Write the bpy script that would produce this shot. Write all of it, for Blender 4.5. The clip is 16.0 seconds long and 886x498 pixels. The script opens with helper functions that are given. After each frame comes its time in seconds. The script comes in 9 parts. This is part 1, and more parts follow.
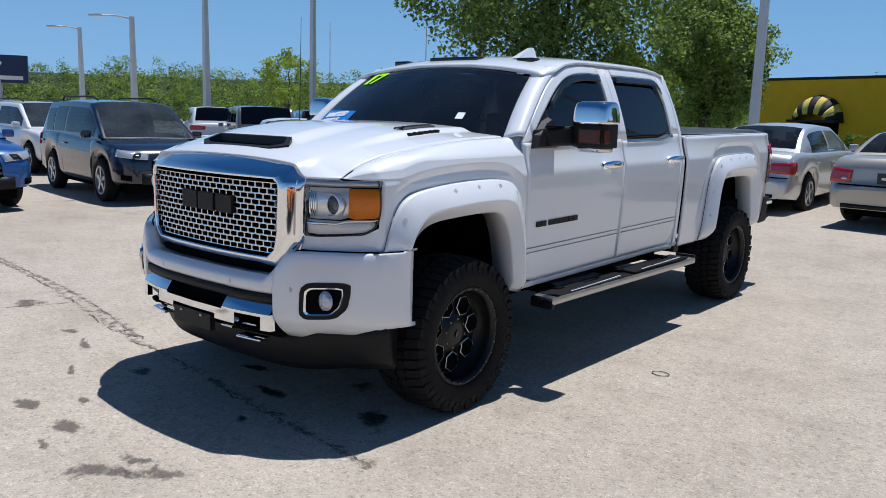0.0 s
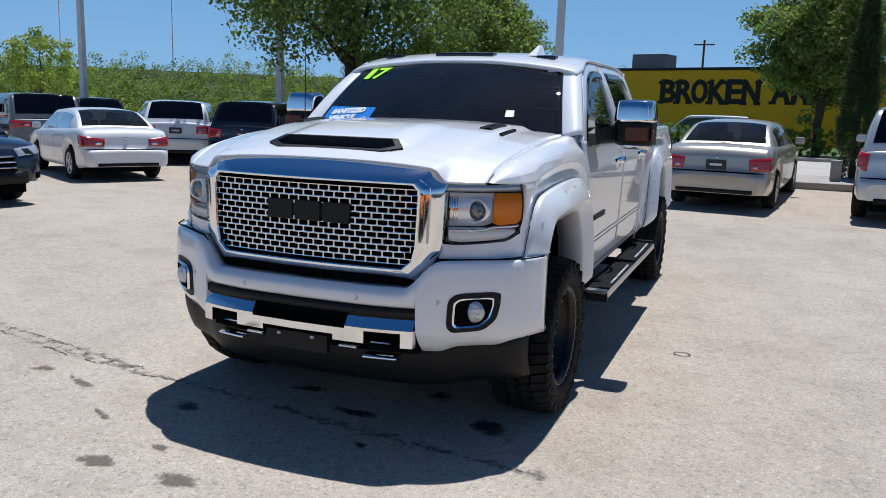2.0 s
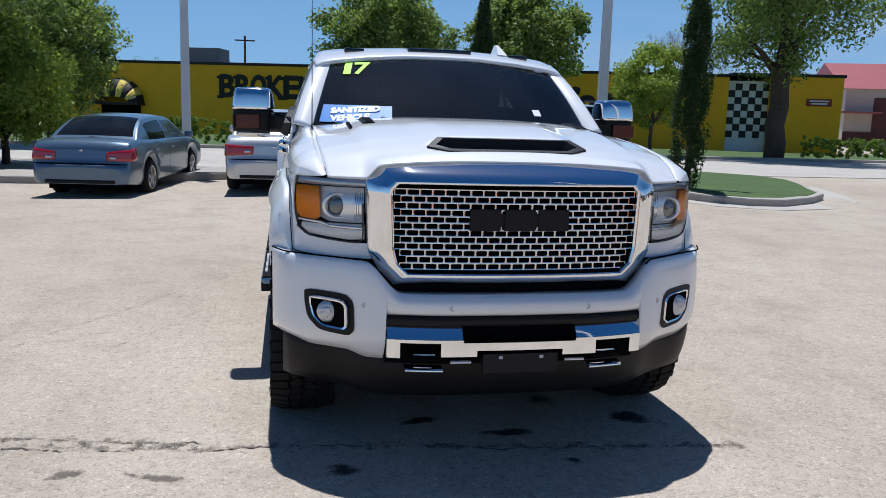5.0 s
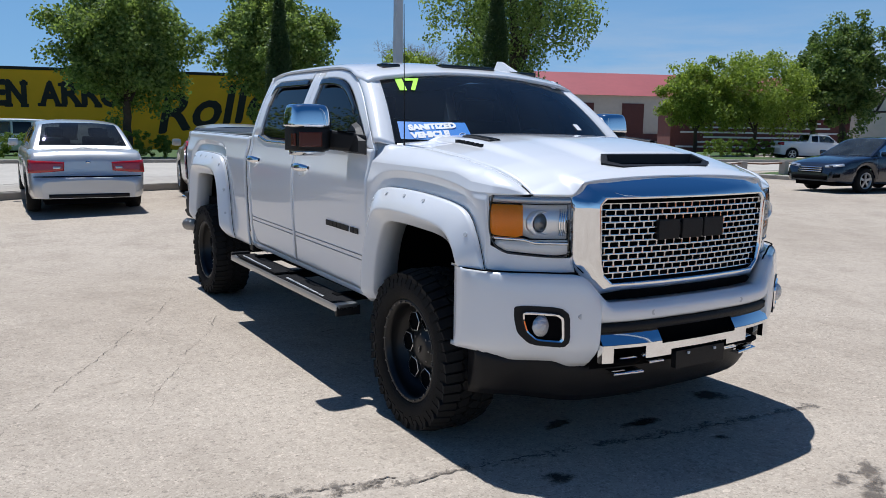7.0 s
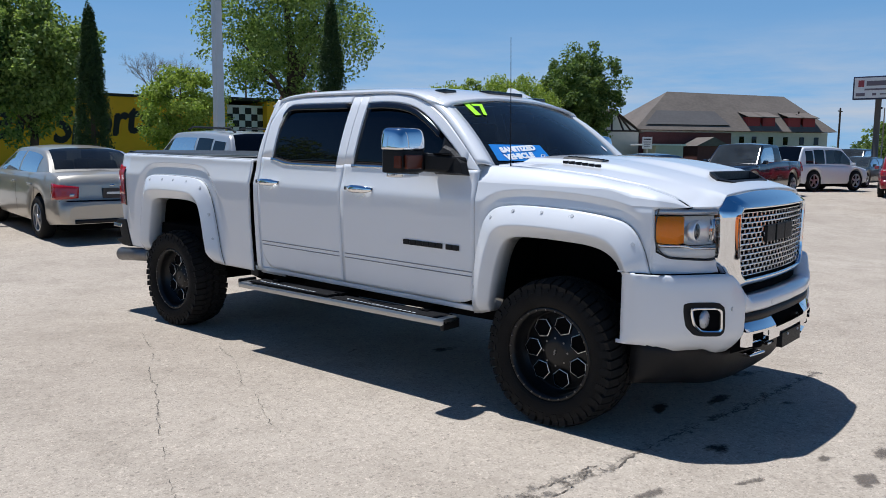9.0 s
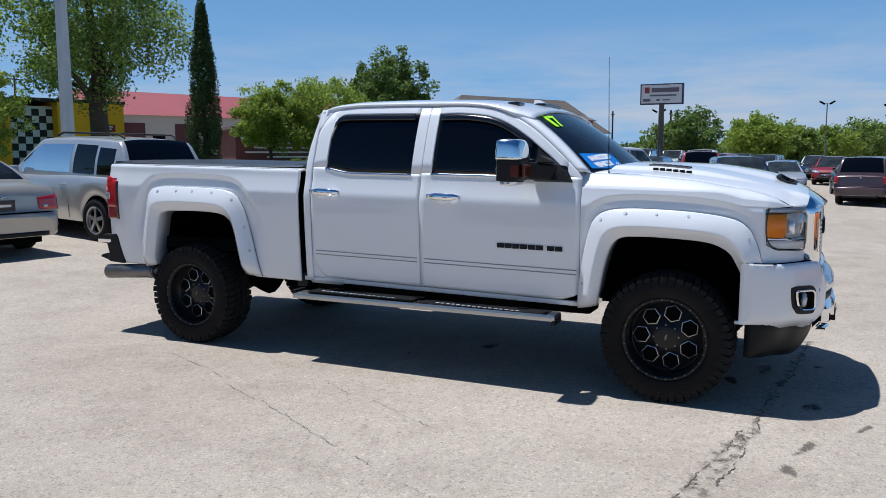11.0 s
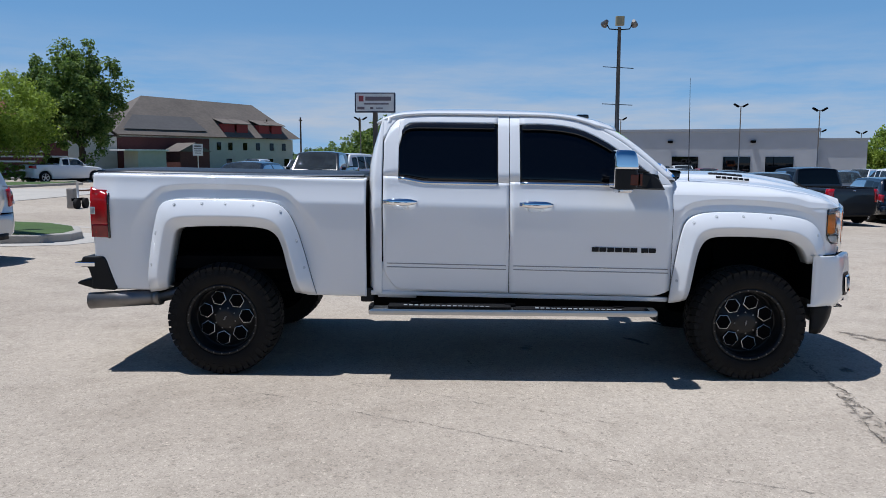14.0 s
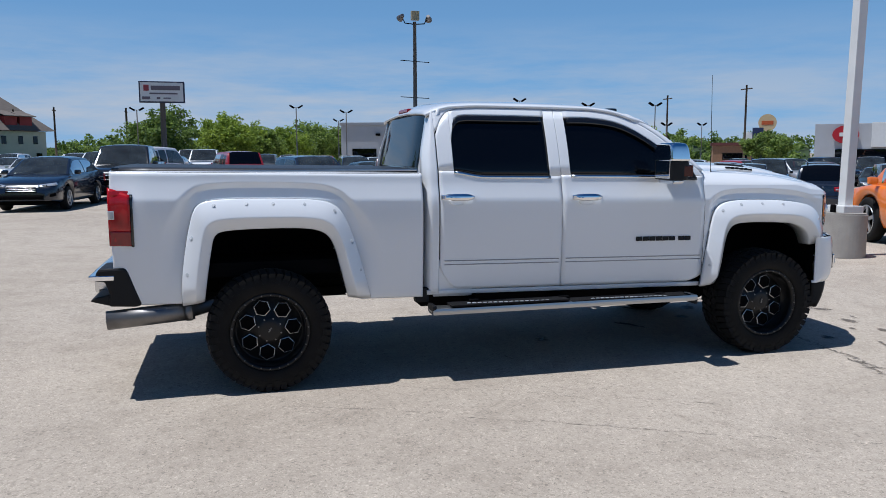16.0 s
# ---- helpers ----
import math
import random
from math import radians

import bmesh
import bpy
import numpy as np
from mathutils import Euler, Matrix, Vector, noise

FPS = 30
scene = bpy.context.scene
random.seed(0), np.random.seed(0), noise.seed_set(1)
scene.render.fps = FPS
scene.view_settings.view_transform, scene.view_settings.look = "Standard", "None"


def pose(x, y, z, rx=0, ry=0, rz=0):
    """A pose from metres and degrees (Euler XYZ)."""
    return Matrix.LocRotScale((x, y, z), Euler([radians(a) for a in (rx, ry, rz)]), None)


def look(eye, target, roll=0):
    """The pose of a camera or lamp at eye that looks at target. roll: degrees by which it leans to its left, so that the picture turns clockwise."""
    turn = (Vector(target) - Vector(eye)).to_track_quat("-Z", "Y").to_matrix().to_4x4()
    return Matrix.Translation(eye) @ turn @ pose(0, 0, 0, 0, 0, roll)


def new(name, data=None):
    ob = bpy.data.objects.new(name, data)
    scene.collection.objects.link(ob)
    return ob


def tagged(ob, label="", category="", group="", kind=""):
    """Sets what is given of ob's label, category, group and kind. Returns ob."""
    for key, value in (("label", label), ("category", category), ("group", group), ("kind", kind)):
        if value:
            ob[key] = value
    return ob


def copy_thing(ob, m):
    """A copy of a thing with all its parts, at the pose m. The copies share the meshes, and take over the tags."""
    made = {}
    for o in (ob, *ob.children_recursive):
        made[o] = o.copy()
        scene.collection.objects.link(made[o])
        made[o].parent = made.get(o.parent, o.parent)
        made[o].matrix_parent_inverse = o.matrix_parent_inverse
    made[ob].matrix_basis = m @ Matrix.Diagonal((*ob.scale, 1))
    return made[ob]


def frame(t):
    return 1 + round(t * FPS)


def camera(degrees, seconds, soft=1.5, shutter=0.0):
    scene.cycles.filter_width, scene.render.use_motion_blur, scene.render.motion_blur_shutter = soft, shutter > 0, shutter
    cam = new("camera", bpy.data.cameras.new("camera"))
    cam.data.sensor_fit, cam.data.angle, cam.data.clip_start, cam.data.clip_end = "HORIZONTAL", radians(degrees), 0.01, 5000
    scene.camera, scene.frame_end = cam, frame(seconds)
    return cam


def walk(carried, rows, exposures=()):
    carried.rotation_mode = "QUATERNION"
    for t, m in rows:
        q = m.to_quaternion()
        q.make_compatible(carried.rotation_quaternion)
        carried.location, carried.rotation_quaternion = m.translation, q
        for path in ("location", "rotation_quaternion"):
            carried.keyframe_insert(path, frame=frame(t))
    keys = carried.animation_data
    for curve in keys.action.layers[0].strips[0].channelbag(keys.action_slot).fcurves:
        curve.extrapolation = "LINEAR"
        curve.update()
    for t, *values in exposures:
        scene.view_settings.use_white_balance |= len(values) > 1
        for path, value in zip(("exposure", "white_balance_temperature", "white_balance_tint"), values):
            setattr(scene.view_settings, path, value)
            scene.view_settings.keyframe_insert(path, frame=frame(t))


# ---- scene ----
cam = camera(58.7, 16.0, soft=0.75)
PATH = [
    (0, (0.151, -0.163, 1.563), (-1.114, 1.351, 1.233), 1.7),
    (0.5, (-0.192, -0.409, 1.547), (-1.351, 1.186, 1.211), 1.6),
    (1, (-0.573, -0.626, 1.55), (-1.606, 1.051, 1.208), 1.6),
    (1.5, (-0.99, -0.783, 1.569), (-1.886, 0.972, 1.226), 1.7),
    (2, (-1.434, -0.983, 1.574), (-2.174, 0.843, 1.231), 1.8),
    (2.5, (-1.91, -1.063, 1.564), (-2.477, 0.823, 1.219), 1.9),
    (3, (-2.413, -1.164, 1.538), (-2.79, 0.77, 1.193), 2.0),
    (3.2, (-2.612, -1.239, 1.557), (-2.91, 0.709, 1.213), 1.9),
    (5.3, (-4.681, -1.013, 1.511), (-4.188, 0.9, 1.197), 1.6),
    (5.5, (-4.888, -0.973, 1.526), (-4.326, 0.921, 1.215), 1.5),
    (6, (-5.366, -0.807, 1.518), (-4.641, 1.032, 1.213), 1.2),
    (6.5, (-5.865, -0.616, 1.524), (-4.981, 1.152, 1.222), 1.0),
    (7, (-6.346, -0.401, 1.535), (-5.314, 1.286, 1.24), 0.9),
    (7.5, (-6.781, -0.127, 1.543), (-5.61, 1.47, 1.261), 0.8),
    (8, (-7.26, 0.114, 1.545), (-5.964, 1.613, 1.278), 0.5),
    (8.5, (-7.667, 0.419, 1.55), (-6.257, 1.814, 1.293), 0.4),
    (9, (-8.12, 0.708, 1.535), (-6.606, 1.992, 1.292), 0.5),
    (9.2, (-8.293, 0.839, 1.543), (-6.738, 2.074, 1.304), 0.5),
    (11.3, (-9.642, 2.487, 1.599), (-7.813, 3.261, 1.363), -0.2),
    (11.5, (-9.753, 2.657, 1.615), (-7.904, 3.381, 1.381), -0.3),
    (12, (-9.935, 3.119, 1.61), (-8.042, 3.723, 1.379), -0.4),
    (12.5, (-10.126, 3.594, 1.618), (-8.198, 4.071, 1.386), -0.3),
    (13, (-10.188, 4.099, 1.606), (-8.23, 4.44, 1.382), -0.1),
    (13.5, (-10.207, 4.614, 1.615), (-8.23, 4.815, 1.393), 0.1),
    (14, (-10.184, 5.131, 1.604), (-8.197, 5.189, 1.381), 0.2),
    (14.5, (-10.135, 5.66, 1.597), (-8.15, 5.573, 1.37), 0.1),
    (15, (-10.067, 6.194, 1.605), (-8.095, 5.959, 1.371), 0.0),
    (15.5, (-9.913, 6.677, 1.613), (-7.964, 6.3, 1.375), -0.1),
    (16, (-9.786, 7.168, 1.614), (-7.868, 6.656, 1.372), -0.2),
]
walk(cam, [(t, look(eye, target, roll)) for t, eye, target, roll in PATH], [(0, 0.0, 6000, 10), (9, 0.0, 6000, 10), (12, -0.04, 5880, 10), (15, -0.12, 5880, 10), (16, -0.13, 5880, 10)])

# ---- sky, sun ----
SUN_EL = 73.0
world = bpy.data.worlds.new("sky")
scene.world = world
world.use_nodes = True
_nt = world.node_tree
_bg = _nt.nodes["Background"]
_sky = _nt.nodes.new("ShaderNodeTexSky")
_sky.sky_type = "NISHITA"
_sky.sun_disc = False
_sky.sun_elevation, _sky.sun_rotation = radians(SUN_EL), 0.0
_sky.air_density, _sky.dust_density, _sky.ozone_density = 0.65, 0.2, 3.0
# thin streaks of cirrus low over the lot
_tc = _nt.nodes.new("ShaderNodeTexCoord")
_mp = _nt.nodes.new("ShaderNodeMapping")
_mp.inputs["Scale"].default_value = (2.2, 2.2, 16.0)
_no = _nt.nodes.new("ShaderNodeTexNoise")
_no.inputs["Scale"].default_value, _no.inputs["Detail"].default_value, _no.inputs["Roughness"].default_value = 2.1, 7.0, 0.62
_rp = _nt.nodes.new("ShaderNodeValToRGB")
_rp.color_ramp.elements[0].position, _rp.color_ramp.elements[1].position = 0.32, 0.66
_sep = _nt.nodes.new("ShaderNodeSeparateXYZ")
_band = _nt.nodes.new("ShaderNodeMapRange")
_band.inputs["From Min"].default_value, _band.inputs["From Max"].default_value = 0.165, 0.05
_mul = _nt.nodes.new("ShaderNodeMath")
_mul.operation = "MULTIPLY"
_east = _nt.nodes.new("ShaderNodeMapRange")
_east.inputs["From Min"].default_value, _east.inputs["From Max"].default_value = 0.1, 0.9
_mul2 = _nt.nodes.new("ShaderNodeMath")
_mul2.operation = "MULTIPLY"
_mix = _nt.nodes.new("ShaderNodeMixRGB")
_mix.inputs["Color2"].default_value = (6.0, 6.6, 7.4, 1)
_L = _nt.links.new
_L(_tc.outputs["Generated"], _mp.inputs["Vector"])
_L(_mp.outputs["Vector"], _no.inputs["Vector"])
_L(_no.outputs["Fac"], _rp.inputs["Fac"])
_L(_tc.outputs["Generated"], _sep.inputs["Vector"])
_L(_sep.outputs["Z"], _band.inputs["Value"])
_L(_sep.outputs["X"], _east.inputs["Value"])
_L(_rp.outputs["Color"], _mul.inputs[0])
_L(_band.outputs["Result"], _mul.inputs[1])
_L(_mul.outputs["Value"], _mul2.inputs[0])
_L(_east.outputs["Result"], _mul2.inputs[1])
_L(_mul2.outputs["Value"], _mix.inputs["Fac"])
_hs = _nt.nodes.new("ShaderNodeHueSaturation")
_hs.inputs["Saturation"].default_value = 1.28
_L(_sky.outputs["Color"], _hs.inputs["Color"])
# pale blue haze that thickens towards the horizon
_hz = _nt.nodes.new("ShaderNodeMixRGB")
_hz.inputs["Color2"].default_value = (2.95, 5.5, 8.6, 1)
_hr = _nt.nodes.new("ShaderNodeMapRange")
_hr.inputs["From Min"].default_value, _hr.inputs["From Max"].default_value, _hr.inputs["To Max"].default_value = 0.55, 0.0, 0.88
_L(_sep.outputs["Z"], _hr.inputs["Value"])
_L(_hr.outputs["Result"], _hz.inputs["Fac"])
_L(_hs.outputs["Color"], _hz.inputs["Color1"])
_L(_hz.outputs["Color"], _mix.inputs["Color1"])
_L(_mix.outputs["Color"], _bg.inputs["Color"])
_bg.inputs["Strength"].default_value = 0.082
sun = new("sun", bpy.data.lights.new("sun", "SUN"))
sun.data.energy, sun.data.angle, sun.data.color = 5.0, radians(0.53), (1.0, 0.965, 0.92)
sun.matrix_world = look((0, 0.292 * 60, 0.956 * 60), (0, 0, 0))
scene.view_settings.exposure = 0.0

# ---- materials ----
def mat(name, col, rough=0.5, metal=0.0, var=0.0, scale=8.0, bump=0.0, bscale=60.0, coat=0.0, spec=0.5, col2=None, isl=0.0, obj=0.0, emit=0.0):
    """A node material: base colour broken by two scales of noise, roughness, relief."""
    m = bpy.data.materials.new(name)
    m.use_nodes = True
    nt = m.node_tree
    b = nt.nodes["Principled BSDF"]
    b.inputs["Roughness"].default_value, b.inputs["Metallic"].default_value = rough, metal
    b.inputs["Specular IOR Level"].default_value = spec
    b.inputs["Base Color"].default_value = (*col, 1)
    b.inputs["Coat Weight"].default_value, b.inputs["Coat Roughness"].default_value = coat, 0.03
    co = nt.nodes.new("ShaderNodeTexCoord")
    if var > 0:
        n1, n2 = nt.nodes.new("ShaderNodeTexNoise"), nt.nodes.new("ShaderNodeTexNoise")
        n1.inputs["Scale"].default_value, n1.inputs["Detail"].default_value = scale, 6
        n2.inputs["Scale"].default_value, n2.inputs["Detail"].default_value = scale * 0.13, 4
        add = nt.nodes.new("ShaderNodeMath")
        add.operation = "ADD"
        nt.links.new(co.outputs["Object"], n1.inputs["Vector"])
        nt.links.new(co.outputs["Object"], n2.inputs["Vector"])
        nt.links.new(n1.outputs["Fac"], add.inputs[0])
        nt.links.new(n2.outputs["Fac"], add.inputs[1])
        mr = nt.nodes.new("ShaderNodeMapRange")
        mr.inputs["From Min"].default_value, mr.inputs["From Max"].default_value = 0.7, 1.3
        nt.links.new(add.outputs[0], mr.inputs["Value"])
        mx = nt.nodes.new("ShaderNodeMixRGB")
        c2 = col2 or tuple(c * (1 - var) for c in col)
        mx.inputs["Color1"].default_value, mx.inputs["Color2"].default_value = (*col, 1), (*c2, 1)
        nt.links.new(mr.outputs["Result"], mx.inputs["Fac"])
        out = mx.outputs["Color"]
    else:
        out = None
    if isl > 0 or obj > 0:
        src = nt.nodes.new("ShaderNodeNewGeometry").outputs["Random Per Island"] if isl > 0 else nt.nodes.new("ShaderNodeObjectInfo").outputs["Random"]
        hs = nt.nodes.new("ShaderNodeHueSaturation")
        r2 = nt.nodes.new("ShaderNodeMapRange")
        a = max(isl, obj)
        r2.inputs["To Min"].default_value, r2.inputs["To Max"].default_value = 1 - a, 1 + a
        nt.links.new(src, r2.inputs["Value"])
        nt.links.new(r2.outputs["Result"], hs.inputs["Value"])
        if out:
            nt.links.new(out, hs.inputs["Color"])
        else:
            hs.inputs["Color"].default_value = (*col, 1)
        out = hs.outputs["Color"]
    if out:
        nt.links.new(out, b.inputs["Base Color"])
    if bump > 0:
        nb, bp = nt.nodes.new("ShaderNodeTexNoise"), nt.nodes.new("ShaderNodeBump")
        nb.inputs["Scale"].default_value, nb.inputs["Detail"].default_value = bscale, 5
        bp.inputs["Strength"].default_value, bp.inputs["Distance"].default_value = bump, 0.01
        nt.links.new(co.outputs["Object"], nb.inputs["Vector"])
        nt.links.new(nb.outputs["Fac"], bp.inputs["Height"])
        nt.links.new(bp.outputs["Normal"], b.inputs["Normal"])
    if emit > 0:
        b.inputs["Emission Color"].default_value, b.inputs["Emission Strength"].default_value = (*col, 1), emit
    return m


def glass_mat(name, tint, rough=0.0, ior=1.5, dust=0.0):
    """A thin pane: what lies behind is dimmed by the tint, the sky is mirrored by Fresnel."""
    m = bpy.data.materials.new(name)
    m.use_nodes = True
    nt = m.node_tree
    nt.nodes.remove(nt.nodes["Principled BSDF"])
    tr, gl, mx, fr = (nt.nodes.new("ShaderNode" + k) for k in ("BsdfTransparent", "BsdfGlossy", "MixShader", "Fresnel"))
    tr.inputs["Color"].default_value = (*tint, 1)
    gl.inputs["Roughness"].default_value = rough
    fr.inputs["IOR"].default_value = ior
    nt.links.new(fr.outputs[0], mx.inputs[0])
    nt.links.new(tr.outputs[0], mx.inputs[1])
    nt.links.new(gl.outputs[0], mx.inputs[2])
    out = mx.outputs[0]
    if dust:
        df, m2, nz, rp, co = (nt.nodes.new("ShaderNode" + k) for k in ("BsdfDiffuse", "MixShader", "TexNoise", "MapRange", "TexCoord"))
        df.inputs["Color"].default_value = (0.52, 0.64, 0.72, 1)
        nz.inputs["Scale"].default_value, nz.inputs["Detail"].default_value = 2.6, 6
        rp.inputs["From Min"].default_value, rp.inputs["From Max"].default_value = 0.3, 0.75
        rp.inputs["To Min"].default_value, rp.inputs["To Max"].default_value = dust * 0.55, dust * 1.5
        nt.links.new(co.outputs["Object"], nz.inputs["Vector"])
        nt.links.new(nz.outputs["Fac"], rp.inputs["Value"])
        nt.links.new(rp.outputs["Result"], m2.inputs[0])
        nt.links.new(out, m2.inputs[1])
        nt.links.new(df.outputs[0], m2.inputs[2])
        out = m2.outputs[0]
    nt.links.new(out, nt.nodes["Material Output"].inputs["Surface"])
    return m


def leaf_mat(name, col, col2, trans=0.35):
    """Leaves: diffuse and light let through, each leaf a little different."""
    m = bpy.data.materials.new(name)
    m.use_nodes = True
    nt = m.node_tree
    b = nt.nodes["Principled BSDF"]
    b.inputs["Roughness"].default_value = 0.55
    b.inputs["Specular IOR Level"].default_value = 0.2
    g, mx = nt.nodes.new("ShaderNodeNewGeometry"), nt.nodes.new("ShaderNodeMixRGB")
    mx.inputs["Color1"].default_value, mx.inputs["Color2"].default_value = (*col, 1), (*col2, 1)
    nt.links.new(g.outputs["Random Per Island"], mx.inputs["Fac"])
    nt.links.new(mx.outputs["Color"], b.inputs["Base Color"])
    tl, ms = nt.nodes.new("ShaderNodeBsdfTranslucent"), nt.nodes.new("ShaderNodeMixShader")
    gain = nt.nodes.new("ShaderNodeMixRGB")
    gain.blend_type, gain.inputs["Fac"].default_value, gain.inputs["Color2"].default_value = "MULTIPLY", 1.0, (1.9, 1.8, 1.1, 1)
    nt.links.new(mx.outputs["Color"], gain.inputs["Color1"])
    nt.links.new(gain.outputs["Color"], tl.inputs["Color"])
    ms.inputs[0].default_value = trans
    nt.links.new(b.outputs[0], ms.inputs[1])
    nt.links.new(tl.outputs[0], ms.inputs[2])
    nt.links.new(ms.outputs[0], nt.nodes["Material Output"].inputs["Surface"])
    return m


def patch_mat(name, col, scale, lo, hi, rough=0.85, edge=1.0, most=0.9):
    """A mark on the paving that thins out in grains: dirt or oil, see-through between."""
    m = bpy.data.materials.new(name)
    m.use_nodes = True
    nt = m.node_tree
    b = nt.nodes["Principled BSDF"]
    b.inputs["Base Color"].default_value, b.inputs["Roughness"].default_value = (*col, 1), rough
    b.inputs["Specular IOR Level"].default_value = 0.25
    co, n1, n2 = (nt.nodes.new("ShaderNode" + k) for k in ("TexCoord", "TexNoise", "TexNoise"))
    n1.inputs["Scale"].default_value, n1.inputs["Detail"].default_value, n1.inputs["Roughness"].default_value = scale, 8, 0.75
    n2.inputs["Scale"].default_value, n2.inputs["Detail"].default_value = scale * 0.22, 3
    at = nt.nodes.new("ShaderNodeAttribute")
    at.attribute_name = "fade"
    for n in (n1, n2):
        nt.links.new(co.outputs["Object"], n.inputs["Vector"])
    s = nt.nodes.new("ShaderNodeMath")
    s.operation = "ADD"
    nt.links.new(n1.outputs["Fac"], s.inputs[0])
    nt.links.new(n2.outputs["Fac"], s.inputs[1])
    s2 = nt.nodes.new("ShaderNodeMath")
    s2.operation = "MULTIPLY_ADD"
    s2.inputs[1].default_value = edge
    nt.links.new(at.outputs["Fac"], s2.inputs[0])
    nt.links.new(s.outputs[0], s2.inputs[2])
    mr = nt.nodes.new("ShaderNodeMapRange")
    mr.inputs["From Min"].default_value, mr.inputs["From Max"].default_value, mr.inputs["To Max"].default_value = lo, hi, most
    nt.links.new(s2.outputs[0], mr.inputs["Value"])
    nt.links.new(mr.outputs["Result"], b.inputs["Alpha"])
    return m


def fade_attr(o, vals):
    a = o.data.attributes.new("fade", "FLOAT", "POINT")
    a.data.foreach_set("value", vals)
    return o


def concrete_mat():
    """Bleached, worn pavement: pale paste, dark and light grit, wide stains, fine relief."""
    m = bpy.data.materials.new("pavement_concrete")
    m.use_nodes = True
    nt = m.node_tree
    b = nt.nodes["Principled BSDF"]
    b.inputs["Roughness"].default_value = 0.85
    b.inputs["Specular IOR Level"].default_value = 0.25
    co = nt.nodes.new("ShaderNodeTexCoord")

    def tex(scale, detail, rough=0.55):
        n = nt.nodes.new("ShaderNodeTexNoise")
        n.inputs["Scale"].default_value, n.inputs["Detail"].default_value, n.inputs["Roughness"].default_value = scale, detail, rough
        nt.links.new(co.outputs["Object"], n.inputs["Vector"])
        return n.outputs["Fac"]

    def ramp(src, stops):
        r = nt.nodes.new("ShaderNodeValToRGB")
        r.color_ramp.elements[0].position, r.color_ramp.elements[0].color = stops[0][0], (*stops[0][1], 1)
        r.color_ramp.elements[1].position, r.color_ramp.elements[1].color = stops[-1][0], (*stops[-1][1], 1)
        for p, c in stops[1:-1]:
            r.color_ramp.elements.new(p).color = (*c, 1)
        nt.links.new(src, r.inputs["Fac"])
        return r.outputs["Color"]

    def mul(a, c, f=1.0):
        x = nt.nodes.new("ShaderNodeMixRGB")
        x.blend_type = "MULTIPLY"
        x.inputs["Fac"].default_value = f
        nt.links.new(a, x.inputs["Color1"])
        nt.links.new(c, x.inputs["Color2"])
        return x.outputs["Color"]

    def grains(scale, stops):
        """Single stones: one random value for each cell."""
        v = nt.nodes.new("ShaderNodeTexVoronoi")
        v.inputs["Scale"].default_value = scale
        nt.links.new(co.outputs["Object"], v.inputs["Vector"])
        s = nt.nodes.new("ShaderNodeSeparateColor")
        nt.links.new(v.outputs["Color"], s.inputs["Color"])
        return ramp(s.outputs["Red"], [(p, (c, c * 0.99, c * 0.98)) for p, c in stops])

    base = ramp(tex(0.22, 7, 0.62), [(0.30, (0.355, 0.307, 0.252)), (0.50, (0.412, 0.362, 0.300)), (0.72, (0.452, 0.402, 0.338))])
    base = mul(base, ramp(tex(1.7, 9, 0.72), [(0.28, (0.80, 0.79, 0.78)), (0.52, (1.0, 1.0, 1.0)), (0.8, (1.07, 1.07, 1.07))]))
    base = mul(base, ramp(tex(14, 5, 0.75), [(0.26, (0.80, 0.79, 0.78)), (0.48, (1.0, 1.0, 1.0)), (0.74, (1.06, 1.06, 1.06))]))
    base = mul(base, grains(62, [(0.0, 0.72), (0.08, 0.93), (0.25, 0.99), (0.85, 1.01), (0.95, 1.08), (1.0, 1.22)]))
    base = mul(base, grains(150, [(0.0, 0.64), (0.12, 0.92), (0.5, 1.0), (0.88, 1.03), (1.0, 1.3)]))
    # oil and water marks with an outline of their own
    base = mul(base, ramp(tex(0.75, 5, 0.6), [(0.0, (1, 1, 1)), (0.665, (1, 1, 1)), (0.71, (0.86, 0.85, 0.84)), (0.80, (0.78, 0.77, 0.76))]))
    nt.links.new(base, b.inputs["Base Color"])
    bp = nt.nodes.new("ShaderNodeBump")
    bp.inputs["Strength"].default_value, bp.inputs["Distance"].default_value = 0.45, 0.006
    nt.links.new(tex(90, 5, 0.7), bp.inputs["Height"])
    nt.links.new(bp.outputs["Normal"], b.inputs["Normal"])
    return m


M_CONC = concrete_mat()
M_WHITE = mat("white_paint", (0.785, 0.80, 0.815), 0.3, coat=1.0)
M_CHROME = mat("chrome", (0.86, 0.87, 0.89), 0.06, metal=1.0)
M_CHROME_B = mat("bright_plastic_chrome", (0.70, 0.71, 0.73), 0.14, metal=1.0)
M_BLACKPL = mat("black_plastic", (0.007, 0.007, 0.008), 0.5, spec=0.28, var=0.25, scale=30, bump=0.15, bscale=300)
M_GLOSSBL = mat("gloss_black", (0.008, 0.008, 0.009), 0.15, coat=0.5)
# near black for linings and dark parts; in gaps it stands in for deep shade
M_VOID = mat("void_black", (0.004, 0.004, 0.0045), 0.95, spec=0.05)
M_RUBBER = mat("tyre_rubber", (0.015, 0.0145, 0.014), 0.8, spec=0.2, var=0.35, scale=14, bump=0.2, bscale=120)
M_DARKTINT = mat("tinted_glass", (0.002, 0.0022, 0.003), 0.02, spec=0.4)
M_GLASS = glass_mat("windshield_glass", (0.56, 0.64, 0.66), ior=1.6, dust=0.014)
M_CLEAR = glass_mat("clear_lens", (0.98, 0.98, 0.98), 0.02, ior=1.22)
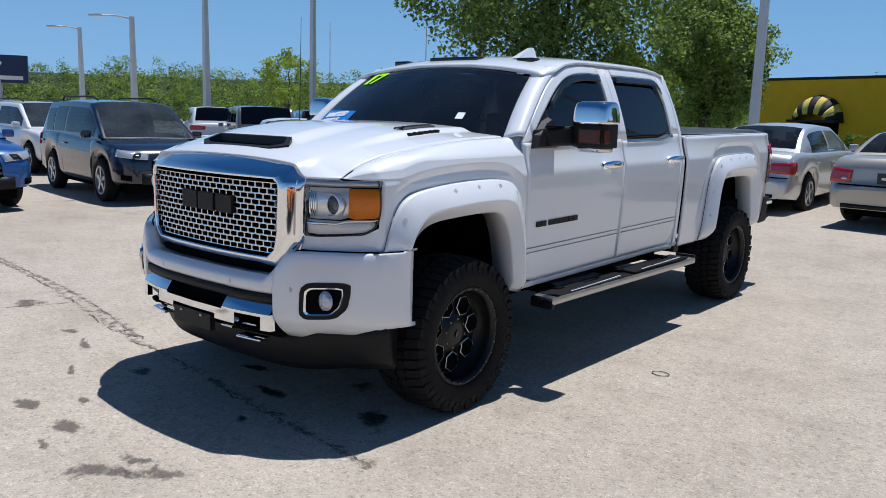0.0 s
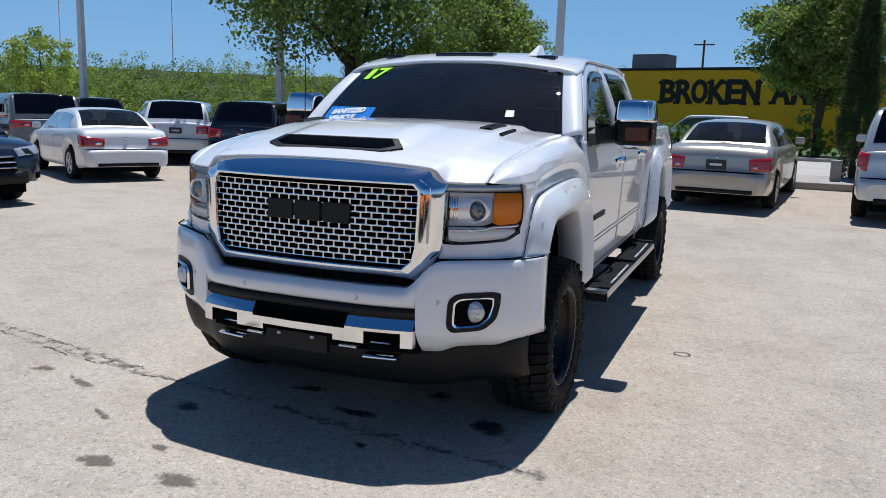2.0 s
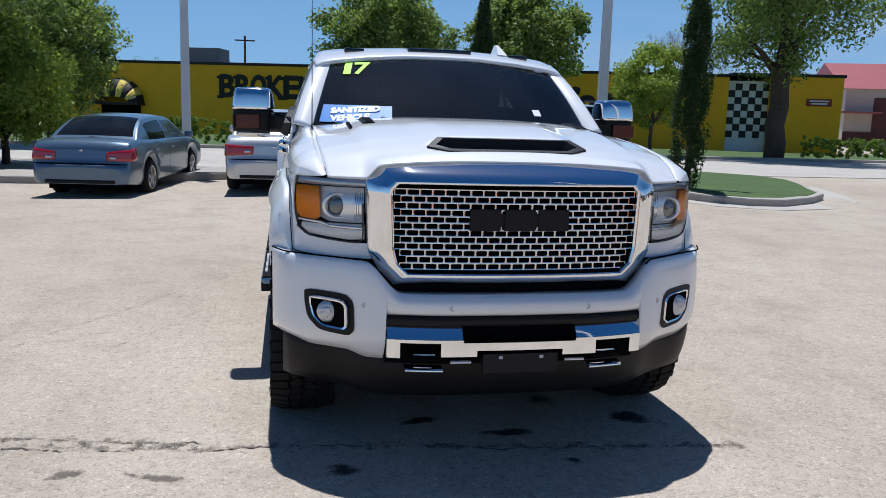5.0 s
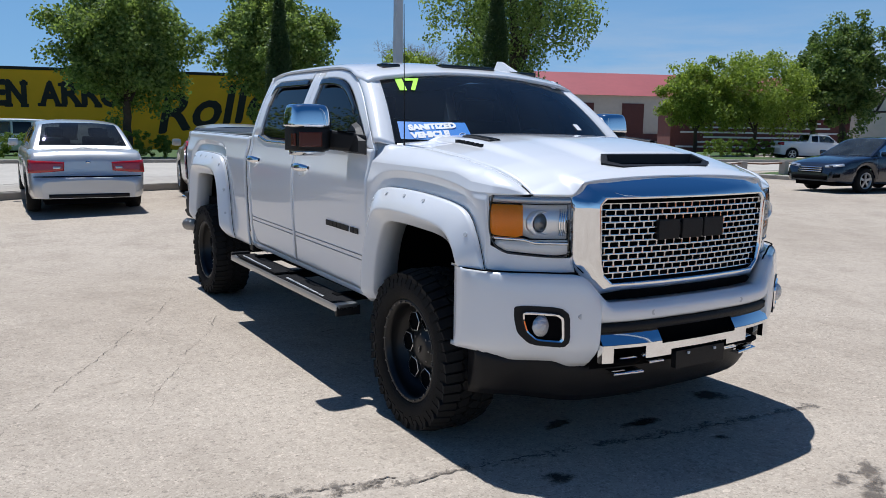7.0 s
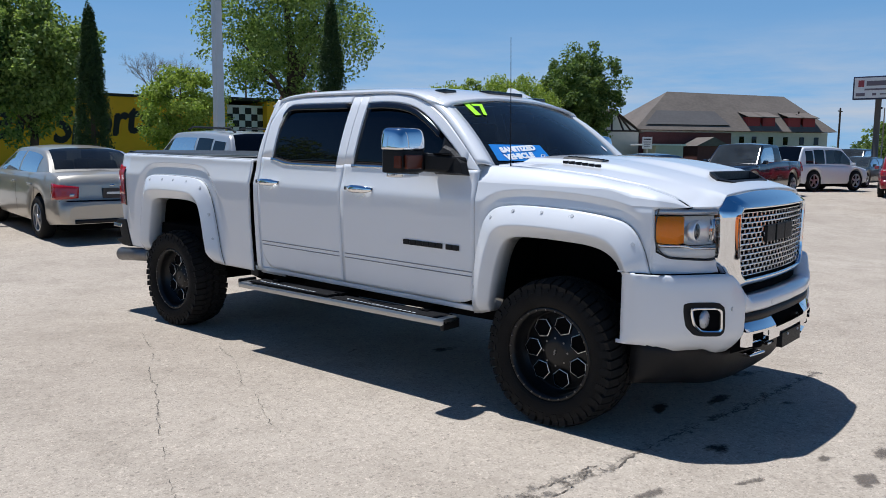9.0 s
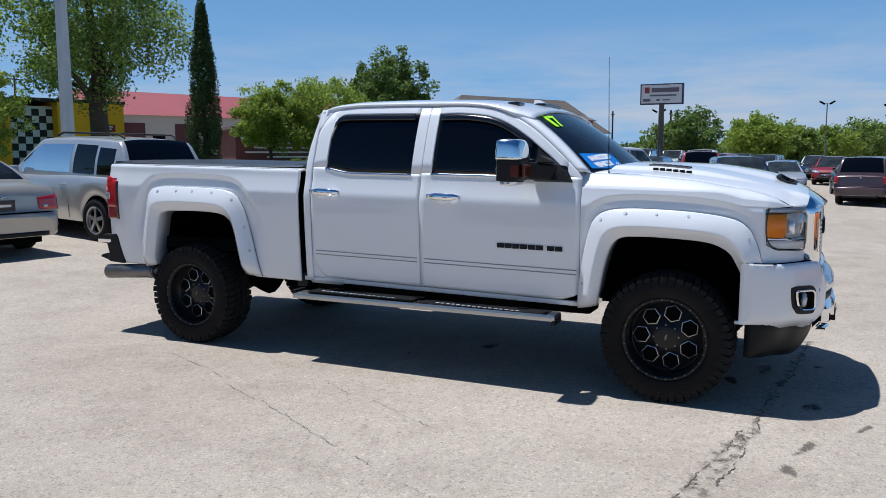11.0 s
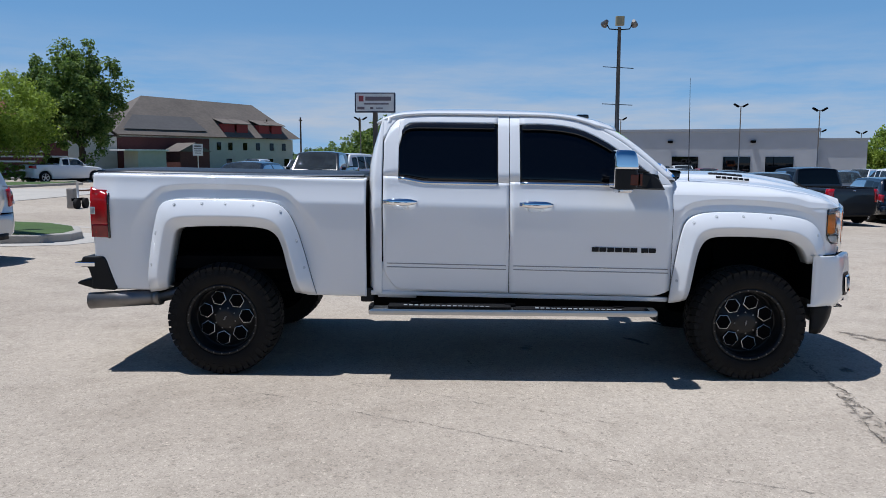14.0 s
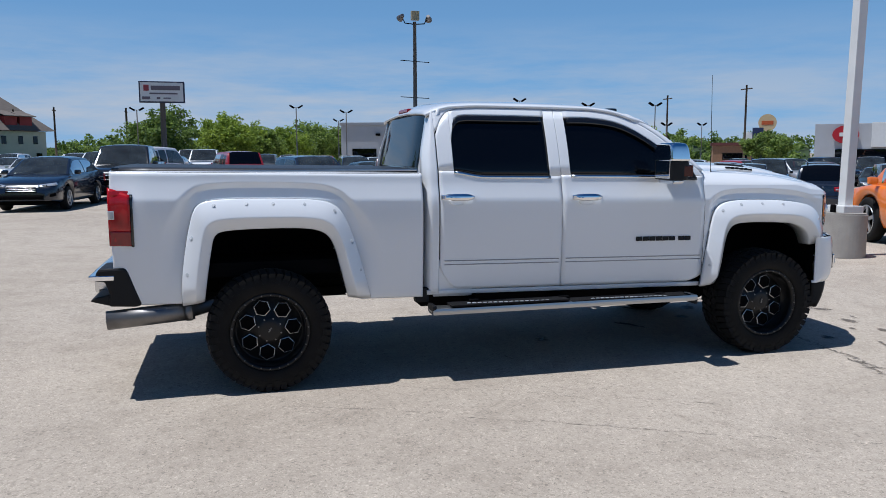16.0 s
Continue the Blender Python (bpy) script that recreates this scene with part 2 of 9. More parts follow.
M_AMBER = mat("amber_lens", (1.0, 0.29, 0.008), 0.3, spec=0.3, coat=0.3, var=0.12, scale=30, bump=0.25, bscale=120)
M_RED = mat("red_lens", (0.50, 0.006, 0.010), 0.2, spec=0.3, coat=0.6, var=0.6, scale=14, bump=0.1, bscale=90)
M_REDBLK = mat("deep_red_lens", (0.26, 0.004, 0.007), 0.2, coat=0.5, var=0.4, scale=18)
M_ALU = mat("brushed_aluminium", (0.44, 0.45, 0.46), 0.32, metal=1.0, bump=0.05, bscale=200)
M_TRIMLINE = mat("trim_moulding", (0.32, 0.32, 0.33), 0.35, metal=0.4)
M_STEEL = mat("exhaust_steel", (0.26, 0.25, 0.245), 0.48, metal=1.0, var=0.3, scale=10)
M_GALV = mat("galvanised_pole", (0.56, 0.58, 0.60), 0.5, metal=0.15, var=0.12, scale=3)
M_KERB = mat("kerb_concrete", (0.40, 0.37, 0.33), 0.9, var=0.25, scale=5, bump=0.4, bscale=60)
M_SIDEWALK = mat("sidewalk_concrete", (0.46, 0.43, 0.385), 0.9, var=0.2, scale=4, bump=0.3, bscale=70)
M_GRASS = mat("grass", (0.065, 0.12, 0.025), 0.9, var=0.4, scale=3, bump=0.8, bscale=40)
M_YELLOW = mat("yellow_wall_paint", (0.93, 0.455, 0.005), 0.75, var=0.14, scale=0.9, bump=0.1, bscale=20)
M_BLACKPAINT = mat("black_sign_paint", (0.014, 0.012, 0.011), 0.7, var=0.2, scale=4)
M_WHITEPAINT = mat("white_sign_paint", (0.74, 0.74, 0.72), 0.7, var=0.1, scale=4)
M_BARK = mat("bark", (0.085, 0.062, 0.044), 0.95, var=0.45, scale=6, bump=0.9, bscale=18)
M_REDROOF = mat("red_metal_roof", (0.34, 0.075, 0.075), 0.5, var=0.15, scale=1.2)
M_CREAM = mat("cream_siding", (0.56, 0.52, 0.45), 0.8, var=0.12, scale=2)
M_MAROON = mat("maroon_door", (0.11, 0.035, 0.03), 0.7, var=0.2, scale=3)
M_BRICK = mat("dark_red_brick", (0.15, 0.05, 0.045), 0.85, var=0.3, scale=5)
M_SHINGLE = mat("grey_shingles", (0.16, 0.135, 0.115), 0.9, var=0.3, scale=3, bump=0.4, bscale=12)
M_SHINGLE_D = mat("dark_roof_panel", (0.10, 0.095, 0.095), 0.8, var=0.2, scale=3)
M_GREYWALL = mat("grey_panel_wall", (0.46, 0.47, 0.49), 0.7, var=0.12, scale=0.7)
M_HEDGE = leaf_mat("hedge_leaves", (0.07, 0.13, 0.02), (0.20, 0.27, 0.05), 0.3)
M_LEAF = leaf_mat("pear_leaves", (0.065, 0.115, 0.03), (0.24, 0.32, 0.10), 0.45)
M_LEAF_DK = leaf_mat("dark_leaves", (0.05, 0.095, 0.026), (0.17, 0.24, 0.075), 0.42)
M_LEAF_YG = leaf_mat("spring_leaves", (0.11, 0.17, 0.025), (0.27, 0.35, 0.08), 0.42)
M_CYP = leaf_mat("cypress_foliage", (0.025, 0.05, 0.016), (0.055, 0.095, 0.028), 0.15)


# ---- helpers of this scene ----
def obj(name, verts, faces, material, parent=None, label="", smooth=False, mats=None, idx=None):
    me = bpy.data.meshes.new(name)
    me.from_pydata([tuple(v) for v in verts], [], [tuple(f) for f in faces])
    for q in (mats or [material]):
        me.materials.append(q)
    if idx:
        me.polygons.foreach_set("material_index", idx)
    if smooth:
        me.polygons.foreach_set("use_smooth", [True] * len(me.polygons))
    me.update()
    o = new(name, me)
    if parent is not None:
        o.parent = parent
    if label:
        o["label"] = label
    return o


def part(name, bm, material, parent=None, label="", smooth=False):
    """Links a bmesh as one mesh object under a thing."""
    me = bpy.data.meshes.new(name)
    if smooth:
        for f in bm.faces:
            f.smooth = True
    bm.normal_update()
    bm.to_mesh(me)
    bm.free()
    me.materials.append(material)
    o = new(name, me)
    if parent is not None:
        o.parent = parent
    if label:
        o["label"] = label
    return o


def thing(name, label, category, loc=(0, 0, 0), rz=0.0, group="", kind=""):
    e = new(name)
    e.matrix_basis = pose(*loc, 0, 0, rz)
    return tagged(e, label, category, group, kind)


def box_into(bm, c, s, bev=0.0, m=None):
    """A box of size s about c, its edges rounded by bev."""
    r = bmesh.ops.create_cube(bm, size=1.0)
    vs = r["verts"]
    bmesh.ops.scale(bm, vec=s, verts=vs)
    if bev > 0:
        es = list({e for v in vs for e in v.link_edges})
        g = bmesh.ops.bevel(bm, geom=es, offset=min(bev, min(s) * 0.45), segments=2, affect="EDGES", profile=0.7)
        vs = list({v for f in g["faces"] for v in f.verts} | {v for v in vs if v.is_valid})
        seen, todo = set(vs), list(vs)
        while todo:
            v = todo.pop()
            for e in v.link_edges:
                w = e.other_vert(v)
                if w not in seen:
                    seen.add(w)
                    todo.append(w)
        vs = list(seen)
    t = Matrix.Translation(c)
    bmesh.ops.transform(bm, matrix=(t if m is None else t @ m), verts=vs)
    return vs


def box(name, c, s, material, parent=None, bev=0.01, label="", m=None):
    bm = bmesh.new()
    box_into(bm, c, s, bev, m)
    return part(name, bm, material, parent, label)


def boxes(name, items, material, parent=None, bev=0.01, label=""):
    bm = bmesh.new()
    for c, s in items:
        box_into(bm, c, s, bev)
    return part(name, bm, material, parent, label)


def tube(name, pts, radii, material, parent=None, seg=10, label="", cap=True):
    """A tapered tube along points."""
    vs, fs = [], []
    pts = [Vector(p) for p in pts]
    for i, p in enumerate(pts):
        d = (pts[min(i + 1, len(pts) - 1)] - pts[max(i - 1, 0)]).normalized()
        a = d.cross(Vector((0, 0, 1)) if abs(d.z) < 0.9 else Vector((1, 0, 0))).normalized()
        b = d.cross(a)
        for k in range(seg):
            w = 2 * math.pi * k / seg
            vs.append(p + (a * math.cos(w) + b * math.sin(w)) * radii[i])
    for i in range(len(pts) - 1):
        for k in range(seg):
            fs.append((i * seg + k, i * seg + (k + 1) % seg, (i + 1) * seg + (k + 1) % seg, (i + 1) * seg + k))
    if cap:
        fs.append(tuple(range(seg)))
        fs.append(tuple((len(pts) - 1) * seg + k for k in reversed(range(seg))))
    return obj(name, vs, fs, material, parent, label, smooth=True)


def lerp_tab(tab, x):
    """Linear reading of a table of (x, value)."""
    if x <= tab[0][0]:
        return tab[0][1]
    for (a, va), (b, vb) in zip(tab, tab[1:]):
        if x <= b:
            return va + (vb - va) * (x - a) / (b - a)
    return tab[-1][1]


def smooth_tab(tab, x):
    """Cubic (monotone-ish) reading of a table of (x, value)."""
    n = len(tab)
    if x <= tab[0][0]:
        return tab[0][1]
    if x >= tab[-1][0]:
        return tab[-1][1]
    for i in range(n - 1):
        (a, va), (b, vb) = tab[i], tab[i + 1]
        if x <= b:
            def slope(j):
                if j <= 0 or j >= n - 1:
                    k = min(max(j, 0), n - 2)
                    return (tab[k + 1][1] - tab[k][1]) / (tab[k + 1][0] - tab[k][0])
                s0 = (tab[j][1] - tab[j - 1][1]) / (tab[j][0] - tab[j - 1][0])
                s1 = (tab[j + 1][1] - tab[j][1]) / (tab[j + 1][0] - tab[j][0])
                return 0 if s0 * s1 <= 0 else 2 * s0 * s1 / (s0 + s1)
            h = b - a
            t = (x - a) / h
            m0, m1 = slope(i) * h, slope(i + 1) * h
            return (2 * t**3 - 3 * t**2 + 1) * va + (t**3 - 2 * t**2 + t) * m0 + (-2 * t**3 + 3 * t**2) * vb + (t**3 - t**2) * m1
    return tab[-1][1]


def sstep(a, b, x):
    t = min(max((x - a) / (b - a), 0.0), 1.0)
    return t * t * (3 - 2 * t)


def grid_obj(name, cols, material, parent=None, label="", thick=0.0, closed=False, flip=False, bevel=0.0):
    """A smooth sheet through columns of points (all of one length); thick: given depth towards the back."""
    n = len(cols[0])
    vs = [p for c in cols for p in c]
    fs = []
    m = len(cols)
    for i in range(m if closed else m - 1):
        j = (i + 1) % m
        for k in range(n - 1):
            f = (i * n + k, j * n + k, j * n + k + 1, i * n + k + 1)
            fs.append(tuple(reversed(f)) if flip else f)
    o = obj(name, vs, fs, material, parent, label, smooth=True)
    if thick:
        s = o.modifiers.new("depth", "SOLIDIFY")
        s.thickness, s.offset, s.use_even_offset = thick, -1, False
    return o


def text_obj(name, body, size, material, parent=None, m=None, depth=0.004, width=None, shear=0.0, label="", bold=0.0):
    """Letters in the built-in font, as a mesh, stretched to a width."""
    c = bpy.data.curves.new(name, "FONT")
    c.body, c.size, c.extrude, c.shear = body, size, depth, shear
    c.align_x, c.align_y, c.offset = "CENTER", "CENTER", bold
    c.resolution_u = 3
    tmp = bpy.data.objects.new(name, c)
    scene.collection.objects.link(tmp)
    dg = bpy.context.evaluated_depsgraph_get()
    me = bpy.data.meshes.new_from_object(tmp.evaluated_get(dg))
    bpy.data.objects.remove(tmp)
    bpy.data.curves.remove(c)
    me.name = name
    if width:
        xs = [v.co.x for v in me.vertices]
        k = width / (max(xs) - min(xs))
        for v in me.vertices:
            v.co.x *= k
    me.materials.clear()
    me.materials.append(material)
    o = new(name, me)
    if parent is not None:
        o.parent = parent
    if m is not None:
        o.matrix_basis = m
    if label:
        o["label"] = label
    return o

# ---- ground, kerbs, road ----
def gz(x, y):
    """The lot's height: it climbs gently towards the kerb before the hall and falls to the south-east."""
    z = lerp_tab([(8.5, 0.0), (17.0, 0.289), (18.4, 0.30), (20.6, 0.0)], y)
    z *= sstep(-9.5, -2.0, x) * (1 - sstep(2.4, 5.5, x))
    east = min(max(-0.26 + 0.033 * y, -0.6), 0.10) * (1 - sstep(12.5, 16.0, y))
    return z + east * sstep(2.0, 10.0, x) * (1 - sstep(62.0, 72.0, x))


def sheet(name, pts, z, material, label, cat="ground", kind="structure"):
    o = obj(name, [(x, y, z) for x, y in pts], [tuple(range(len(pts)))], material)
    return tagged(o, label, cat, kind=kind)


def slab(name, pts, z0, z1, material, label, cat, parent=None, bev=0.03, kind="structure"):
    """A flat body over an outline, its upper edge rounded."""
    n = len(pts)
    cx, cy = sum(p[0] for p in pts) / n, sum(p[1] for p in pts) / n

    def inset(d):
        out = []
        for i in range(n):
            a, b, c = Vector(pts[i - 1]), Vector(pts[i]), Vector(pts[(i + 1) % n])
            e1, e2 = (b - a).normalized(), (c - b).normalized()
            nn = (Vector((-e1.y, e1.x)) + Vector((-e2.y, e2.x))).normalized()
            out.append(b + nn * d)
        return out
    area = sum(pts[i - 1][0] * pts[i][1] - pts[i][0] * pts[i - 1][1] for i in range(n))
    sg = 1 if area > 0 else -1
    r1 = inset(bev * sg * 0.3)
    r2 = inset(bev * sg)
    vs = [(x, y, z0 + gz(x, y)) for x, y in pts] + [(x, y, z1 - bev + gz(x, y)) for x, y in pts] + [(p.x, p.y, z1 - bev * 0.3 + gz(p.x, p.y)) for p in r1] + [(p.x, p.y, z1 + gz(p.x, p.y)) for p in r2]
    fs = []
    for k in range(3):
        for i in range(n):
            j = (i + 1) % n
            fs.append((k * n + i, k * n + j, (k + 1) * n + j, (k + 1) * n + i))
    fs.append(tuple(3 * n + i for i in range(n)))
    o = obj(name, vs, fs, material, parent)
    return tagged(o, label, cat, kind=kind) if kind else o


gx = [-700, -60, -22] + [-17 + 0.75 * i for i in range(41)] + [20, 40, 60, 64, 67, 70, 73, 700]
gy = [-700, -60, -10.3, -6, -2, 2, 6] + [8 + 0.5 * i for i in range(28)] + [60, 700]
ground = obj("ground", [(x, y, gz(x, y)) for y in gy for x in gx], [(j * len(gx) + i, j * len(gx) + i + 1, (j + 1) * len(gx) + i + 1, (j + 1) * len(gx) + i) for j in range(len(gy) - 1) for i in range(len(gx) - 1)], M_CONC, smooth=True)
tagged(ground, "worn pale concrete paving of a car lot with stains", "ground", kind="structure")


def crack(pts, width, seed, crumbs=1.0):
    """A fine jagged crack in the paving, broken along its way, with crumbled bits at its lips."""
    rnd = random.Random(seed)
    vs, fs, fine = [], [], []
    for (x0, y0), (x1, y1) in zip(pts, pts[1:]):
        k = max(2, int(math.hypot(x1 - x0, y1 - y0) / 0.022))
        fine += [(x0 + (x1 - x0) * i / k, y0 + (y1 - y0) * i / k) for i in range(k)]
    fine.append(pts[-1])
    off, gap, drift = 0.0, 0, 0.0
    for i, (x, y) in enumerate(fine):
        a, b = fine[max(i - 1, 0)], fine[min(i + 1, len(fine) - 1)]
        d = Vector((b[0] - a[0], b[1] - a[1])).normalized()
        drift = drift * 0.97 + rnd.gauss(0, 0.004)
        off = drift + rnd.gauss(0, 0.0045)
        w = width * (0.12 + rnd.random() ** 2.2) * 0.5
        px, py = x - d.y * off, y + d.x * off
        vs += [(px - d.y * w, py + d.x * w, 0.004), (px + d.y * w, py - d.x * w, 0.004)]
        if gap > 0:
            gap -= 1
        elif rnd.random() < 0.05:
            gap = rnd.randint(2, 9)
        elif i:
            q = 2 * i
            fs.append((q - 2, q, q + 1, q - 1))
    o = obj("crack", vs, fs, M_CRACK)
    tagged(o, "thin jagged dark crack in the concrete paving", "crack", kind="structure")
    if crumbs:
        vs, fs, fd = [], [], []
        step = fine[::6]
        for i, (x, y) in enumerate(step):
            a, b = step[max(i - 1, 0)], step[min(i + 1, len(step) - 1)]
            d = Vector((b[0] - a[0], b[1] - a[1])).normalized()
            w = 0.10 * crumbs * (0.7 + 0.6 * rnd.random())
            for q, f in ((-1, 0.0), (-0.3, 0.75), (0, 1.0), (0.3, 0.75), (1, 0.0)):
                vs.append((x - d.y * w * q, y + d.x * w * q, 0.0035))
                fd.append(f)
            if i:
                fs += [(5 * i - 5 + k, 5 * i + k, 5 * i + k + 1, 5 * i - 4 + k) for k in range(4)]
        fade_attr(obj("crack_wear", vs, fs, M_WEAR, o, "crumbled grey lips of the crack"), fd)
    return o


M_CRACK = mat("crack_dirt", (0.13, 0.11, 0.09), 0.95, var=0.4, scale=30)
M_WEAR = patch_mat("crack_wear", (0.17, 0.148, 0.125), 60, 1.36, 1.60, edge=0.45, most=0.75)
crack([(-12.5, 3.35), (-10.0, 3.12), (-8.29, 2.96), (-7.25, 2.86), (-6.46, 2.76), (-5.99, 2.68), (-5.32, 2.57), (-4.83, 2.48), (-4.5, 2.49), (-3.6, 2.36), (-2.2, 2.2)], 0.014, 1)
crack([(-8.6, 3.03), (-7.4, 2.93), (-6.6, 2.86), (-5.9, 2.76), (-5.2, 2.62), (-4.7, 2.52)], 0.011, 8)
crack([(-4.80, 6.85), (-4.99, 6.34), (-5.38, 5.64), (-5.72, 4.99), (-6.04, 4.37), (-6.29, 3.85), (-6.55, 3.2), (-6.7, 2.82)], 0.006, 2, 0.0)
crack([(-4.62, 6.0), (-4.76, 5.59), (-5.13, 4.97), (-5.41, 4.40), (-5.55, 4.0)], 0.005, 3, 0.0)
crack([(-6.1, 2.72), (-6.18, 2.45), (-6.35, 2.1), (-6.3, 1.6)], 0.008, 4, 0.6)


def stain(x, y, r, seed, material):
    """A worn or oily patch that thins out at its edge."""
    rnd = random.Random(seed)
    e, rot = rnd.uniform(0.4, 0.75), rnd.uniform(-0.5, 0.5)
    vs, fs, fd = [(x, y, 0.0045)], [], [1.0]
    n = 24
    p1, p2 = rnd.uniform(0, 6.28), rnd.uniform(0, 6.28)
    lob = [1 + 0.22 * math.sin(2 * 6.2832 * j / n + p1) + 0.16 * math.sin(3 * 6.2832 * j / n + p2) for j in range(n)]
    for k, (q, f) in enumerate(((0.55, 0.75), (1.0, 0.4), (1.6, 0.0))):
        for j in range(n):
            a = 6.283185 * j / n
            u, w = r * q * 1.3 * lob[j] * math.cos(a), r * q * e * lob[j] * math.sin(a)
            vs.append((x + u * math.cos(rot) - w * math.sin(rot), y + u * math.sin(rot) + w * math.cos(rot), 0.0045))
            fd.append(f)
            jn = (j + 1) % n
            fs.append((0, 1 + j, 1 + jn) if k == 0 else (1 + (k - 1) * n + j, 1 + k * n + j, 1 + k * n + jn, 1 + (k - 1) * n + jn))
    o = fade_attr(obj("stain", vs, fs, material), fd)
    return tagged(o, "dark damp stain on the concrete paving", "stain", "stains under the truck", "structure")


M_STAIN = patch_mat("worn_patch", (0.135, 0.115, 0.098), 30, 1.42, 1.62, edge=0.72, most=0.7)
M_OIL = patch_mat("oil_spot", (0.03, 0.027, 0.025), 20, 1.42, 1.68, 0.6, edge=0.78, most=0.8)
for i, (x, y, r) in enumerate([(-6.31, 2.42, 0.16), (-4.07, 1.49, 0.13), (-3.62, 1.5, 0.11), (-3.05, 1.34, 0.12), (-3.04, 1.53, 0.09), (-2.82, 1.54, 0.14), (-3.48, 1.32, 0.06),
                                (-4.62, 1.05, 0.12), (-4.95, 0.62, 0.15), (-4.2, 0.75, 0.10), (-5.25, 1.25, 0.10), (-4.45, 1.9, 0.08), (-4.9, 2.2, 0.12), (-5.3, 2.28, 0.08), (-3.9, 1.72, 0.06)]):
    stain(x, y, r, 20 + i, M_STAIN)
for i, (x, y, r) in enumerate([(-4.13, 2.17, 0.11), (-3.3, 2.5, 0.13), (-3.0, 2.9, 0.10), (-3.7, 2.7, 0.09), (-2.6, 2.6, 0.12), (-3.2, 3.6, 0.14), (-3.5, 4.6, 0.10), (-4.0, 5.1, 0.06), (-3.1, 2.15, 0.06), (-2.5, 3.2, 0.1)]):
    stain(x, y, r, 50 + i, M_OIL)
ring = tube("wire_ring", [(-1.847 + 0.055 * math.cos(a), 4.409 + 0.045 * math.sin(a), 0.006) for a in [0.5 * i for i in range(14)]], [0.003] * 14, M_STEEL, seg=6)
tagged(ring, "small bent dark wire ring lying on the paving", "wire")

# grass strip, kerb, service road and verge between the lot and the yellow hall
slab("kerb_row", [(x, 16.35) for x in (-10.8, -9.2, -7.6, -6.0, -4.4, -2.8, 2.2)] + [(x, 18.3) for x in (2.2, -2.8, -4.4, -6.0, -7.6, -9.2, -10.8)], -0.05, 0.15, M_KERB, "long raised concrete kerb strip at the end of the parking bays", "kerb")
slab("sidewalk", [(-60, 22.4), (34, 22.4), (30, 34.2), (-60, 36.5)], -0.05, 0.02, M_SIDEWALK, "pale concrete service road beyond the kerb", "road", bev=0.004)
slab("kerb_far", [(-60, 36.6), (12, 34.9), (30, 34.3), (62, 44), (62, 44.35), (30, 34.65), (12, 35.25), (-60, 36.95)], -0.05, 0.16, M_KERB, "far concrete kerb along the verge", "kerb")
sheet("verge", [(-60, 36.95), (12, 35.25), (30, 34.65), (62, 44.35), (70, 54), (34, 47), (-60, 75)], 0.03, M_GRASS, "short green grass verge", "grass")
isl = [(3.0, 19.6), (3.0, 14.2), (3.15, 13.2), (3.6, 12.75), (4.4, 12.6), (5.2, 12.75), (6.2, 13.3), (7.2, 14.3), (8.0, 15.7), (8.9, 17.4), (9.5, 18.9), (9.6, 20.5), (8.6, 22.0), (6.0, 22.2), (3.0, 22.2)]
slab("kerb_island", isl, -0.05, 0.15, M_KERB, "rounded concrete kerb round a planted island", "kerb")


def shrink(pts, d):
    cx, cy = sum(p[0] for p in pts) / len(pts), sum(p[1] for p in pts) / len(pts)
    return [(x + (cx - x) * d / max(0.3, math.hypot(x - cx, y - cy)), y + (cy - y) * d / max(0.3, math.hypot(x - cx, y - cy))) for x, y in pts]


slab("grass_island", shrink(isl, 0.17), 0.1, 0.165, M_GRASS, "mown green grass on the kerbed island", "grass", bev=0.01)
apron = [(2.7, 12.9), (3.4, 12.15), (4.6, 12.0), (6.0, 12.35), (7.6, 13.7), (8.9, 15.8), (10.0, 18.5), (9.5, 18.9), (8.0, 15.7), (6.2, 13.3), (5.2, 12.75), (4.4, 12.6), (3.6, 12.75), (3.05, 13.4)]
slab("gutter", apron, -0.02, 0.006, M_SIDEWALK, "pale concrete gutter round the island", "gutter", bev=0.003)
# far island with lawn beside the barrier rail
isl2 = [(19.0, 19.0), (19.0, 17.2), (20.6, 16.6), (26, 16.9), (36, 18.4), (36.4, 20.4), (30, 20.6), (22, 19.8)]
slab("kerb_lawn", isl2, -0.05, 0.15, M_KERB, "kerb round a far lawn beside the drive", "kerb")
slab("lawn", shrink(isl2, 0.4), 0.1, 0.165, M_GRASS, "narrow strip of grass under the barrier rail", "grass", bev=0.01)
isl3 = [(41.0, 32.2), (40.6, 30.4), (39.6, 29.6), (34, 30.4), (27, 32.4), (27, 34.0), (36, 34.6), (40.6, 34.0)]
slab("kerb_tip", isl3, -0.05, 0.15, M_KERB, "kerb round the tip of the lawn under the trees", "kerb")
slab("lawn_tip", shrink(isl3, 0.4), 0.1, 0.165, M_GRASS, "shaded grass at the tip of the lawn", "grass", bev=0.01)
sheet("far_lawn", [(57, 36), (57.5, 29), (64, 22), (105, 19), (116, 31), (91, 51), (70, 46)], 0.03, M_GRASS, "mown lawn before the gabled hall", "grass")

# ---- yellow hall ----
HALL = Matrix(((0.959, 0.284, 0, -9.3), (-0.284, 0.959, 0, 61.0), (0, 0, 1, 0), (0, 0, 0, 1)))  # s along the wall, depth behind it, up
hall = thing("roller_hall", "long yellow-painted hall with a black roof edge and lettered wall", "building")
hall.matrix_basis = HALL


def hall_box(name, s0, s1, d0, d1, z0, z1, material, bev=0.02, label=""):
    return box(name, ((s0 + s1) / 2, (d0 + d1) / 2, (z0 + z1) / 2), (s1 - s0, d1 - d0, z1 - z0), material, hall, bev, label)


